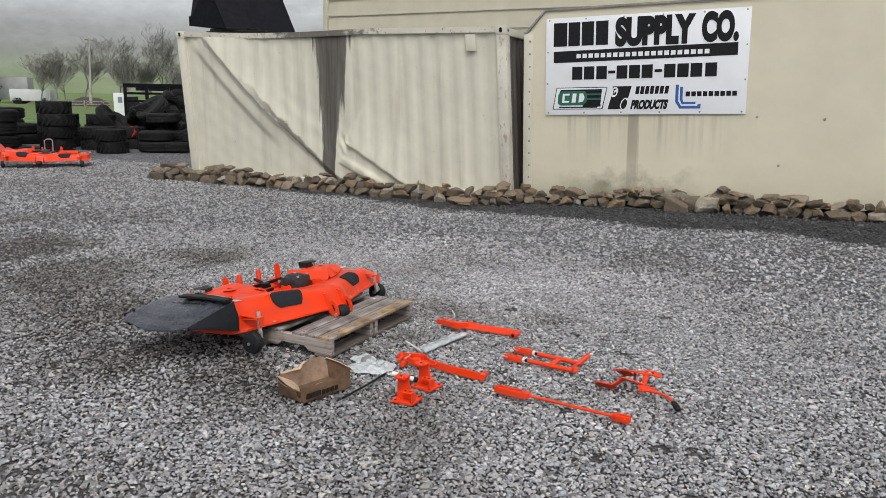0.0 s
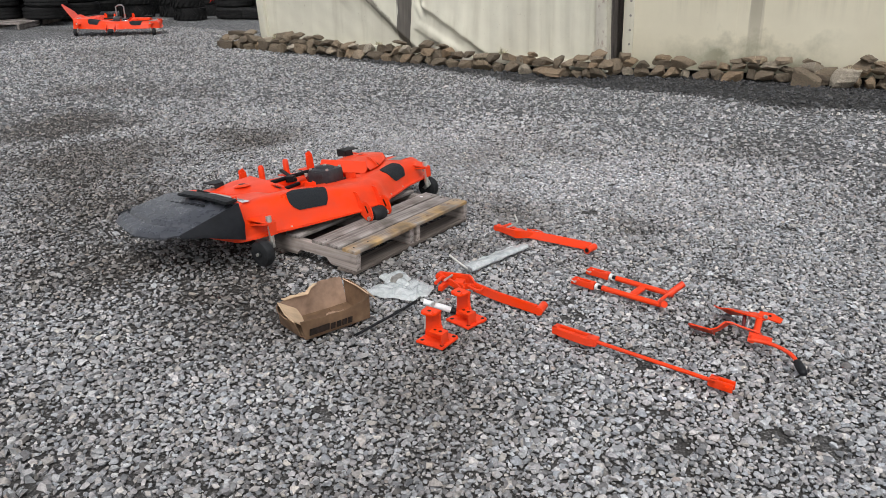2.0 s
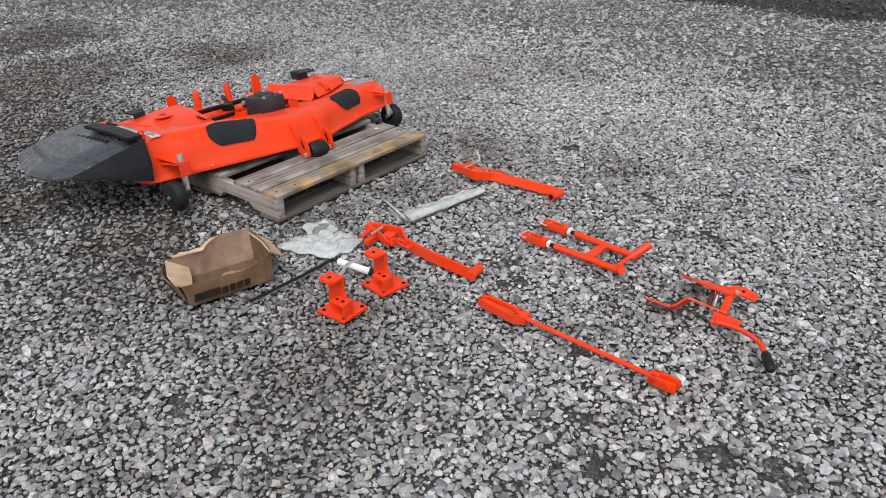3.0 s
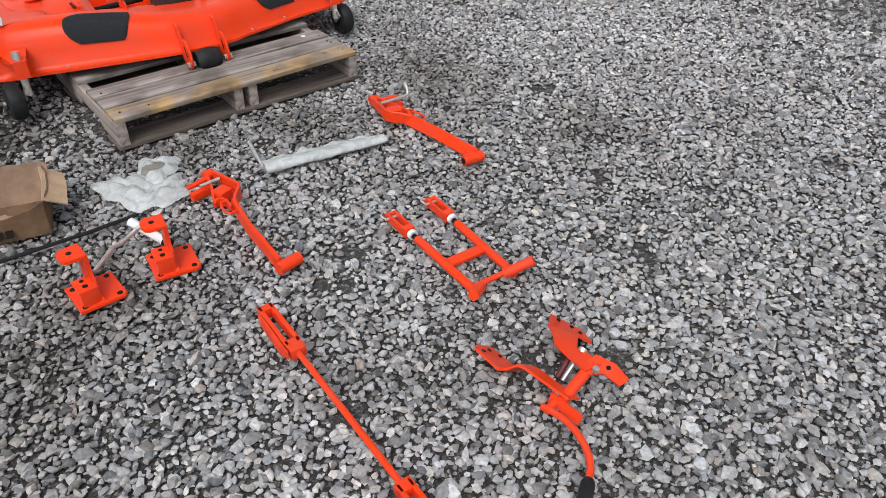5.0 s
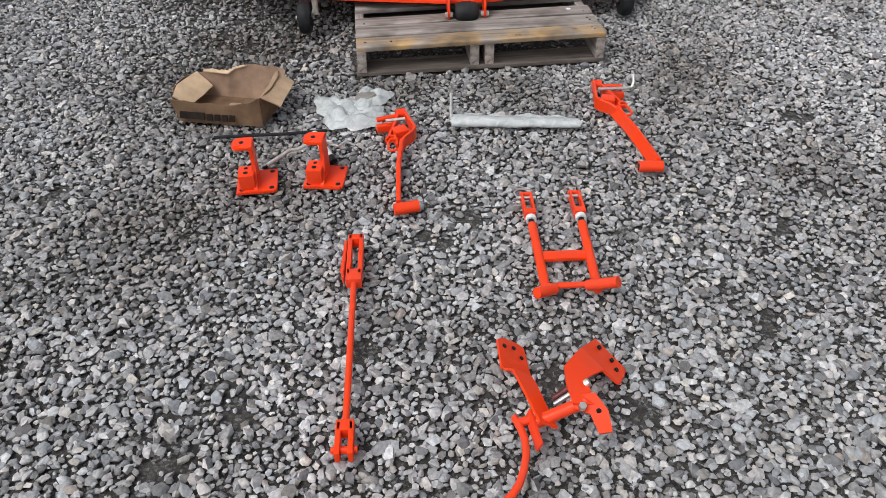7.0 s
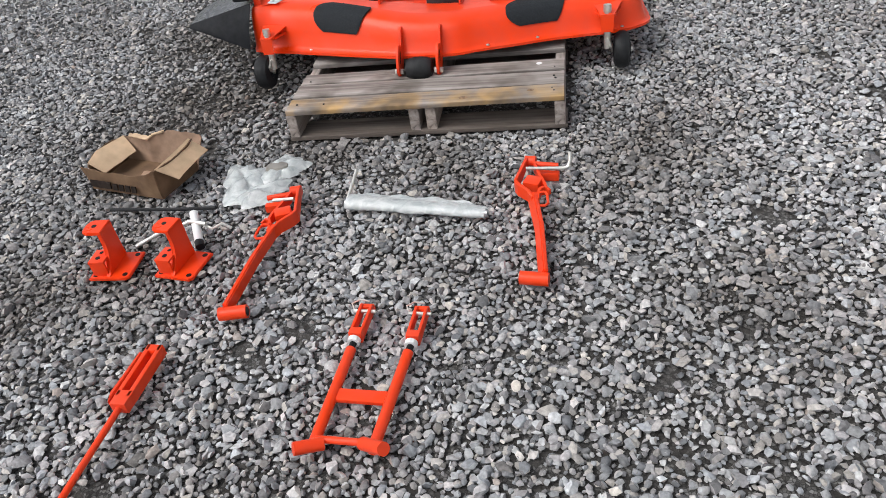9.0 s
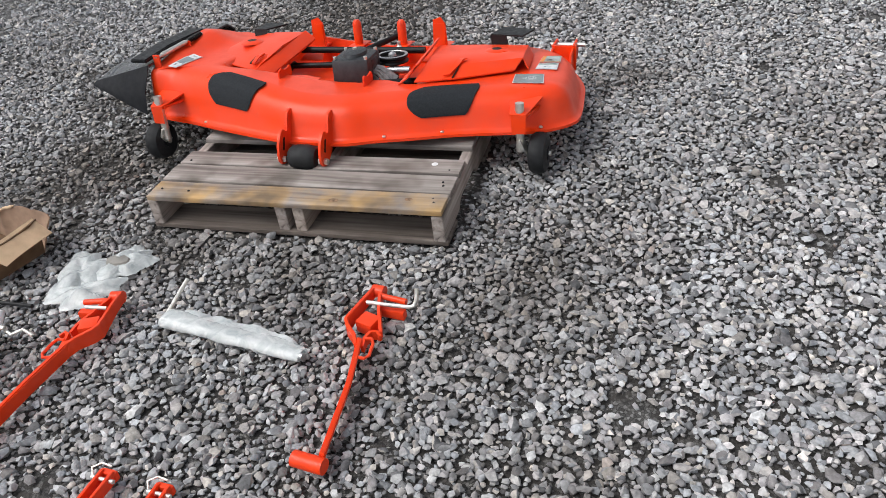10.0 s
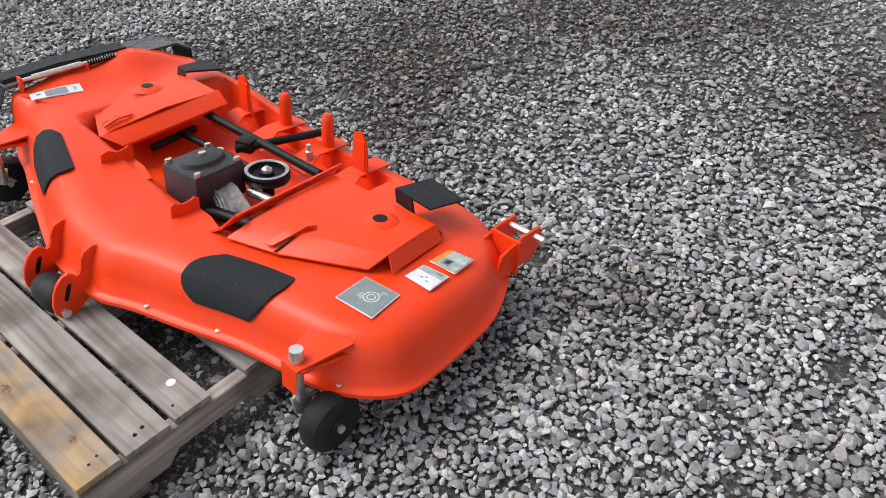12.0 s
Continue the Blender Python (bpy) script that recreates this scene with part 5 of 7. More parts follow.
    # labels
    def label(name, pts, mat, words=()):
        def spot_on(a, bb, h):
            u, v = [(pts[0][k] * (1 - a) + pts[1][k] * a) * (1 - bb) + (pts[3][k] * (1 - a) + pts[2][k] * a) * bb for k in (0, 1)]
            return loc(u, v, 0.0062 + h + float(swell(u, v)))

        def patch(a0, b0, a1, b1, h, thick, n=9):
            return quad_sheet(fresh(), [[spot_on(a, bb, h) for a in np.linspace(a0, a1, n)] for bb in np.linspace(b0, b1, n)], thick)

        ob = part(name, patch(0, 0, 1, 1, 0, 0.0012), LABEL_WHITE, c, smooth=None)
        part("print", patch(0.025, 0.025, 0.975, 0.975, 0.0014, 0.0003), mat, ob, smooth=None)
        for a0, b0, a1, b1, mm in words:
            part("print_bar", patch(a0, b0, a1, b1, 0.0024, 0.0005, 4), mm, ob, smooth=None)
        return ob

    label("belt_diagram_label", [(0.637, 0.165), (0.735, 0.157), (0.752, 0.255), (0.648, 0.262)], LABEL_GREY, [(0.30, 0.50, 0.36, 0.66, LABEL_PALE), (0.38, 0.56, 0.44, 0.70, LABEL_PALE), (0.62, 0.26, 0.74, 0.32, LABEL_PALE), (0.66, 0.18, 0.84, 0.23, LABEL_PALE)])
    b = fresh()
    for r in (0.018, 0.010):
        lathe(b, [(r, 0.0078), (r - 0.002, 0.0078), (r - 0.002, 0.0070), (r, 0.0070)], 20, Matrix.Translation(loc(0.700, 0.208, 0)), True)
    part("diagram_rings", b, LABEL_WHITE, c)
    label("warning_label", [(0.692, 0.038), (0.762, 0.030), (0.768, 0.100), (0.692, 0.100)], LABEL_WHITE, [(0.05, 0.06, 0.95, 0.36, LABEL_PALE), (0.60, 0.10, 0.88, 0.24, LABEL_GREY), (0.36, 0.62, 0.46, 0.68, LABEL_GREY), (0.50, 0.52, 0.56, 0.60, LABEL_GREY), (0.60, 0.70, 0.72, 0.74, LABEL_GREY)])
    label("warning_label", [(0.690, -0.052), (0.756, -0.062), (0.764, 0.014), (0.690, 0.018)], LABEL_YELLOW, [(0.22, 0.04, 0.96, 0.96, LABEL_PALE), (0.32, 0.52, 0.62, 0.86, LABEL_GREY), (0.40, 0.60, 0.56, 0.78, LABEL_BLACK)])
    label("warning_label", [(-0.624, 0.178), (-0.584, 0.186), (-0.604, 0.330), (-0.646, 0.320)], LABEL_WHITE, [(0.12, 0.28, 0.88, 0.72, LABEL_GREY), (0.3, 0.80, 0.5, 0.88, LABEL_GREY), (0.3, 0.10, 0.7, 0.16, LABEL_PALE)])

    if not chute:
        b = fresh()
        quad_sheet(b, [[loc(-0.73, 0.25, 0.02), loc(-0.73, -0.20, 0.02)], [loc(-0.83, 0.24, 0.16), loc(-0.83, -0.15, 0.16)], [loc(-0.97, 0.10, 0.30), loc(-0.97, 0.0, 0.30)]], 0.006)
        part("raised_guard", b, ORANGE, c, "orange side guard folded up")
        part("hitch_loop", tube(fresh(), [loc(0.0, 0.0, 0.0), loc(0.0, 0.0, 0.25), loc(0.05, 0.0, 0.28), loc(0.12, 0.0, 0.28), loc(0.15, 0.0, 0.25), loc(0.15, 0.0, 0.0)], 0.012), STEEL, c)
        return c
    # discharge chute: a black rubber flap on hinges, with a skirt along its front
    rim = [(-0.958, -0.312, 0.034), (-1.010, -0.250, 0.026), (-1.055, -0.10, 0.010), (-1.088, 0.03, 0.0), (-1.072, 0.17, -0.004), (-1.015, 0.302, -0.010)]
    root = [(-0.715, -0.255, 0.062), (-0.712, -0.205, 0.090), (-0.690, -0.09, 0.094), (-0.700, 0.05, 0.090), (-0.700, 0.22, 0.088), (-0.700, 0.362, 0.072)]
    rows = []
    for t in np.linspace(0, 1, 57):
        row = []
        for q in np.linspace(0, 5, 61):
            a = np.array([np.interp(q, range(6), [p[k] for p in root]) for k in range(3)])
            z = np.array([np.interp(q, range(6), [p[k] for p in rim]) for k in range(3)])
            p = a + (z - a) * t
            p[2] += smoothstep(5.0, 4.3, q) * (0.010 * math.sin(math.pi * t) - 0.010 * smoothstep(0.72, 0.75, t) + 0.005 * smoothstep(0.76, 0.80, t) - 0.010 * smoothstep(0.93, 1.0, t)) - 0.004 * smoothstep(1.0, 0.85, q) * smoothstep(0.1, 0.3, t)
            p[2] -= 0.008 * smoothstep(5.0, 4.7, q) * math.exp(-((t - 0.74) / 0.022) ** 2) + 0.006 * math.exp(-((q - 0.95) / 0.05) ** 2) * float(smoothstep(0.10, 0.2, t)) * float(smoothstep(0.80, 0.70, t))
            row.append(loc(*p))
        rows.append(row)
    ch = part("discharge_chute", quad_sheet(fresh(), rows, 0.007), CHUTE, c, "black rubber discharge chute", smooth=40)
    b = fresh()
    quad_sheet(b, [
        [loc(-0.724, 0.405, -0.098), loc(-0.82, 0.385, -0.068), loc(-0.92, 0.356, -0.038), loc(-1.015, 0.322, -0.018)],
        [loc(-0.712, 0.402, -0.020), loc(-0.82, 0.388, -0.020), loc(-0.92, 0.345, -0.018), loc(-1.0155, 0.316, -0.016)],
        [loc(-0.700, 0.364, 0.0715), loc(-0.80, 0.345, 0.046), loc(-0.91, 0.323, 0.016), loc(-1.0145, 0.304, -0.011)],
    ], 0.007)
    part("chute_skirt", b, SKIRT, ch, "black rubber skirt", smooth=40)
    b = skin(fresh(), [[loc(-0.715, -0.256, 0.060), loc(-0.84, -0.285, 0.050), loc(-0.958, -0.313, 0.032)], [loc(-0.720, -0.262, -0.02), loc(-0.845, -0.292, -0.02), loc(-0.950, -0.320, -0.01)], [loc(-0.725, -0.262, -0.075), loc(-0.845, -0.290, -0.065), loc(-0.940, -0.316, -0.045)]], 0.007)
    part("rear_skirt", b, BLACK_RUBBER, ch, smooth=40)
    b = fresh()
    strap(b, [loc(-0.738, 0.365, 0.086), loc(-0.740, 0.20, 0.102), loc(-0.740, -0.03, 0.106)], 0.070, 0.014, (1, 0, 0))
    bmesh.ops.bevel(b, geom=b.edges[:], offset=0.004, segments=2, affect="EDGES")
    part("hinge_bar", b, BLACK_PLASTIC, ch, "raised black hinge bar")
    part("hinge_rod", cyl(fresh(), loc(-0.688, 0.325, 0.088), loc(-0.688, 0.02, 0.104), 0.006, None, 10), ZINC, ch)
    part("hinge_sleeve", cyl(fresh(), loc(-0.688, 0.285, 0.090), loc(-0.688, 0.135, 0.098), 0.0095, None, 12), ZINC, ch, "zinc hinge sleeve")
    b = fresh()
    for k in range(11):
        lathe(b, [(0.0085, -0.0022), (0.0108, 0.0), (0.0085, 0.0022)], 12, Matrix.Translation(loc(-0.688, 0.03 + 0.0085 * k, 0.1035 - 0.00045 * k)) @ Matrix.Rotation(radians(90), 4, "X"))
    part("hinge_spring", b, BLACK_IRON, ch)
    for v in (0.325, 0.125, 0.005):
        part("hinge_lug", box(fresh(), loc(-0.702, v, 0.05), loc(-0.674, v - 0.008, 0.100), None, 0.003), ORANGE, c)
    for v in np.linspace(-0.10, 0.20, 8):
        part("raised_mark", box(fresh(), loc(-0.806, v, 0.052), loc(-0.790, v + 0.026, 0.0770), None, 0.003), BLACK_PLASTIC, ch)
    return c


HOSE = plain("dark_red_hose", (0.10, 0.01, 0.012), 0.5, scale=40)
make_deck(DECK, "bright orange mower deck with a black chute on the pallet")


# ---- loose parts laid out on the gravel ----
def at(x, y, z=0.0, turn=0.0):
    return Matrix.Translation((x, y, z)) @ Matrix.Rotation(radians(turn), 4, "Z")


def drilled(b, x, y, z, r=0.009, up=(0, 0, 1)):
    """A bolt hole seen as a dark disc set into the plate."""
    u = Vector(up).normalized() * 0.0006
    return cyl(b, Vector((x, y, z)) - u, Vector((x, y, z)) + u, r, None, 12)


# mounting brackets: a square foot, an upright web and two drilled tabs
def make_bracket(m, label):
    c = empty("mounting_bracket", m, label, "bracket", "mounting brackets")
    part("foot", plate(fresh(), [(-0.065, -0.062), (0.062, -0.062), (0.065, 0.055), (0.055, 0.065), (-0.06, 0.065)], 0.010, 0.021, None, 0.002), ORANGE, c)
    for x, y in ((-0.045, 0.048), (0.048, 0.048), (0.048, -0.045), (-0.045, -0.045)):
        part("foot_hole", drilled(fresh(), x, y, 0.0212, 0.008), BLACK_IRON, c)
    b = fresh()
    xz = Matrix(((1, 0, 0, 0), (0, 0, 1, 0), (0, 1, 0, 0), (0, 0, 0, 1)))
    plate(b, [(-0.058, 0.02), (0.058, 0.02), (0.040, 0.040), (0.024, 0.062), (0.014, 0.086), (0.012, 0.112), (0.014, 0.149), (-0.054, 0.149), (-0.054, 0.105), (-0.054, 0.070)], -0.006, 0.006, xz, 0.001)
    part("web", b, ORANGE, c)
    b = fresh()
    plate(b, [(-0.054, 0.006), (-0.054, -0.040), (-0.046, -0.053), (-0.030, -0.058), (-0.008, -0.058), (0.006, -0.053), (0.014, -0.040), (0.014, 0.006)], 0.141, 0.151, None, 0.002)
    part("upper_tab", b, ORANGE, c)
    b = drilled(fresh(), -0.022, -0.028, 0.1512, 0.0075)
    part("upper_hole", b, BLACK_IRON, c)
    b = fresh()
    box(b, (-0.012, -0.050, 0.064), (0.052, 0.0, 0.072), None, 0.003)
    box(b, (0.044, -0.048, 0.020), (0.052, 0.0, 0.068), None, 0.003)
    part("lower_tab", b, ORANGE, c)
    b = drilled(fresh(), 0.030, -0.026, 0.0722, 0.0075)
    drilled(b, 0.004, -0.026, 0.0722, 0.006)
    part("lower_holes", b, BLACK_IRON, c)
    return c


make_bracket(at(-1.674, 3.178, 0.0, 2), "orange steel mounting bracket standing near the cardboard box")
make_bracket(at(-1.672, 3.396, 0.0, -9), "orange steel mounting bracket with a zinc handle behind it")

# zinc crank handle behind the second bracket
c = empty("crank_handle", at(-1.80, 3.42), "zinc-plated bent crank handle leaning behind the bracket", "handle")
part("rod", tube(fresh(), [(0.045, -0.215, 0.025), (-0.005, -0.140, 0.045), (-0.015, -0.115, 0.040), (-0.030, -0.055, 0.060), (-0.022, 0.0, 0.055)], 0.0065, 10), ZINC, c)
part("sleeve", cyl(fresh(), (-0.075, -0.060, 0.060), (0.035, -0.008, 0.030), 0.0135, None, 16), WHITE_PAINT, c, "white sleeve")
part("tip", cyl(fresh(), (0.035, -0.008, 0.030), (0.055, 0.002, 0.024), 0.014, None, 16), BLACK_PLASTIC, c)
part("pin", tube(fresh(), [(-0.03, -0.02, 0.05), (-0.015, 0.02, 0.04), (-0.035, 0.045, 0.045), (-0.03, 0.075, 0.03)], 0.005, 8), ZINC, c)


# lift arms: flat bar on edge, a cross tube at one end, a kinked double head at the other
def make_lift_arm(m, s, label, lean):
    c = empty("mower_lift_linkage", m, label, "linkage", "lift linkages")
    M = lambda pts: [(x, y * s, z) for x, y, z in pts]
    tip = Vector((0, math.cos(radians(lean)), -math.sin(radians(lean))))
    b = fresh()
    strap(b, M([(0.0, 0.0, 0.036), (-0.20, -0.043, 0.039), (-0.340, -0.086, 0.044)]), [0.014, 0.0145, 0.015], 0.044, tip)
    bmesh.ops.bevel(b, geom=b.edges[:], offset=0.003, segments=2, affect="EDGES")
    part("bar", b, ORANGE, c)
    t = part("cross_tube", cyl(fresh(), (0.012, 0.016 * s, 0.035), (0.012, -0.060 * s, 0.035), 0.0185, None, 20), ORANGE, c)
    part("tube_bore", cyl(fresh(), (0.012, -0.0595 * s, 0.035), (0.012, -0.061 * s, 0.035), 0.012, None, 16), BLACK_IRON, t)
    # head: an outer cheek that kinks round, a thin inner cheek, and the block between them
    b = fresh()
    strap(b, M([(-0.318, -0.080, 0.044), (-0.345, -0.098, 0.046), (-0.372, -0.132, 0.048), (-0.390, -0.145, 0.049), (-0.420, -0.143, 0.050), (-0.480, -0.139, 0.050), (-0.535, -0.136, 0.048), (-0.548, -0.134, 0.047)]), [0.042, 0.042, 0.046, 0.046, 0.042, 0.036, 0.032, 0.022], 0.010, (0, 0, 1))
    bmesh.ops.bevel(b, geom=b.edges[:], offset=0.002, segments=1, affect="EDGES")
    part("outer_cheek", b, ORANGE, c)
    b = fresh()
    strap(b, M([(-0.545, -0.120, 0.045), (-0.500, -0.106, 0.044), (-0.450, -0.084, 0.041), (-0.412, -0.062, 0.037), (-0.392, -0.052, 0.034)]), [0.026, 0.032, 0.032, 0.030, 0.020], 0.008, (0, 0, 1))
    part("inner_cheek", b, ORANGE, c)
    part("cheek_hub", cyl(fresh(), (-0.532, -0.142 * s, 0.048), (-0.532, -0.108 * s, 0.048), 0.017, None, 18), ORANGE, c)
    q = Matrix.Translation((-0.416, -0.098 * s, 0.036)) @ Matrix.Rotation(radians(-12 * s), 4, "Z")
    part("block", box(fresh(), (-0.024, -0.026, -0.018), (0.022, 0.026, 0.020), q, 0.005), ORANGE, c)
    b = fresh()
    strap(b, M([(-0.322, -0.066, 0.044), (-0.345, -0.070, 0.048), (-0.368, -0.066, 0.048), (-0.377, -0.052, 0.047), (-0.368, -0.038, 0.046)]), [0.020, 0.026, 0.028, 0.026, 0.016], 0.008, (0, 0, 1))
    part("claw", b, ORANGE, c)
    part("loop", tube(fresh(), M([(-0.344, -0.070, 0.060), (-0.348, -0.050, 0.060), (-0.334, -0.040, 0.058), (-0.296, -0.032, 0.056), (-0.284, -0.040, 0.056), (-0.284, -0.064, 0.056)]), 0.0042, 8), ORANGE, c)
    part("guide_bar", cyl(fresh(), (-0.514, -0.112 * s, 0.050), (-0.511, -0.034 * s, 0.048), 0.0085, None, 12), ORANGE, c)
    part("guide_plate", box(fresh(), (-0.496, min(-0.100 * s, -0.028 * s), 0.014), (-0.474, max(-0.100 * s, -0.028 * s), 0.040), None, 0.003), ORANGE, c)
    part("pin", tube(fresh(), M([(-0.470, -0.128, 0.060), (-0.478, -0.060, 0.058)] + ([(-0.486, -0.012, 0.056), (-0.490, 0.000, 0.060), (-0.500, 0.004, 0.074), (-0.514, 0.002, 0.098)] if s > 0 else [])), 0.0058, 10), ZINC, c, "bent zinc-plated pin")
    return c


make_lift_arm(at(-1.568, 4.458, 0.0, -8), 1, "orange lift arm with a forked head beside the wrapped rod", 21)
make_lift_arm(at(-1.450, 3.618, 0.0, 8.5), -1, "orange lift arm with a forked head beside the plastic bag", 4)


# H-shaped front link
def make_h_link():
    c = empty("front_link", at(-1.02, 3.975, 0.0, -4.3), "orange H-shaped front link with adjustable yokes", "link")
    for y, dy in ((0.0, 0.0), (0.135, 0.010)):
        part("leg", cyl(fresh(), (0.0, y, 0.035), (-0.288, y + dy, 0.035), 0.0130, None, 16), ORANGE, c)
        part("thread", cyl(fresh(), (-0.28, y + dy, 0.035), (-0.335, y + dy * 1.2, 0.035), 0.009, None, 14), BLACK_IRON, c)
        part("lock_nut", cyl(fresh(), (-0.308, y + dy * 1.1, 0.035), (-0.322, y + dy * 1.1, 0.036), 0.0160, None, 10), WHITE_PAINT, c, "pale lock nut")
        yk = Matrix.Translation((-0.330, y + dy * 1.2, 0))
        b = fresh()
        box(b, (-0.020, -0.017, 0.018), (0.004, 0.017, 0.052), yk, 0.004)
        for k in (-1, 1):
            box(b, (-0.108, k * 0.0135 - 0.0042, 0.020), (-0.01, k * 0.0135 + 0.0042, 0.050), yk, 0.004)
        box(b, (-0.114, -0.0195, 0.020), (-0.100, 0.0195, 0.044), yk, 0.004)
        yoke = part("yoke", b, ORANGE, c)
        part("yoke_pin", cyl(fresh(), yk @ Vector((-0.088, -0.030, 0.040)), yk @ Vector((-0.088, 0.028, 0.040)), 0.005, None, 10), ZINC, yoke)
        part("pin_ring", tube(fresh(), [yk @ Vector(p) for p in ((-0.088, -0.028, 0.040), (-0.104, -0.038, 0.050), (-0.118, -0.020, 0.052), (-0.116, 0.006, 0.050))], 0.0025, 6), ZINC, yoke)
    part("cross_bar", box(fresh(), (-0.162, 0.0, 0.028), (-0.127, 0.140, 0.040), None, 0.003), ORANGE, c)
    part("cross_rod", cyl(fresh(), (-0.016, -0.004, 0.040), (-0.016, 0.140, 0.042), 0.0085, None, 12), ORANGE, c)
    part("end_tube", cyl(fresh(), (-0.008, 0.022, 0.037), (0.026, -0.030, 0.056), 0.0150, None, 16), ORANGE, c)
    part("end_tube", cyl(fresh(), (-0.016, 0.110, 0.038), (0.026, 0.176, 0.084), 0.0150, None, 16), ORANGE, c)


make_h_link()


# long lift rod with a slotted yoke
def make_rod():
    c = empty("lift_rod", at(-1.302, 3.489, 0.010, -3.5), "long orange lift rod with a slotted end", "rod")
    b = fresh()
    for y in (-0.018, 0.018):
        box(b, (0.0, y - 0.007, 0.018), (0.17, y + 0.007, 0.050), None, 0.003)
    box(b, (0.0, -0.024, 0.018), (0.022, 0.024, 0.050), None, 0.003)
    box(b, (0.150, -0.024, 0.018), (0.195, 0.024, 0.050), None, 0.003)
    b.transform(Matrix.Diagonal((1, 0.86, 1, 1)))
    part("slotted_yoke", b, ORANGE, c)
    part("side_plate", plate(fresh(), [(0.03, -0.03), (0.16, -0.036), (0.19, -0.026), (0.03, -0.022)], 0.020, 0.052, None, 0.002), ORANGE, c)
    part("rod", cyl(fresh(), (0.18, 0.0, 0.034), (0.66, 0.0, 0.030), 0.0080, None, 14), ORANGE, c)
    b = fresh()
    for y in (-0.014, 0.014):
        box(b, (0.650, y - 0.006, 0.014), (0.735, y + 0.006, 0.046), None, 0.003)
    box(b, (0.645, -0.02, 0.016), (0.675, 0.02, 0.046), None, 0.004)
    part("end_fork", b, ORANGE, c)
    part("fork_bolt", cyl(fresh(), (0.715, -0.028, 0.030), (0.715, 0.028, 0.030), 0.008, None, 8), ORANGE, c)


make_rod()


# pedal linkage with two broad plates and a knob
def make_linkage():
    c = empty("pedal_linkage", at(-0.618, 3.902, 0.012), "orange pedal linkage with two broad plates and a black knob", "linkage")
    rows = [[(-0.237, -0.074, 0.040), (-0.238, -0.038, 0.013)], [(-0.225, -0.089, 0.049), (-0.231, -0.022, 0.001)], [(-0.136, -0.094, 0.050), (-0.136, -0.022, -0.002)]]
    part("stepped_plate", skin(fresh(), rows, 0.006), ORANGE, c)
    arm = [[(-0.140, -0.092, 0.049), (-0.138, -0.044, 0.015)], [(-0.118, -0.088, 0.062), (-0.114, -0.042, 0.034)], [(-0.090, -0.080, 0.094), (-0.084, -0.036, 0.066)], [(-0.070, -0.074, 0.094), (-0.064, -0.030, 0.066)], [(-0.030, -0.062, 0.082), (-0.024, -0.020, 0.054)], [(0.038, -0.043, 0.066), (0.042, -0.004, 0.042)]]
    part("offset_arm", skin(fresh(), arm, 0.006), ORANGE, c)
    for x, y, z in ((-0.209, -0.074, 0.042), (-0.214, -0.050, 0.025), (-0.190, -0.035, 0.014)):
        p = Vector((x, y, z))
        part("plate_hole", cyl(fresh(), p, p + Vector((0, 0.0018, 0.0022)), 0.0055, None, 10), BLACK_IRON, c)
    flange = [(-0.159, 0.097, 0.064), (-0.193, 0.140, 0.052), (-0.186, 0.150, 0.044), (-0.138, 0.199, 0.004), (-0.126, 0.201, 0.002), (-0.072, 0.168, 0.026), (-0.071, 0.160, 0.033), (-0.088, 0.130, 0.060)]
    part("broad_plate", slab(fresh(), flange, 0.006), ORANGE, c)
    arm = [[(-0.159, 0.097, 0.064), (-0.088, 0.130, 0.060)], [(-0.118, 0.066, 0.086), (-0.068, 0.102, 0.074)], [(-0.082, 0.036, 0.096), (-0.050, 0.076, 0.082)], [(-0.030, 0.028, 0.096), (-0.012, 0.076, 0.092)], [(0.022, 0.030, 0.094), (0.030, 0.074, 0.092)]]
    part("broad_arm", skin(fresh(), arm, 0.006), ORANGE, c)
    for x, y, z in ((-0.168, 0.143, 0.049), (-0.142, 0.168, 0.029), (-0.116, 0.172, 0.024)):
        p = Vector((x, y, z))
        part("plate_hole", cyl(fresh(), p, p + Vector((0.0008, 0.0030, 0.0040)), 0.0055, None, 10), BLACK_IRON, c)
    part("pivot_tube", cyl(fresh(), (0.012, 0.062, 0.086), (0.024, -0.048, 0.046), 0.014, None, 16), ORANGE, c)
    part("ear", slab(fresh(), [(0.0, 0.030, 0.090), (0.004, 0.082, 0.100), (0.052, 0.098, 0.096), (0.094, 0.096, 0.082), (0.090, 0.070, 0.074), (0.046, 0.062, 0.084), (0.028, 0.034, 0.084)], 0.006), ORANGE, c)
    part("ear_hole", cyl(fresh(), (0.046, 0.080, 0.088), (0.046, 0.079, 0.0945), 0.0055, None, 10), BLACK_IRON, c)
    part("pin", cyl(fresh(), (-0.028, 0.070, 0.092), (-0.020, 0.004, 0.046), 0.0062, None, 12), STEEL, c, "bright steel pin")
    part("pin_head", cyl(fresh(), (-0.028, 0.070, 0.092), (-0.029, 0.078, 0.098), 0.010, None, 12), ZINC, c)
    part("spacer_rod", cyl(fresh(), (-0.047, 0.060, 0.080), (-0.036, 0.004, 0.044), 0.0075, None, 12), HOSE, c, "dark red rod beside the pin")
    part("hub_bolt", cyl(fresh(), (0.034, 0.046, 0.094), (0.036, 0.047, 0.104), 0.009, None, 6), ZINC, c)
    b = fresh()
    strap(b, [(0.000, -0.058, 0.052), (0.045, -0.056, 0.050), (0.088, -0.052, 0.046)], 0.026, 0.006, (0, 0.35, 1))
    part("stop_bar", b, ORANGE, c)
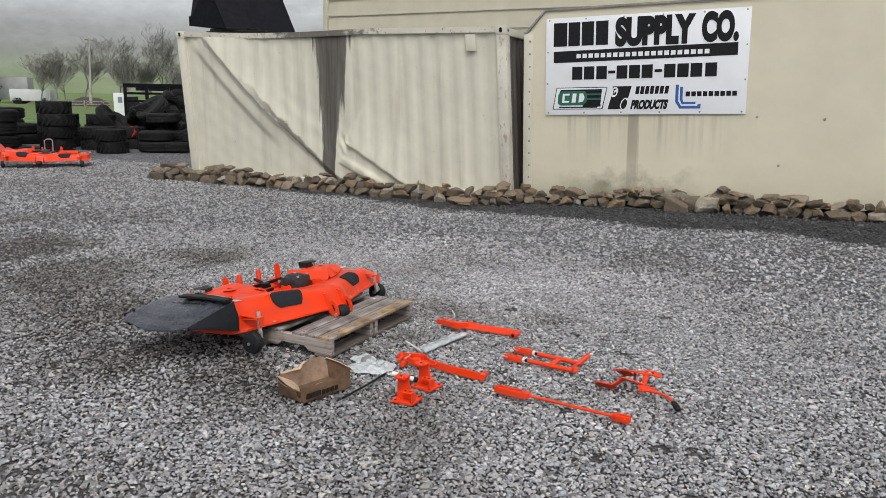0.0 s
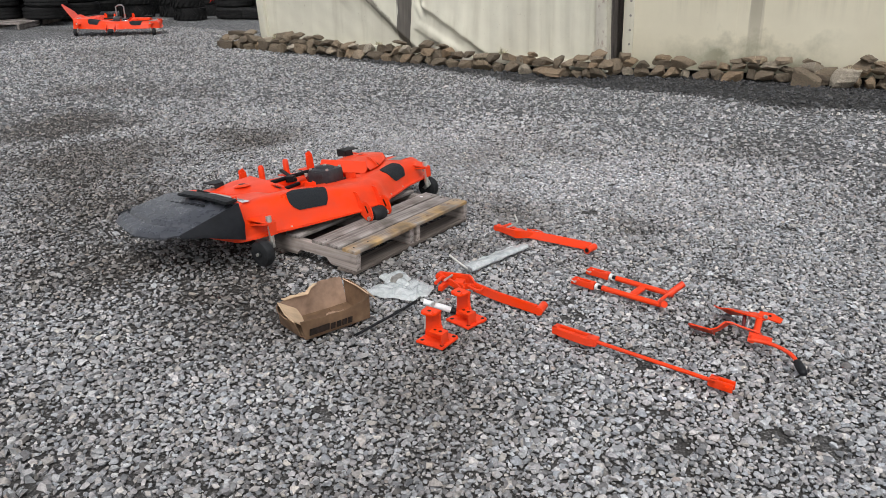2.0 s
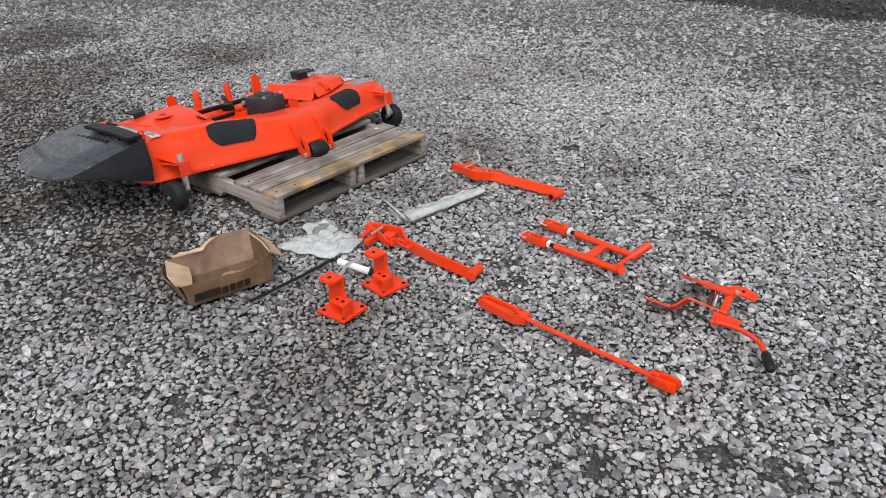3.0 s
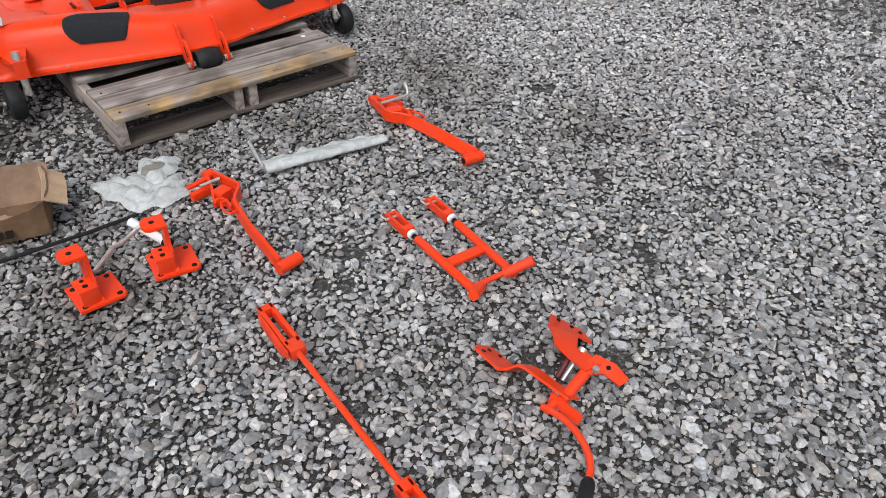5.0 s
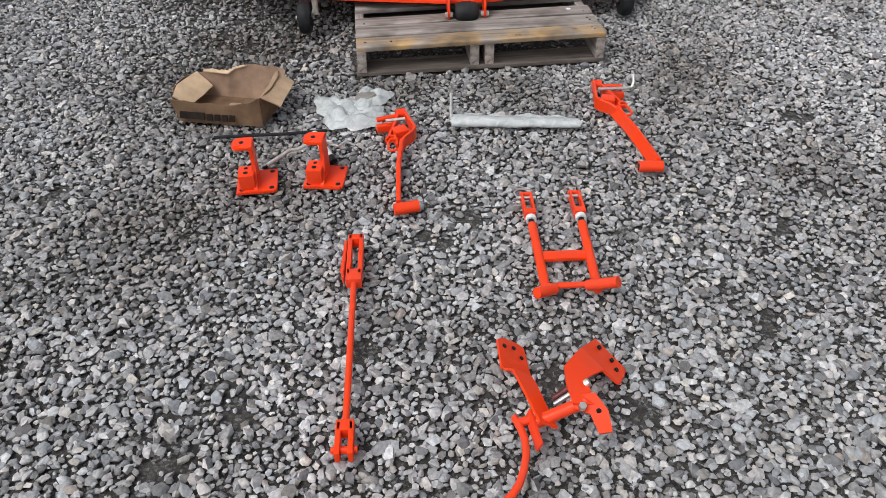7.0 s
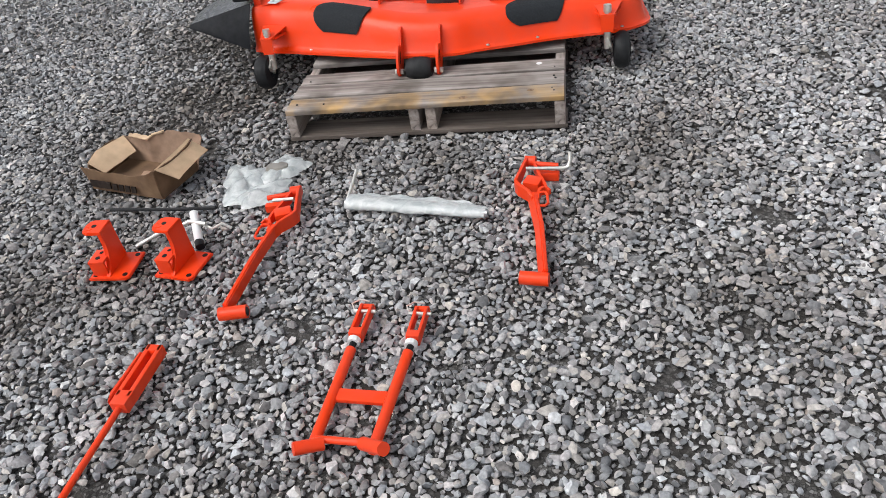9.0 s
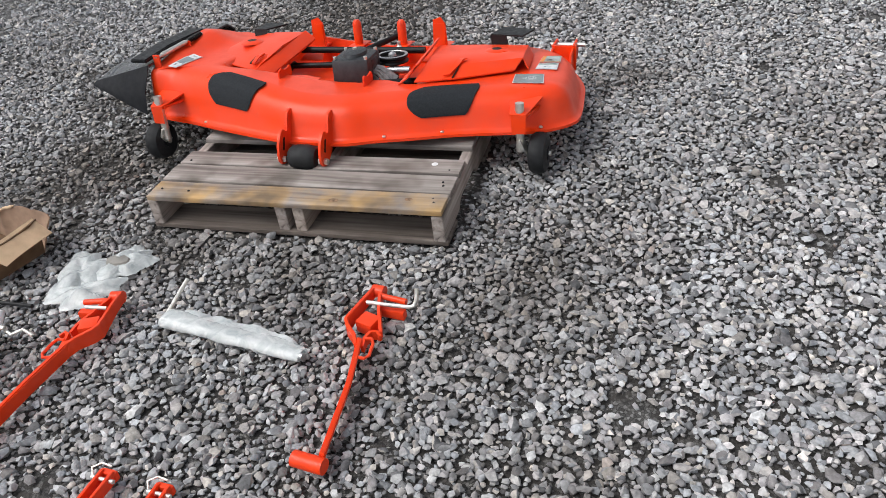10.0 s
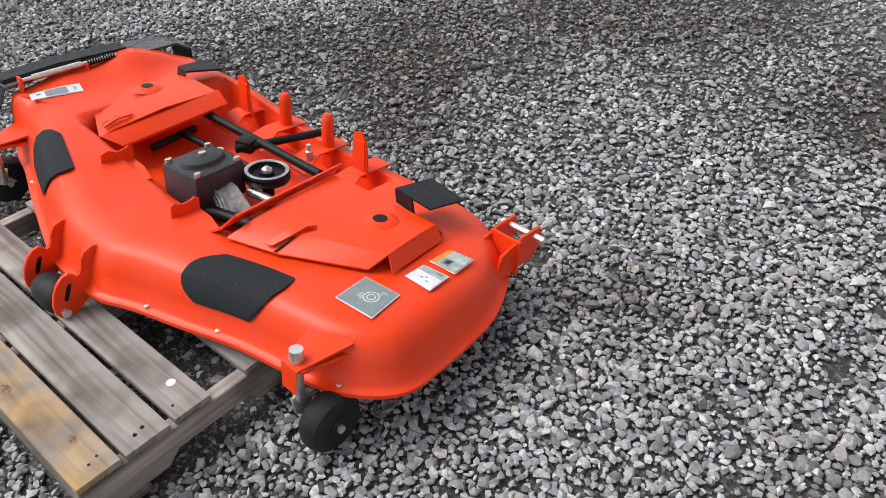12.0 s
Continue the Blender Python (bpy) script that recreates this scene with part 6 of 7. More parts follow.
    part("short_link", cyl(fresh(), (0.014, -0.050, 0.048), (0.020, -0.092, 0.044), 0.010, None, 12), ORANGE, c)
    lever = [(0.004, -0.090, 0.046), (0.030, -0.083, 0.047), (0.065, -0.079, 0.048), (0.105, -0.084, 0.048), (0.139, -0.096, 0.047), (0.166, -0.110, 0.044), (0.186, -0.128, 0.040), (0.202, -0.152, 0.036)]
    part("lever", tube(fresh(), lever, 0.0082, 12), ORANGE, c)
    part("knob", tube(fresh(), [(0.200, -0.148, 0.036), (0.204, -0.156, 0.036), (0.224, -0.188, 0.031), (0.236, -0.207, 0.028), (0.240, -0.213, 0.027)], [0.012, 0.0155, 0.0170, 0.0150, 0.009], 14), BLACK_PLASTIC, c, "black rubber knob")


make_linkage()


# rod wrapped in plastic film
def make_wrapped_rod():
    a, bb = Vector((-1.945, 3.835, 0.030)), Vector((-1.862, 4.290, 0.030))
    d = (bb - a)
    c = empty("wrapped_rod", Matrix.Translation(a) @ Matrix.Rotation(math.atan2(d.y, d.x), 4, "Z"), "steel lever wrapped in clear plastic film on the gravel", "wrapped part")
    ln = d.length
    part("lever", cyl(fresh(), (0.0, 0, 0.0), (ln, 0, 0.0), 0.010, None, 16), STEEL, c)
    part("hook", tube(fresh(), [(0.004, 0.0, 0.0), (0.0, 0.05, 0.016), (-0.002, 0.09, 0.030), (-0.004, 0.125, 0.042)], 0.006, 10), ZINC, c)
    b = fresh()
    rows = []
    rng = np.random.RandomState(7)
    n = 40
    for i in range(n + 1):
        t = i / n
        x = 0.005 + (ln - 0.012) * t
        r = 0.026 + 0.0015 * math.sin(t * 17) + rng.uniform(-0.0012, 0.0012) - 0.006 * t
        skirt = 0.012 + 0.003 * math.sin(t * 9 + 1) + rng.uniform(-0.0015, 0.0015)
        ring = []
        for k in range(14):
            an = 2 * math.pi * k / 14
            rr = r * (1 + 0.03 * rng.randn())
            y, z = rr * math.cos(an), rr * 0.62 * math.sin(an)
            if math.cos(an) > 0.6:
                y += skirt
            ring.append(b.verts.new((x, y, max(z, -0.020))))
        rows.append(ring)
    for r0, r1 in zip(rows, rows[1:]):
        for k in range(14):
            b.faces.new((r0[k], r0[(k + 1) % 14], r1[(k + 1) % 14], r1[k]))
    part("film_wrap", b, FILM, c, "crinkled clear plastic film", smooth=50)
    # the loose edge of the film lies flat on one side
    wide = lambda x: float(np.interp(x, (0.0, 0.05, 0.10, 0.20, 0.30, 0.40, 0.455), (0.034, 0.050, 0.055, 0.053, 0.056, 0.047, 0.016))) + rng.uniform(-0.0025, 0.0025)
    flap = [[(x, 0.012 + (wide(x) - 0.012) * f, 0.012 - 0.010 * f + 0.004 * math.sin(x * 60 + f * 4) * f) for f in np.linspace(0, 1, 6)] for x in np.linspace(0.002, 0.455, 44)]
    part("film_flap", skin(fresh(), flap, 0.0012), FILM, c, "flat loose edge of the film", smooth=50)


make_wrapped_rod()


# crumpled plastic bag
def make_bag():
    c = empty("plastic_bag", at(-2.075, 3.485), "crumpled clear plastic bag on the gravel", "plastic bag")

    def lobe(cx, cy, lx, ly, h, turn, seed, name):
        rng = np.random.RandomState(seed)
        n = 26
        b = fresh()
        g = []
        ph = rng.uniform(0, 6, 8)
        ca, sa = math.cos(radians(turn)), math.sin(radians(turn))
        for i in range(n):
            row = []
            for j in range(n):
                s, t = i / (n - 1) * 2 - 1, j / (n - 1) * 2 - 1
                r = max(abs(s), abs(t))
                k = r / math.hypot(s, t) if (s or t) else 1
                s2, t2 = s * k, t * k
                wob = 1 + 0.18 * math.sin(3 * math.atan2(t, s) + ph[0]) + 0.10 * math.sin(7 * math.atan2(t, s) + ph[1])
                x, y = s2 * lx * wob, t2 * ly * wob
                ridge = abs(math.sin(2.6 * s + 1.7 * t + ph[2])) * 0.45 + abs(math.sin(2.9 * t - 2.1 * s + ph[3])) * 0.35 + abs(math.sin(7.0 * s + 4.0 * t + ph[4])) * 0.12
                z = 0.016 + h * (1 - r ** 2.5) * (0.35 + ridge) + 0.004 * rng.rand()
                row.append(b.verts.new((cx + x * ca - y * sa, cy + x * sa + y * ca, z)))
            g.append(row)
        for i in range(n - 1):
            for j in range(n - 1):
                b.faces.new((g[i][j], g[i + 1][j], g[i + 1][j + 1], g[i][j + 1]))
        part(name, b, FILM, c, smooth=45)

    lobe(-0.035, -0.05, 0.120, 0.078, 0.026, 12, 2, "bag_fold")
    lobe(0.050, 0.030, 0.064, 0.110, 0.022, 25, 5, "bag_fold")
    lobe(-0.10, 0.075, 0.066, 0.095, 0.030, 60, 9, "bag_fold")
    part("enclosed_bolts", lathe(fresh(), [(0.0005, 0.0), (0.026, 0.004), (0.034, 0.018), (0.028, 0.034), (0.0005, 0.040)], 9, Matrix.Translation((-0.088, 0.060, 0.012)) @ Matrix.Diagonal((0.8, 1.35, 1, 1))), TRIM_GREY, c, "grey hardware showing through the film")


make_bag()

# black tie rod lying beside the box
c = empty("tie_strip", at(-1.955, 3.20), "thin black plastic strip on the gravel", "strip")
part("strip", tube(fresh(), [(-0.01, -0.19, 0.022), (0.0, -0.08, 0.026), (0.004, 0.05, 0.024), (0.012, 0.20, 0.03)], 0.006, 8), BLACK_PLASTIC, c)


# torn cardboard box
def make_box():
    c = empty("cardboard_box", at(-2.072, 3.012, 0.012, 74.5), "torn open brown cardboard box on the gravel", "cardboard box")
    # x along the long side, y into the box
    T = 0.0045
    rng = np.random.RandomState(3)

    def sheet(name, low, high, mat=CARD, label="", n=22, m=7, crumple=0.0035, bow=(0, 0, 0), torn=0.0):
        """A panel between its lower and its upper edge, buckled and torn along the upper one."""
        def along(edge, t):
            x = t * (len(edge) - 1)
            return Vector([float(np.interp(x, range(len(edge)), [p[k] for p in edge])) for k in range(3)])
        ph = rng.uniform(0, 6, 4)
        rag = rng.uniform(-torn, torn, n)
        rows = []
        for j in range(m):
            f = j / (m - 1)
            row = []
            for i in range(n):
                t = i / (n - 1)
                p = along(low, t).lerp(along(high, t), f)
                w = crumple * f * (math.sin(t * 9 + ph[0] + f * 2) + 0.6 * math.sin(t * 21 + ph[1] - f * 3))
                p += Vector((0.4 * w, w, 0.3 * w)) + Vector(bow) * math.sin(math.pi * f * 0.5) * math.sin(math.pi * t)
                if j == m - 1:
                    p.z += rag[i]
                row.append(p)
            rows.append(row)
        return part(name, skin(fresh(), rows, T), mat, c, label, smooth=50)

    sheet("bottom", [(-0.150, 0.0, 0.008), (0.166, 0.0, 0.008)], [(-0.156, 0.195, 0.008), (0.172, 0.185, 0.008)], crumple=0.001)
    sheet("front_side", [(-0.150, 0.0, 0.004), (0.166, 0.0, 0.004)], [(-0.168, 0.006, 0.090), (-0.112, 0.006, 0.088), (-0.050, 0.014, 0.078), (0.010, 0.018, 0.074), (0.070, 0.014, 0.080), (0.125, 0.006, 0.096), (0.166, 0.0, 0.114)], n=40, torn=0.0015, bow=(0, -0.010, 0))
    sheet("back_side", [(-0.156, 0.195, 0.004), (0.172, 0.185, 0.004)], [(-0.152, 0.215, 0.092), (-0.110, 0.205, 0.100), (-0.060, 0.190, 0.105), (-0.020, 0.184, 0.105), (0.004, 0.200, 0.118), (0.050, 0.214, 0.129), (0.110, 0.228, 0.124), (0.150, 0.238, 0.116), (0.182, 0.242, 0.106)], CARD_INNER, "tan back side with a torn wavy rim", n=44, torn=0.003, bow=(0, 0.012, 0))
    # the torn lip of the back side is rolled over and pale
    sheet("torn_lip", [(-0.125, 0.207, 0.099), (-0.070, 0.195, 0.105), (-0.020, 0.186, 0.106), (0.004, 0.202, 0.120), (0.040, 0.214, 0.128)], [(-0.130, 0.226, 0.102), (-0.074, 0.214, 0.107), (-0.024, 0.204, 0.108), (-0.004, 0.214, 0.120), (0.036, 0.226, 0.126)], CARD_LIGHT, "pale torn lip", n=26, m=3, crumple=0.002, torn=0.003)
    sheet("end_side", [(0.166, 0.0, 0.004), (0.172, 0.185, 0.004)], [(0.168, 0.004, 0.112), (0.176, 0.080, 0.114), (0.176, 0.150, 0.118), (0.172, 0.205, 0.120)], CARD, n=18, bow=(0.010, 0, 0))
    sheet("end_side", [(-0.152, 0.030, 0.004), (-0.156, 0.195, 0.004)], [(-0.176, 0.034, 0.074), (-0.186, 0.090, 0.088), (-0.180, 0.160, 0.094), (-0.154, 0.214, 0.092)], CARD, n=18, bow=(-0.010, 0, 0))
    # flaps, paler on the side that was inside
    sheet("end_flap", [(0.168, 0.010, 0.114), (0.172, 0.100, 0.119), (0.164, 0.200, 0.122)], [(0.226, 0.040, 0.064), (0.230, 0.120, 0.070), (0.224, 0.212, 0.076)], CARD_LIGHT, "pale end flap folded outwards", n=14, m=6, crumple=0.0015, bow=(0, 0, 0.006))
    sheet("end_flap", [(-0.178, 0.040, 0.080), (-0.186, 0.100, 0.094), (-0.156, 0.212, 0.096)], [(-0.122, 0.050, 0.040), (-0.098, 0.115, 0.042), (-0.086, 0.178, 0.056)], CARD_LIGHT, "pale end flap folded inwards", n=14, m=6, crumple=0.0015, bow=(0, 0, 0.008))
    sheet("torn_scrap", [(0.000, 0.060, 0.014), (0.085, 0.050, 0.014)], [(0.012, 0.105, 0.034), (0.092, 0.090, 0.030)], CARD_INNER, n=8, m=4)
    sheet("torn_scrap", [(0.060, 0.100, 0.014), (0.120, 0.110, 0.016)], [(0.050, 0.140, 0.030), (0.128, 0.150, 0.026)], CARD, n=8, m=4)
    # a dark printed block and four bars of print on the front
    for x0, x1, z0, z1 in ((-0.138, -0.045, 0.024, 0.050), (-0.036, -0.016, 0.022, 0.046), (-0.008, 0.012, 0.022, 0.046), (0.020, 0.040, 0.022, 0.046), (0.048, 0.068, 0.022, 0.046)):
        part("print_bar", slab(fresh(), [(x0, -0.0125, z0), (x1, -0.0125, z0), (x1 + 0.004, -0.0105, z1), (x0 + 0.004, -0.0105, z1)], 0.004), PRINT, c, smooth=None)


CARD_INNER = plain("tan_inner_cardboard", (0.30, 0.195, 0.135), 0.85, scale=16, vary=0.3)
PRINT = plain("brown_print", (0.022, 0.014, 0.011), 0.8, scale=30, vary=0.5)
make_box()


# ---- dry stone edging along the foot of the wall ----
def stone_mesh(seed):
    """A rough slab with broken corners."""
    rng = np.random.RandomState(seed)
    b = fresh()
    bmesh.ops.create_cube(b, size=2.0)
    bmesh.ops.subdivide_edges(b, edges=b.edges[:], cuts=3, use_grid_fill=True)
    cut = [(Vector(rng.randn(3)).normalized(), rng.uniform(0.60, 1.0)) for _ in range(10)]
    ph = rng.uniform(0, 10, 3)
    for v in b.verts:
        p = v.co.copy()
        p *= 0.96 + 0.04 / max(p.length, 0.5)
        for n, d in cut:
            k = p.dot(n)
            if k > d:
                p -= n * (k - d)
        v.co = p * (1 + 0.09 * noise.noise(p * 1.7 + Vector(ph)))
    return finish(b, "fieldstone", FIELDSTONE)


def make_edging():
    c = empty("stone_edging", Matrix(), "dry-laid brown fieldstone edging along the wall", "stone edging", kind="structure")
    kinds = [stone_mesh(k + 20) for k in range(14)]
    rng = random.Random(5)

    def wall_y(x):
        return 10.05 + (x + 10.0) * 0.0583 if x < -4.0 else 10.80 + (x + 3.99) * 0.028

    below = []
    for course in range(4):
        x = -10.75 + 0.1 * course
        laid = []
        while x < 3.2:
            right = x > -4.3
            if course >= 2 and rng.random() < (0.35 if right else 0.5) + (0.5 if course == 3 else 0.0):
                x += rng.uniform(0.2, 0.4)
                continue
            w = rng.uniform(0.060, 0.120) * (1.0 if rng.random() < 0.85 else 1.4)
            if course >= 2 and not any(abs(x + w - c0) < 0.6 * w0 for c0, w0 in below):
                x += 0.08
                continue
            laid.append((x + w, w))
            h = rng.uniform(*((0.056, 0.084), (0.042, 0.070), (0.030, 0.056), (0.028, 0.045))[course])
            d = rng.uniform(0.09, 0.14)
            y = wall_y(x) - 0.21 + 0.04 * course - rng.uniform(0, 0.06)
            z = float(ground_height(x, y)) + (0.055, 0.158, 0.235, 0.300)[course] + rng.uniform(-0.018, 0.018)
            ob = new("stone", rng.choice(kinds))
            ob.parent = c
            ob.matrix_basis = Matrix.Translation((x + w, y, z)) @ Euler((rng.uniform(-0.28, 0.28), rng.uniform(-0.20, 0.20), rng.uniform(-0.4, 0.4))).to_matrix().to_4x4() @ Matrix.Diagonal((w, d, h, 1))
            x += w * rng.uniform(1.85, 2.05)
        below = laid
    # a few blocks that stand out
    for x, z, w, h in ((-10.55, 0.03, 0.20, 0.08), (-1.60, 0.16, 0.17, 0.12), (-1.20, 0.17, 0.20, 0.125), (0.35, 0.19, 0.20, 0.09), (-3.95, 0.08, 0.09, 0.12), (-4.6, 0.05, 0.26, 0.04)):
        ob = new("stone", kinds[int(abs(x) * 7) % 14])
        ob.parent = c
        ob.matrix_basis = Matrix.Translation((x, wall_y(x) - 0.27, z)) @ Matrix.Rotation(x, 4, "Z") @ Matrix.Diagonal((w, 0.17, h, 1))


make_edging()


# dry weeds that grow out of the edging
STRAW = plain("dry_straw", (0.50, 0.46, 0.32), 0.85, scale=20, vary=0.3)


def make_weed(x, y, z, h, seed):
    rng = random.Random(seed)
    b = fresh()
    for _ in range(34):
        a, lean, ln = rng.uniform(0, 6.28), rng.uniform(0.1, 0.9), h * rng.uniform(0.5, 1.0)
        d = Vector((math.cos(a) * lean, math.sin(a) * lean, 1.0)).normalized()
        side = Vector((-math.sin(a), math.cos(a), 0.0)) * 0.005
        p = Vector((rng.uniform(-0.05, 0.05), rng.uniform(-0.03, 0.03), 0.0))
        mid, tip = p + d * ln * 0.6, p + d * ln + Vector((math.cos(a), math.sin(a), -0.5)) * ln * 0.25 * lean
        lo, hi = [b.verts.new(p - side), b.verts.new(p + side)], [b.verts.new(mid - side * 0.8), b.verts.new(mid + side * 0.8)]
        b.faces.new((lo[0], lo[1], hi[1], hi[0]))
        b.faces.new((hi[0], hi[1], b.verts.new(tip)))
    ob = part("dry_weed", b, STRAW, None, "", Matrix.Translation((x, y, z)), None)
    tagged(ob, "tuft of dry straw-coloured weed among the edging stones", "weed", "dry weeds")


for k, (x, y, z, h) in enumerate(((-9.50, 9.84, 0.17, 0.14), (-7.45, 10.00, 0.20, 0.09), (-5.65, 10.00, 0.05, 0.12), (-5.40, 10.12, 0.20, 0.13), (-2.20, 10.62, 0.24, 0.16), (-1.17, 10.64, 0.22, 0.14))):
    make_weed(x, y, z, h, k)

# ---- second mower deck and the heaps of tyres ----
far_turn = math.atan2(1.0, 1.18)
make_deck(Matrix.Translation((-13.95, 9.98, 0.257)) @ Matrix.Rotation(far_turn, 4, "Z"), "orange mower deck with raised guard on the gravel before the tyres", False)


def tyre_mesh(r, w, lugs):
    b = fresh()
    prof = [(r * 0.56, -w * 0.34), (r * 0.62, -w * 0.44), (r * 0.80, -w * 0.5), (r * 0.93, -w * 0.45), (r * 0.96, -w * 0.36), (r * 0.97, 0), (r * 0.96, w * 0.36), (r * 0.93, w * 0.45), (r * 0.80, w * 0.5), (r * 0.62, w * 0.44), (r * 0.56, w * 0.34), (r * 0.60, w * 0.2), (r * 0.80, w * 0.3), (r * 0.86, 0), (r * 0.80, -w * 0.3), (r * 0.60, -w * 0.2)]
    lathe(b, prof, 28, None, True)
    for k in range(lugs):
        for s in (-1, 1):
            a = 2 * math.pi * (k + (0.5 if s > 0 else 0)) / lugs
            m = Matrix.Rotation(a, 4, "Z") @ Matrix.Translation((r * 0.965, 0, s * w * 0.25)) @ Matrix.Rotation(radians(38 * s), 4, "X")
            box(b, (-0.005, -r * 0.045, -w * 0.27), (r * 0.055, r * 0.045, w * 0.27), m)
    if not lugs:
        for z in (-0.25, 0.0, 0.25):
            lathe(b, [(r * 0.968, z * w - w * 0.09), (r * 0.998, z * w - w * 0.08), (r * 0.998, z * w + w * 0.08), (r * 0.968, z * w + w * 0.09)], 28)
    return finish(b, "tyre", TYRE, 40)


LUG, SMALL_LUG, ROAD, WIDE = tyre_mesh(0.40, 0.305, 18), tyre_mesh(0.37, 0.29, 20), tyre_mesh(0.44, 0.26, 0), tyre_mesh(0.52, 0.30, 0)
TYRE_W = {LUG.name: 0.305, SMALL_LUG.name: 0.29, ROAD.name: 0.26, WIDE.name: 0.30}
trng = random.Random(8)


def tyre(me, m, label, group):
    ob = new("tyre", me)
    ob.matrix_basis = m
    return tagged(ob, label, "tyre", group)


def stack(me, x, y, n, label, group, z=0.0):
    for k in range(n):
        w = TYRE_W[me.name]
        tyre(me, Matrix.Translation((x + trng.uniform(-0.04, 0.04), y + trng.uniform(-0.04, 0.04), z + w * (k + 0.5))) @ Matrix.Rotation(trng.uniform(0, 6), 4, "Z"), label, group)


LUGGED, SMOOTH = "worn black lugged tyre lying in a stack", "worn black smooth tyre lying in a stack"
stack(LUG, -17.35, 12.75, 4, LUGGED, "tall stack of lugged tyres")
stack(SMALL_LUG, -16.75, 13.45, 2, LUGGED, "low stacks of lugged tyres")
stack(SMALL_LUG, -15.62, 12.98, 2, LUGGED, "low stacks of lugged tyres")
stack(SMALL_LUG, -17.0, 13.9, 2, LUGGED, "low stacks of lugged tyres")
stack(SMALL_LUG, -16.4, 14.3, 2, LUGGED, "low stacks of lugged tyres")
stack(SMALL_LUG, -18.3, 13.7, 3, LUGGED, "low stacks of lugged tyres")
stack(SMALL_LUG, -17.7, 14.35, 3, LUGGED, "low stacks of lugged tyres")
for x, y, n, me in ((-17.9, 9.75, 4, ROAD), (-17.15, 10.35, 3, ROAD), (-18.3, 10.6, 4, WIDE), (-17.6, 11.35, 3, WIDE), (-18.9, 9.2, 5, WIDE), (-18.9, 11.6, 4, WIDE), (-19.6, 10.3, 5, WIDE), (-18.3, 12.6, 2, ROAD), (-19.9, 11.8, 4, WIDE), (-19.4, 12.7, 3, WIDE), (-19.4, 8.2, 4, WIDE), (-18.4, 8.6, 3, ROAD)):
    stack(me, x, y, n, SMOOTH, "stacks of smooth tyres", 0.12)
# the loose heap by the container
for k in range(64):
    x, y = trng.uniform(-18.2, -14.2), trng.uniform(14.5, 17.0)
    h = 0.90 * max(0.0, 1 - abs(x + 16.3) / 2.8) * trng.uniform(0.1, 1.0)
    me = trng.choice((LUG, SMALL_LUG, ROAD, ROAD))
    tilt = trng.uniform(-1.3, 1.3)
    z = 0.16 + h + 0.20 * abs(math.sin(tilt))
    tyre(me, Matrix.Translation((x, y, z)) @ Euler((tilt, trng.uniform(-0.5, 0.5), trng.uniform(0, 6))).to_matrix().to_4x4(), "worn black tyre thrown on a loose heap", "loose heap of tyres")
c = empty("oil_drum", Matrix.Translation((-16.2, 14.25, 0.40)) @ Matrix.Rotation(radians(75), 4, "X") @ Matrix.Scale(0.75, 4), "small red drum lying among the tyres", "drum")
RED = paint("red_paint", (0.60, 0.03, 0.02), 0.5, 0.1, 0.3)
part("barrel", lathe(fresh(), [(0.0005, -0.25), (0.19, -0.25), (0.20, -0.22), (0.19, -0.08), (0.20, -0.07), (0.19, -0.06), (0.19, 0.06), (0.20, 0.07), (0.19, 0.08), (0.20, 0.22), (0.19, 0.25), (0.0005, 0.25)], 24), RED, c)
part("lid_ring", lathe(fresh(), [(0.20, 0.245), (0.205, 0.25), (0.20, 0.262), (0.19, 0.255)], 24, None, True), RED, c)

# flat tyres at the foot of the heap and one that leans on the stack
for x, y, z, me in ((-15.15, 13.95, 0.13, ROAD), (-14.75, 14.25, 0.13, ROAD), (-15.25, 14.05, 0.39, ROAD), (-15.75, 14.55, 0.15, SMALL_LUG)):
    tyre(me, Matrix.Translation((x, y, z)) @ Matrix.Rotation(x * 3, 4, "Z"), "worn black tyre lying flat at the foot of the heap", "flat tyres at the foot of the heap")
tyre(ROAD, Matrix.Translation((-17.5, 14.5, 0.72)) @ Euler((1.0, 0.25, 2.0)).to_matrix().to_4x4(), "smooth black tyre leaning on the low stacks", "loose heap of tyres")

# low pallets below the smooth tyres
for k in range(3):
    c = empty("pallet", Matrix.Translation((-17.15 - k * 0.75, 9.35 + k * 0.95, 0.0)) @ Matrix.Rotation(radians(41), 4, "Z"), "weathered wooden pallet under a stack of tyres", "pallet", "pallets under the tyres")
    for y in (-0.5, -0.3, -0.1, 0.1, 0.3, 0.5):
        part("top_board", box(fresh(), (-0.6, y - 0.06, 0.10), (0.6, y + 0.06, 0.118)), WOOD, c)
    for x in (-0.55, 0.0, 0.55):
        part("stringer", box(fresh(), (x - 0.02, -0.56, 0.0), (x + 0.02, 0.56, 0.10)), WOOD, c)


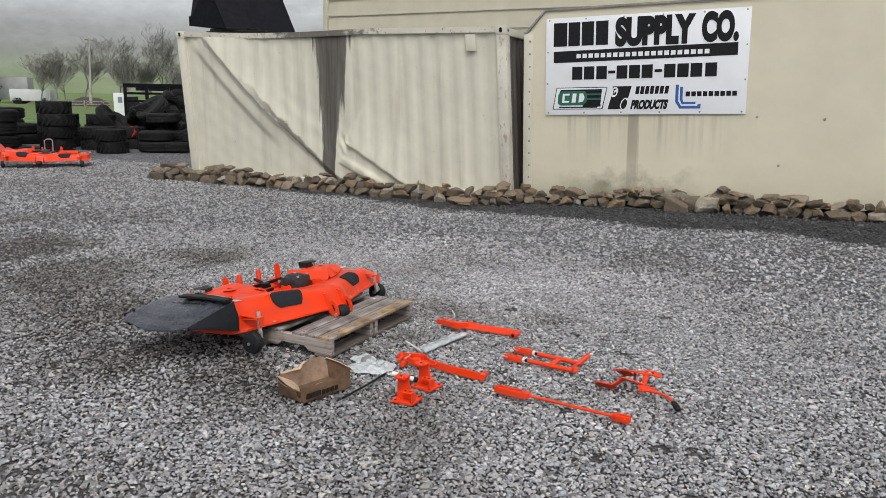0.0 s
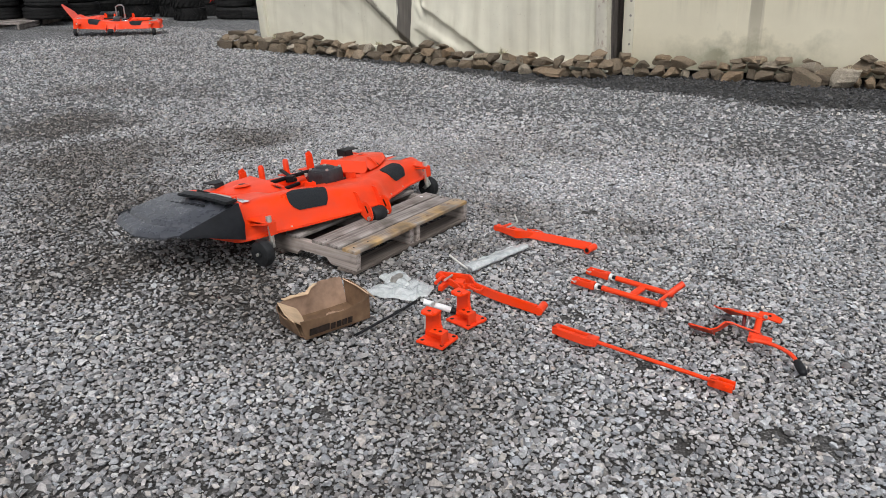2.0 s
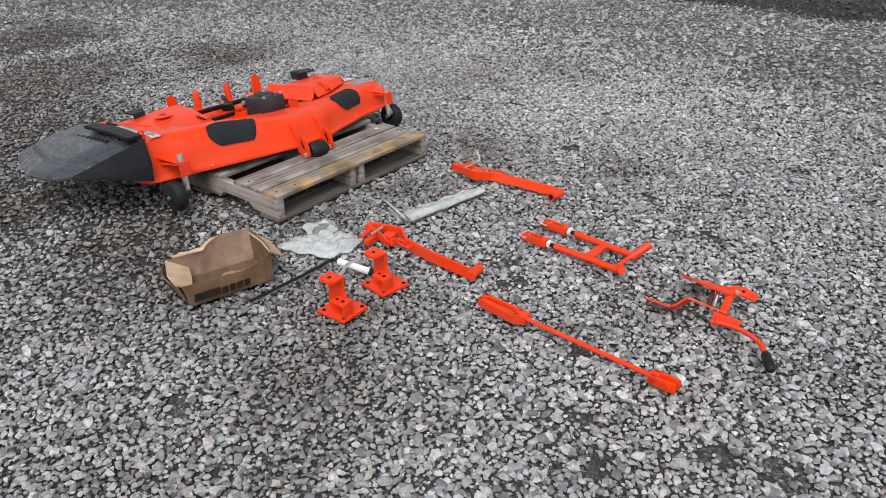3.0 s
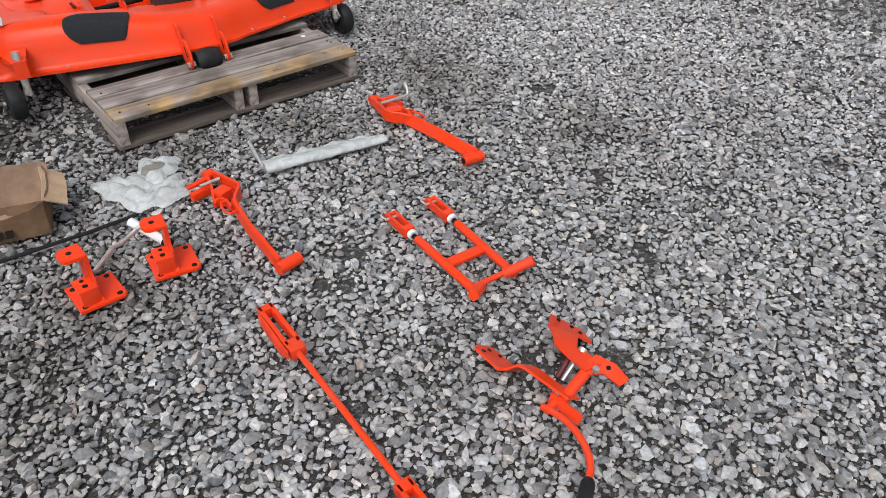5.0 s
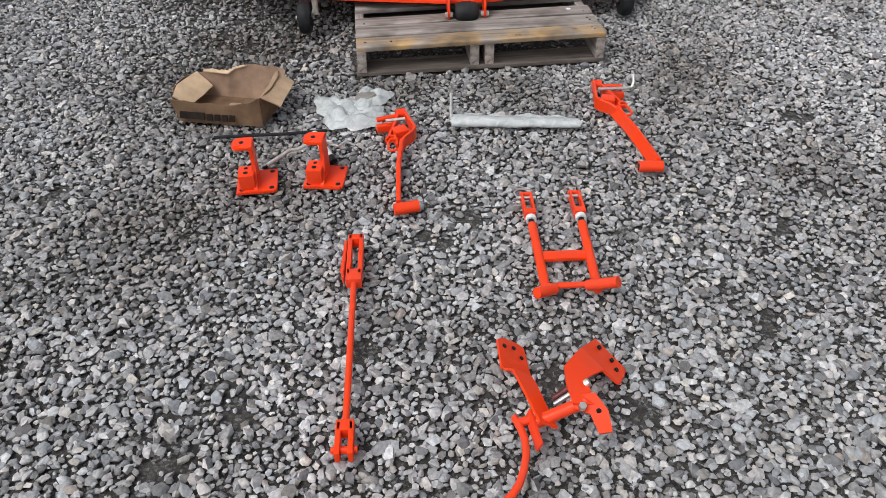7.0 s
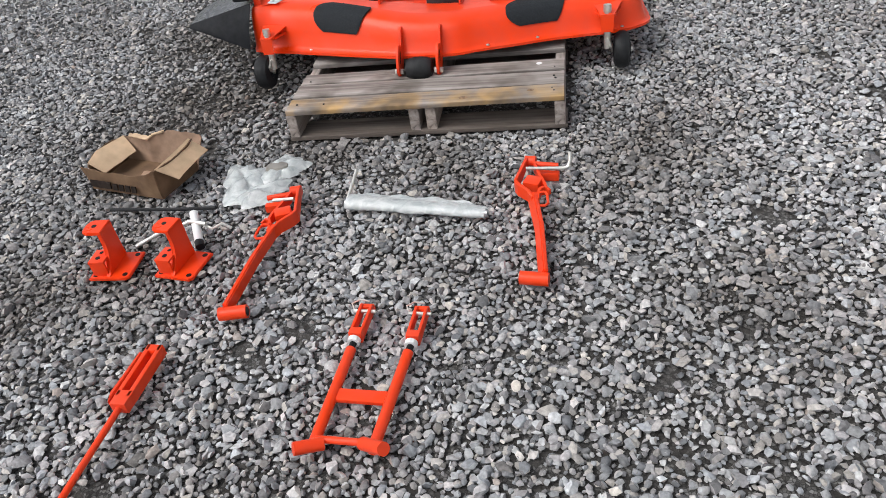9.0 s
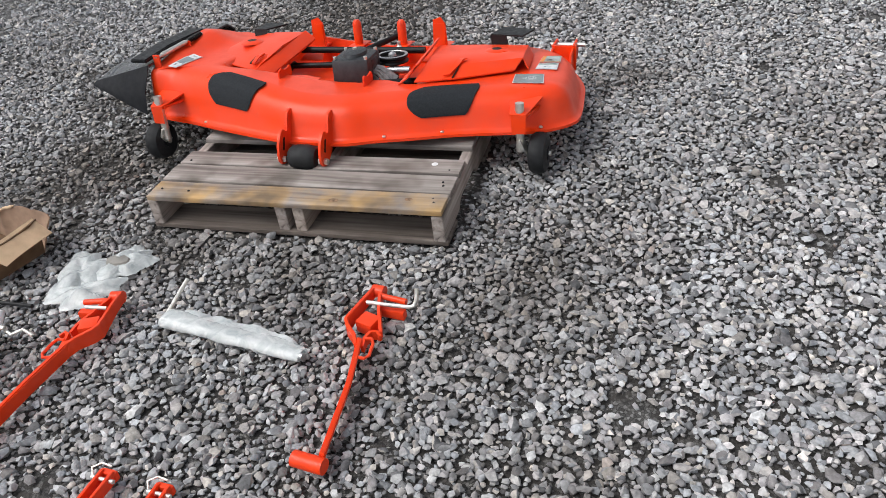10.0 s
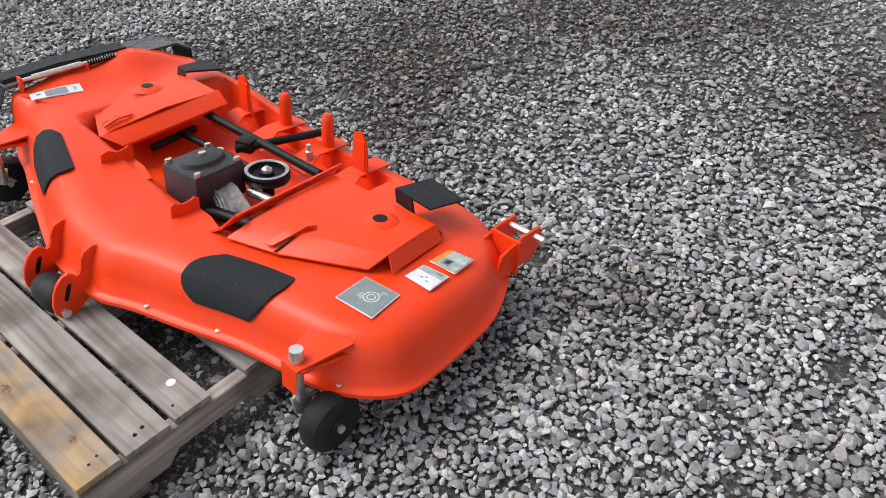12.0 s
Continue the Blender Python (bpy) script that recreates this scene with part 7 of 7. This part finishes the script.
# ---- black stake rack behind the heap ----
def make_rack():
    c = empty("stake_bed_rack", Matrix.Translation((-19.6, 16.9, 0.0)) @ Matrix.Rotation(math.atan2(1.9, 2.4), 4, "Z"), "black steel stake-bed rack standing behind the tyres", "stake rack")
    for z, h in ((1.66, 0.13), (1.42, 0.07), (1.18, 0.07), (0.86, 0.07)):
        part("rail", box(fresh(), (-0.05, -0.04, z - h / 2), (4.6, 0.04, z + h / 2), None, 0.01), BUCKET_BLACK, c)
    for x in np.linspace(0, 4.5, 8):
        part("stake", box(fresh(), (x - 0.045, -0.05, 0.0), (x + 0.045, 0.05, 1.66), None, 0.008), BUCKET_BLACK, c)
    part("deck_board", box(fresh(), (-0.05, 0.06, 0.62), (4.6, 2.0, 0.72)), BUCKET_BLACK, c)
    part("back_rail", box(fresh(), (-0.05, 2.0, 1.5), (4.6, 2.06, 1.66)), BUCKET_BLACK, c)
    part("headboard", box(fresh(), (-0.05, 0.06, 0.72), (0.02, 2.0, 1.3)), BUCKET_BLACK, c)


make_rack()
c = empty("equipment_box", Matrix.Translation((-22.9, 19.5, 0.0)) @ Matrix.Rotation(radians(40), 4, "Z"), "white equipment cabinet behind the tyres", "cabinet")
part("cabinet", box(fresh(), (-0.2, -0.2, 0.0), (0.2, 0.2, 1.40), None, 0.02), WHITE_PAINT, c)
part("door_mark", box(fresh(), (-0.05, -0.212, 1.05), (0.10, -0.201, 1.25)), LABEL_GREY, c)


# small orange implement that looks over the tyres
FADED_RED = plain("faded_red_paint", (0.46, 0.13, 0.10), 0.6, scale=5, vary=0.3)
c = empty("garden_implement", Matrix.Translation((-28.75, 16.55, 0.0)) @ Matrix.Rotation(radians(35), 4, "Z"), "faded orange farm implement parked behind the tyres", "implement")
part("hood", box(fresh(), (-0.75, -0.35, 1.02), (0.35, 0.35, 1.36), None, 0.07), FADED_RED, c)
part("hopper", box(fresh(), (-0.60, -0.30, 1.362), (-0.05, 0.30, 1.66), None, 0.05), FADED_RED, c)
part("boom", tube(fresh(), [(0.2, 0, 1.2), (0.50, 0, 1.42), (0.72, 0, 1.10), (0.76, 0, 0.3)], 0.05, 10), FADED_RED, c)
part("chassis", box(fresh(), (-0.8, -0.25, 0.7), (0.5, 0.25, 1.02), None, 0.03), BLACK_IRON, c)
for x in (-0.55, 0.3):
    part("wheel", lathe(fresh(), [(0.0005, -0.42), (0.38, -0.42), (0.42, -0.36), (0.42, 0.36), (0.38, 0.42), (0.0005, 0.42)], 20, Matrix.Translation((x, 0, 0.42)) @ Matrix.Rotation(radians(90), 4, "X")), BLACK_RUBBER, c)


# ---- far off: trailers, trees, pole, foggy hill ----
def far_box(name, x, y, size, turn, mat, roof_mat, label, cat, rise=0.0):
    z = float(ground_height(x, y))
    c = empty(name, Matrix.Translation((x, y, z)) @ Matrix.Rotation(radians(turn), 4, "Z"), label, cat)
    l, d, h = size
    part("body", box(fresh(), (-l / 2, -d / 2, 0.5 if rise == 0 else 0), (l / 2, d / 2, h), None, 0.05), mat, c)
    if rise:
        yz = Matrix(((0, 0, 1, 0), (1, 0, 0, 0), (0, 1, 0, 0), (0, 0, 0, 1)))
        part("roof", plate(fresh(), [(-d / 2 - 0.4, h), (0, h + rise), (d / 2 + 0.4, h)], -l / 2 - 0.3, l / 2 + 0.3, yz), roof_mat, c)
    else:
        for x0 in (-l * 0.36, -l * 0.28, l * 0.36):
            part("wheel", lathe(fresh(), [(0.0005, -1.1), (0.5, -1.1), (0.5, 1.1), (0.0005, 1.1)], 20, Matrix.Translation((x0, 0, 0.5)) @ Matrix.Rotation(radians(90), 4, "X")), BLACK_RUBBER, c)
    return c


FAR_WHITE = plain("far_white_panel", (0.62, 0.63, 0.64), 0.5, scale=1, vary=0.06, bump=0.02)
FAR_GREY = plain("far_grey_roof", (0.36, 0.37, 0.37), 0.6, scale=1, vary=0.1, bump=0.02)
far_box("box_trailer", -114.5, 80.3, (6.2, 2.2, 2.3), 32, FAR_WHITE, FAR_GREY, "white box trailer parked beyond the field", "trailer")
far_box("grey_trailer", -127.0, 84.5, (7.6, 2.5, 4.3), 34, FAR_GREY, FAR_GREY, "grey semi-trailer parked far beyond the field", "trailer")
c = empty("spoil_heap", Matrix.Translation((-103.0, 81.5, float(ground_height(-103.0, 81.5)))), "dark heap of soil at the far edge of the field", "soil heap")
b = fresh()
bmesh.ops.create_icosphere(b, subdivisions=3, radius=1.0)
for v in b.verts:
    v.co = Vector((v.co.x * 3.6, v.co.y * 2.6, max(v.co.z, -0.05) * 1.35 * (1 + 0.18 * noise.noise(v.co * 2))))
part("heap", b, plain("dark_soil", (0.06, 0.052, 0.045), 0.95, scale=2, vary=0.4), c)
for k in range(5):
    c = empty("guard_rail", Matrix.Translation((-92 + k * 3.4, 69.5 + k * 2.9, float(ground_height(-90, 70)))) @ Matrix.Rotation(radians(40), 4, "Z"), "weathered wooden rail fence panel beyond the field", "fence", "rail fence")
    for z in (0.55, 0.95):
        part("rail", box(fresh(), (-2.2, -0.05, z - 0.08), (2.2, 0.05, z + 0.08)), WOOD, c)
    for x in (-2.1, 0.0, 2.1):
        part("post", box(fresh(), (x - 0.08, -0.08, 0), (x + 0.08, 0.08, 1.1)), WOOD, c)

# bark lifted towards the fog's grey, haze put into the colour
BARK = plain("fog_paled_bark", (0.235, 0.225, 0.21), 0.9, scale=6, vary=0.25)
c = empty("utility_pole", Matrix.Translation((-97.7, 77.7, -0.8)), "pale wooden utility pole beyond the field", "utility pole")
part("pole", cyl(fresh(), (0, 0, 0), (0.6, 0, 9.6), 0.20, 0.13, 12), plain("pale_pole_wood", (0.40, 0.385, 0.36), 0.9, scale=5), c)
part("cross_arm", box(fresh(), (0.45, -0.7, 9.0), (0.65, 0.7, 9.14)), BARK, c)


def bare_tree(x, y, h, seed, label):
    rng = random.Random(seed)
    c = empty("bare_tree", Matrix.Translation((x, y, float(ground_height(x, y)) - 0.2)), label, "tree", "bare trees")
    b, twigs = fresh(), fresh()

    def grow(p, d, ln, r, depth):
        n = 3 if depth < 3 else 2
        pts, rr = [p.copy()], [r]
        q = p.copy()
        for k in range(n):
            d = (d + Vector((rng.uniform(-0.16, 0.16), rng.uniform(-0.16, 0.16), 0.05))).normalized()
            q = q + d * ln / n
            pts.append(q.copy())
            rr.append(r * (1 - 0.4 * (k + 1) / n))
        tube(b if depth < 2 else twigs, pts, rr, 7 if depth < 2 else 3, False)
        if depth >= 5:
            return
        for k in range((7, 5, 4, 3, 4)[depth]):
            side = Vector((rng.uniform(-1, 1), rng.uniform(-1, 1), rng.uniform(0.0, 0.7))).normalized()
            grow(pts[rng.choice((1, 2, len(pts) - 1)) if depth else rng.choice((2, 3))], (d * 0.70 + side * 0.85).normalized(), ln * rng.uniform(0.55, 0.78), max(rr[-1] * 0.66, 0.022), depth + 1)

    grow(Vector((0, 0, 0)), Vector((0, 0, 1)), h * 0.34, h * 0.013, 0)
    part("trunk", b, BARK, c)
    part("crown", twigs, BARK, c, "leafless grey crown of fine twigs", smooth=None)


for k, (x, y, h) in enumerate(((-104.5, 77.4, 11.0), (-90.5, 79.0, 11.5), (-89.0, 84.0, 14.0), (-99.0, 84.0, 9.0), (-110.0, 78.5, 9.5), (-107.0, 84.0, 11.0), (-86.0, 82.0, 9.0), (-96.5, 88.0, 10.0), (-117.0, 88.0, 9.0), (-102.0, 92.0, 9.0))):
    bare_tree(x, y, h, 30 + k, "leafless tree standing at the far edge of the field")


def conifer(x, y, h, bare, seed):
    rng = random.Random(seed)
    c = empty("conifer", Matrix.Translation((x, y, float(ground_height(x, y)))), "dark green conifer beyond the field", "tree", "conifers")
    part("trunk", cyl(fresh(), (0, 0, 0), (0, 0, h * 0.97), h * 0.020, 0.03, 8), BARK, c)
    b = fresh()
    for k in range(4200):
        t = rng.random() ** 1.25
        z = bare + (h - bare) * t
        r = (h - bare) * 0.30 * (1 - t) ** 0.85 * rng.uniform(0.25, 1.08) * (1 + 0.18 * math.sin(t * 37)) + 0.05
        a = rng.uniform(0, 6.28)
        p = Vector((r * math.cos(a), r * math.sin(a), z))
        out = Vector((math.cos(a), math.sin(a), rng.uniform(-0.6, 0.05)))
        s = Vector((-math.sin(a), math.cos(a), rng.uniform(-0.4, 0.4))) * rng.uniform(0.08, 0.20)
        q = p + out * rng.uniform(0.25, 0.55)
        b.faces.new([b.verts.new(v) for v in (p - s, q, p + s)])
    part("crown", b, NEEDLES, c, smooth=None)


# green lightened so that the needles carry the fog's haze
NEEDLES = plain("fog_paled_needles", (0.065, 0.09, 0.072), 0.9, scale=2, vary=0.4)
conifer(-128.5, 77.2, 10.6, 2.2, 1)
conifer(-125.4, 78.6, 11.6, 2.2, 2)


def make_backdrop():
    """The foggy wooded hill and the overcast above it, far behind everything."""
    n, r = 96, 380.0
    b = fresh()
    zs = (-12.0, 24.0, 60.0, 140.0)
    rows = [[b.verts.new((-2 + r * math.cos(2 * math.pi * k / n), 4 + r * math.sin(2 * math.pi * k / n), z)) for k in range(n)] for z in zs]
    for a, c in zip(rows, rows[1:]):
        for k in range(n):
            b.faces.new((a[k], a[(k + 1) % n], c[(k + 1) % n], c[k]))
    q = Mat("painted_foggy_distance", 1.0)
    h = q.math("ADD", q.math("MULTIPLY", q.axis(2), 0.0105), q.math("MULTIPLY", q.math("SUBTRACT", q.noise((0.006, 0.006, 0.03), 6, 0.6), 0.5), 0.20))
    # fog and bright overcast are painted by height as a glowing ramp
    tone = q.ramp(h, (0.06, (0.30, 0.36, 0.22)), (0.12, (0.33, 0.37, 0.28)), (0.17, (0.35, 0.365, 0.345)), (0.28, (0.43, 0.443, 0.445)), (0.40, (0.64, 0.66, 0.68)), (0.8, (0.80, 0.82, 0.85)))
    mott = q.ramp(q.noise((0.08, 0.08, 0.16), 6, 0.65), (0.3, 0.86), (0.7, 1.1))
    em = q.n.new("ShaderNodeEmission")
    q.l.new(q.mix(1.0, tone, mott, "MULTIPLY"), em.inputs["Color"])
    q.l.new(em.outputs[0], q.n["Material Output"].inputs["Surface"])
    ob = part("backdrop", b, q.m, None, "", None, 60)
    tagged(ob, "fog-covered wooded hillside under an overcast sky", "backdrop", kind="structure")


make_backdrop()


# ---- gravel stones ----
def pebble():
    """Twelve corners and twenty faces, to be cut into a broken stone."""
    p = (1 + math.sqrt(5)) / 2
    v = np.array([(-1, p, 0), (1, p, 0), (-1, -p, 0), (1, -p, 0), (0, -1, p), (0, 1, p), (0, -1, -p), (0, 1, -p), (p, 0, -1), (p, 0, 1), (-p, 0, -1), (-p, 0, 1)], float)
    v /= np.hypot(1, p)
    d = ((v[:, None] - v[None]) ** 2).sum(-1)
    touch = d < 1.2
    f = [(a, b, c) for a, b, c in itertools.combinations(range(12), 3) if touch[a, b] and touch[b, c] and touch[a, c]]
    f = [t if np.linalg.det(v[list(t)]) > 0 else (t[0], t[2], t[1]) for t in f]
    return v, np.array(f)


def chip():
    """A low block of stone with a smaller top, open below."""
    low = [(-1, -0.8, -0.7), (0.85, -1, -0.7), (1, 0.8, -0.7), (-0.8, 1, -0.7)]
    top = [(-0.62, -0.45, 0.75), (0.48, -0.66, 0.75), (0.66, 0.48, 0.75), (-0.46, 0.62, 0.75)]
    f = [(4, 5, 6), (4, 6, 7)]
    for k in range(4):
        n = (k + 1) % 4
        f += [(k, n, n + 4), (k, n + 4, k + 4)]
    return np.array(low + top, float), np.array(f)


def scatter(name, template, xy, size, rng, label, sink):
    base, faces = template
    n, k = len(xy), len(base)
    kinds = []
    for _ in range(64):
        v = base * 1.08 * (1 + rng.uniform(-0.14, 0.22, (k, 1))) + rng.uniform(-0.12, 0.12, (k, 3))
        for _ in range(4):
            cut = rng.randn(3)
            cut /= np.linalg.norm(cut)
            v = v - np.maximum(v @ cut - rng.uniform(0.55, 0.85), 0.0)[:, None] * cut
        kinds.append(v)
    V = np.empty((n, k, 3), np.float32)
    pick = rng.randint(0, 64, n)
    for q in range(64):
        V[pick == q] = kinds[q]
    sc = np.stack([size * rng.uniform(0.85, 1.40, n), size * rng.uniform(0.72, 1.08, n), size * rng.uniform(0.50, 0.85, n)], -1)
    V *= sc[:, None]
    # a random tumble: a lean about x, then a turn about z
    a, c = rng.uniform(-0.6, 0.6, n), rng.uniform(0, 2 * np.pi, n)
    y, z = V[..., 1].copy(), V[..., 2].copy()
    V[..., 1] = y * np.cos(a)[:, None] - z * np.sin(a)[:, None]
    V[..., 2] = y * np.sin(a)[:, None] + z * np.cos(a)[:, None]
    x, y = V[..., 0].copy(), V[..., 1].copy()
    V[..., 0] = x * np.cos(c)[:, None] - y * np.sin(c)[:, None]
    V[..., 1] = x * np.sin(c)[:, None] + y * np.cos(c)[:, None]
    h = ground_height(xy[:, 0], xy[:, 1]) + sink
    V[..., 0] += xy[:, 0, None]
    V[..., 1] += xy[:, 1, None]
    V[..., 2] += h[:, None]
    F = (faces[None] + (np.arange(n) * k)[:, None, None]).reshape(-1, 3)
    me = bpy.data.meshes.new(name)
    me.vertices.add(n * k)
    me.vertices.foreach_set("co", V.ravel())
    me.loops.add(F.size)
    me.loops.foreach_set("vertex_index", F.ravel().astype(np.int32))
    me.polygons.add(len(F))
    me.polygons.foreach_set("loop_start", (np.arange(len(F)) * 3).astype(np.int32))
    me.update(calc_edges=True)
    me.shade_smooth()
    me.set_sharp_from_angle(angle=radians(46))
    me.materials.append(GRAVEL)
    return tagged(new(name, me), label, "gravel", kind="stuff")


def thin_out(xy, rng, share):
    """Fewer stones lie where wheels have worn the yard bare."""
    keep = np.ones(len(xy), bool)
    for cx, cy, r in BARE:
        d = np.hypot(xy[:, 0] - cx, xy[:, 1] - cy) / r
        keep &= rng.uniform(0, 1, len(xy)) > share * np.exp(-d * d)
    # small bald spots where the dirt shows between the stones
    for cx, cy, r in zip(rng.uniform(-5.6, 0.6, 90), rng.uniform(1.8, 6.2, 90), rng.uniform(0.02, 0.055, 90)):
        box_in = np.nonzero((np.abs(xy[:, 0] - cx) < 2 * r) & (np.abs(xy[:, 1] - cy) < 2 * r))[0]
        d = np.hypot((xy[box_in, 0] - cx) * 0.8, xy[box_in, 1] - cy) / r
        keep[box_in] &= rng.uniform(0, 1, len(box_in)) > 0.8 * np.exp(-d ** 4)
    return xy[keep]


def spot(xy):
    """How far out a place lies from the middle of the laid-out parts, by the ring it is in."""
    return (np.abs((xy[:, 0] + 2.6) / 2.2) ** 2.4 + np.abs((xy[:, 1] - 4.05) / 1.5) ** 2.4) ** (1 / 2.4)


def make_gravel():
    rng = np.random.RandomState(11)
    n = 765000
    # one stone to a cell of a loose grid, so that they pack without bald gaps
    x0, x1, y0, y1 = -14.8, 2.8, 0.2, 11.6
    cell = math.sqrt(182.0 / n)
    gx, gy = np.meshgrid(np.arange(x0, x1, cell), np.arange(y0, y1, cell), indexing="ij")
    xy = np.stack([gx.ravel(), gy.ravel()], -1)
    xy = rng.permutation(xy) + rng.uniform(-0.55, 0.55, xy.shape) * cell
    n = len(xy)
    d = spot(xy)
    share = 0.16 + 0.84 * smoothstep(2.5, 1.2, d)
    # the loose stones run out raggedly at the edges of the worked part of the yard
    rim = np.minimum(np.minimum(xy[:, 0] - x0, x1 - xy[:, 0]) / 1.6, (xy[:, 1] - y0) / 1.3)
    share = share * smoothstep(0.0, 1.0, rim)
    keep = rng.uniform(0, 1, n) < share
    keep &= ~((xy[:, 0] > -10.2) & (xy[:, 1] > 10.6))
    xy = thin_out(xy[keep], rng, 0.45)
    d = spot(xy)
    near = d < 1.40 + rng.uniform(-0.15, 0.15, len(xy))
    lay(rng, xy[near][:92000], pebble(), "loose grey crushed stone")
    lay(rng, xy[~near][:86000], chip(), "loose grey crushed stone spread over the yard")


def lay(rng, xy, template, label):
    n = len(xy)
    d = spot(xy)
    size = (0.0082 + 0.0036 * smoothstep(1.2, 2.5, d)) * np.clip(rng.lognormal(0.0, 0.32, n), 0.45, 2.2)
    p = (np.linalg.inv(np.array(PAL)) @ np.stack([xy[:, 0], xy[:, 1], np.zeros(n), np.ones(n)]))[:2]
    under = (p[0] < 0.01) & (p[0] > -1.23) & (np.abs(p[1]) < 0.52)
    lift = size * rng.uniform(-0.2, 0.7, n) - 0.003
    lift[under] = -0.016
    scatter("gravel", template, xy, size, rng, label, lift)


make_gravel()
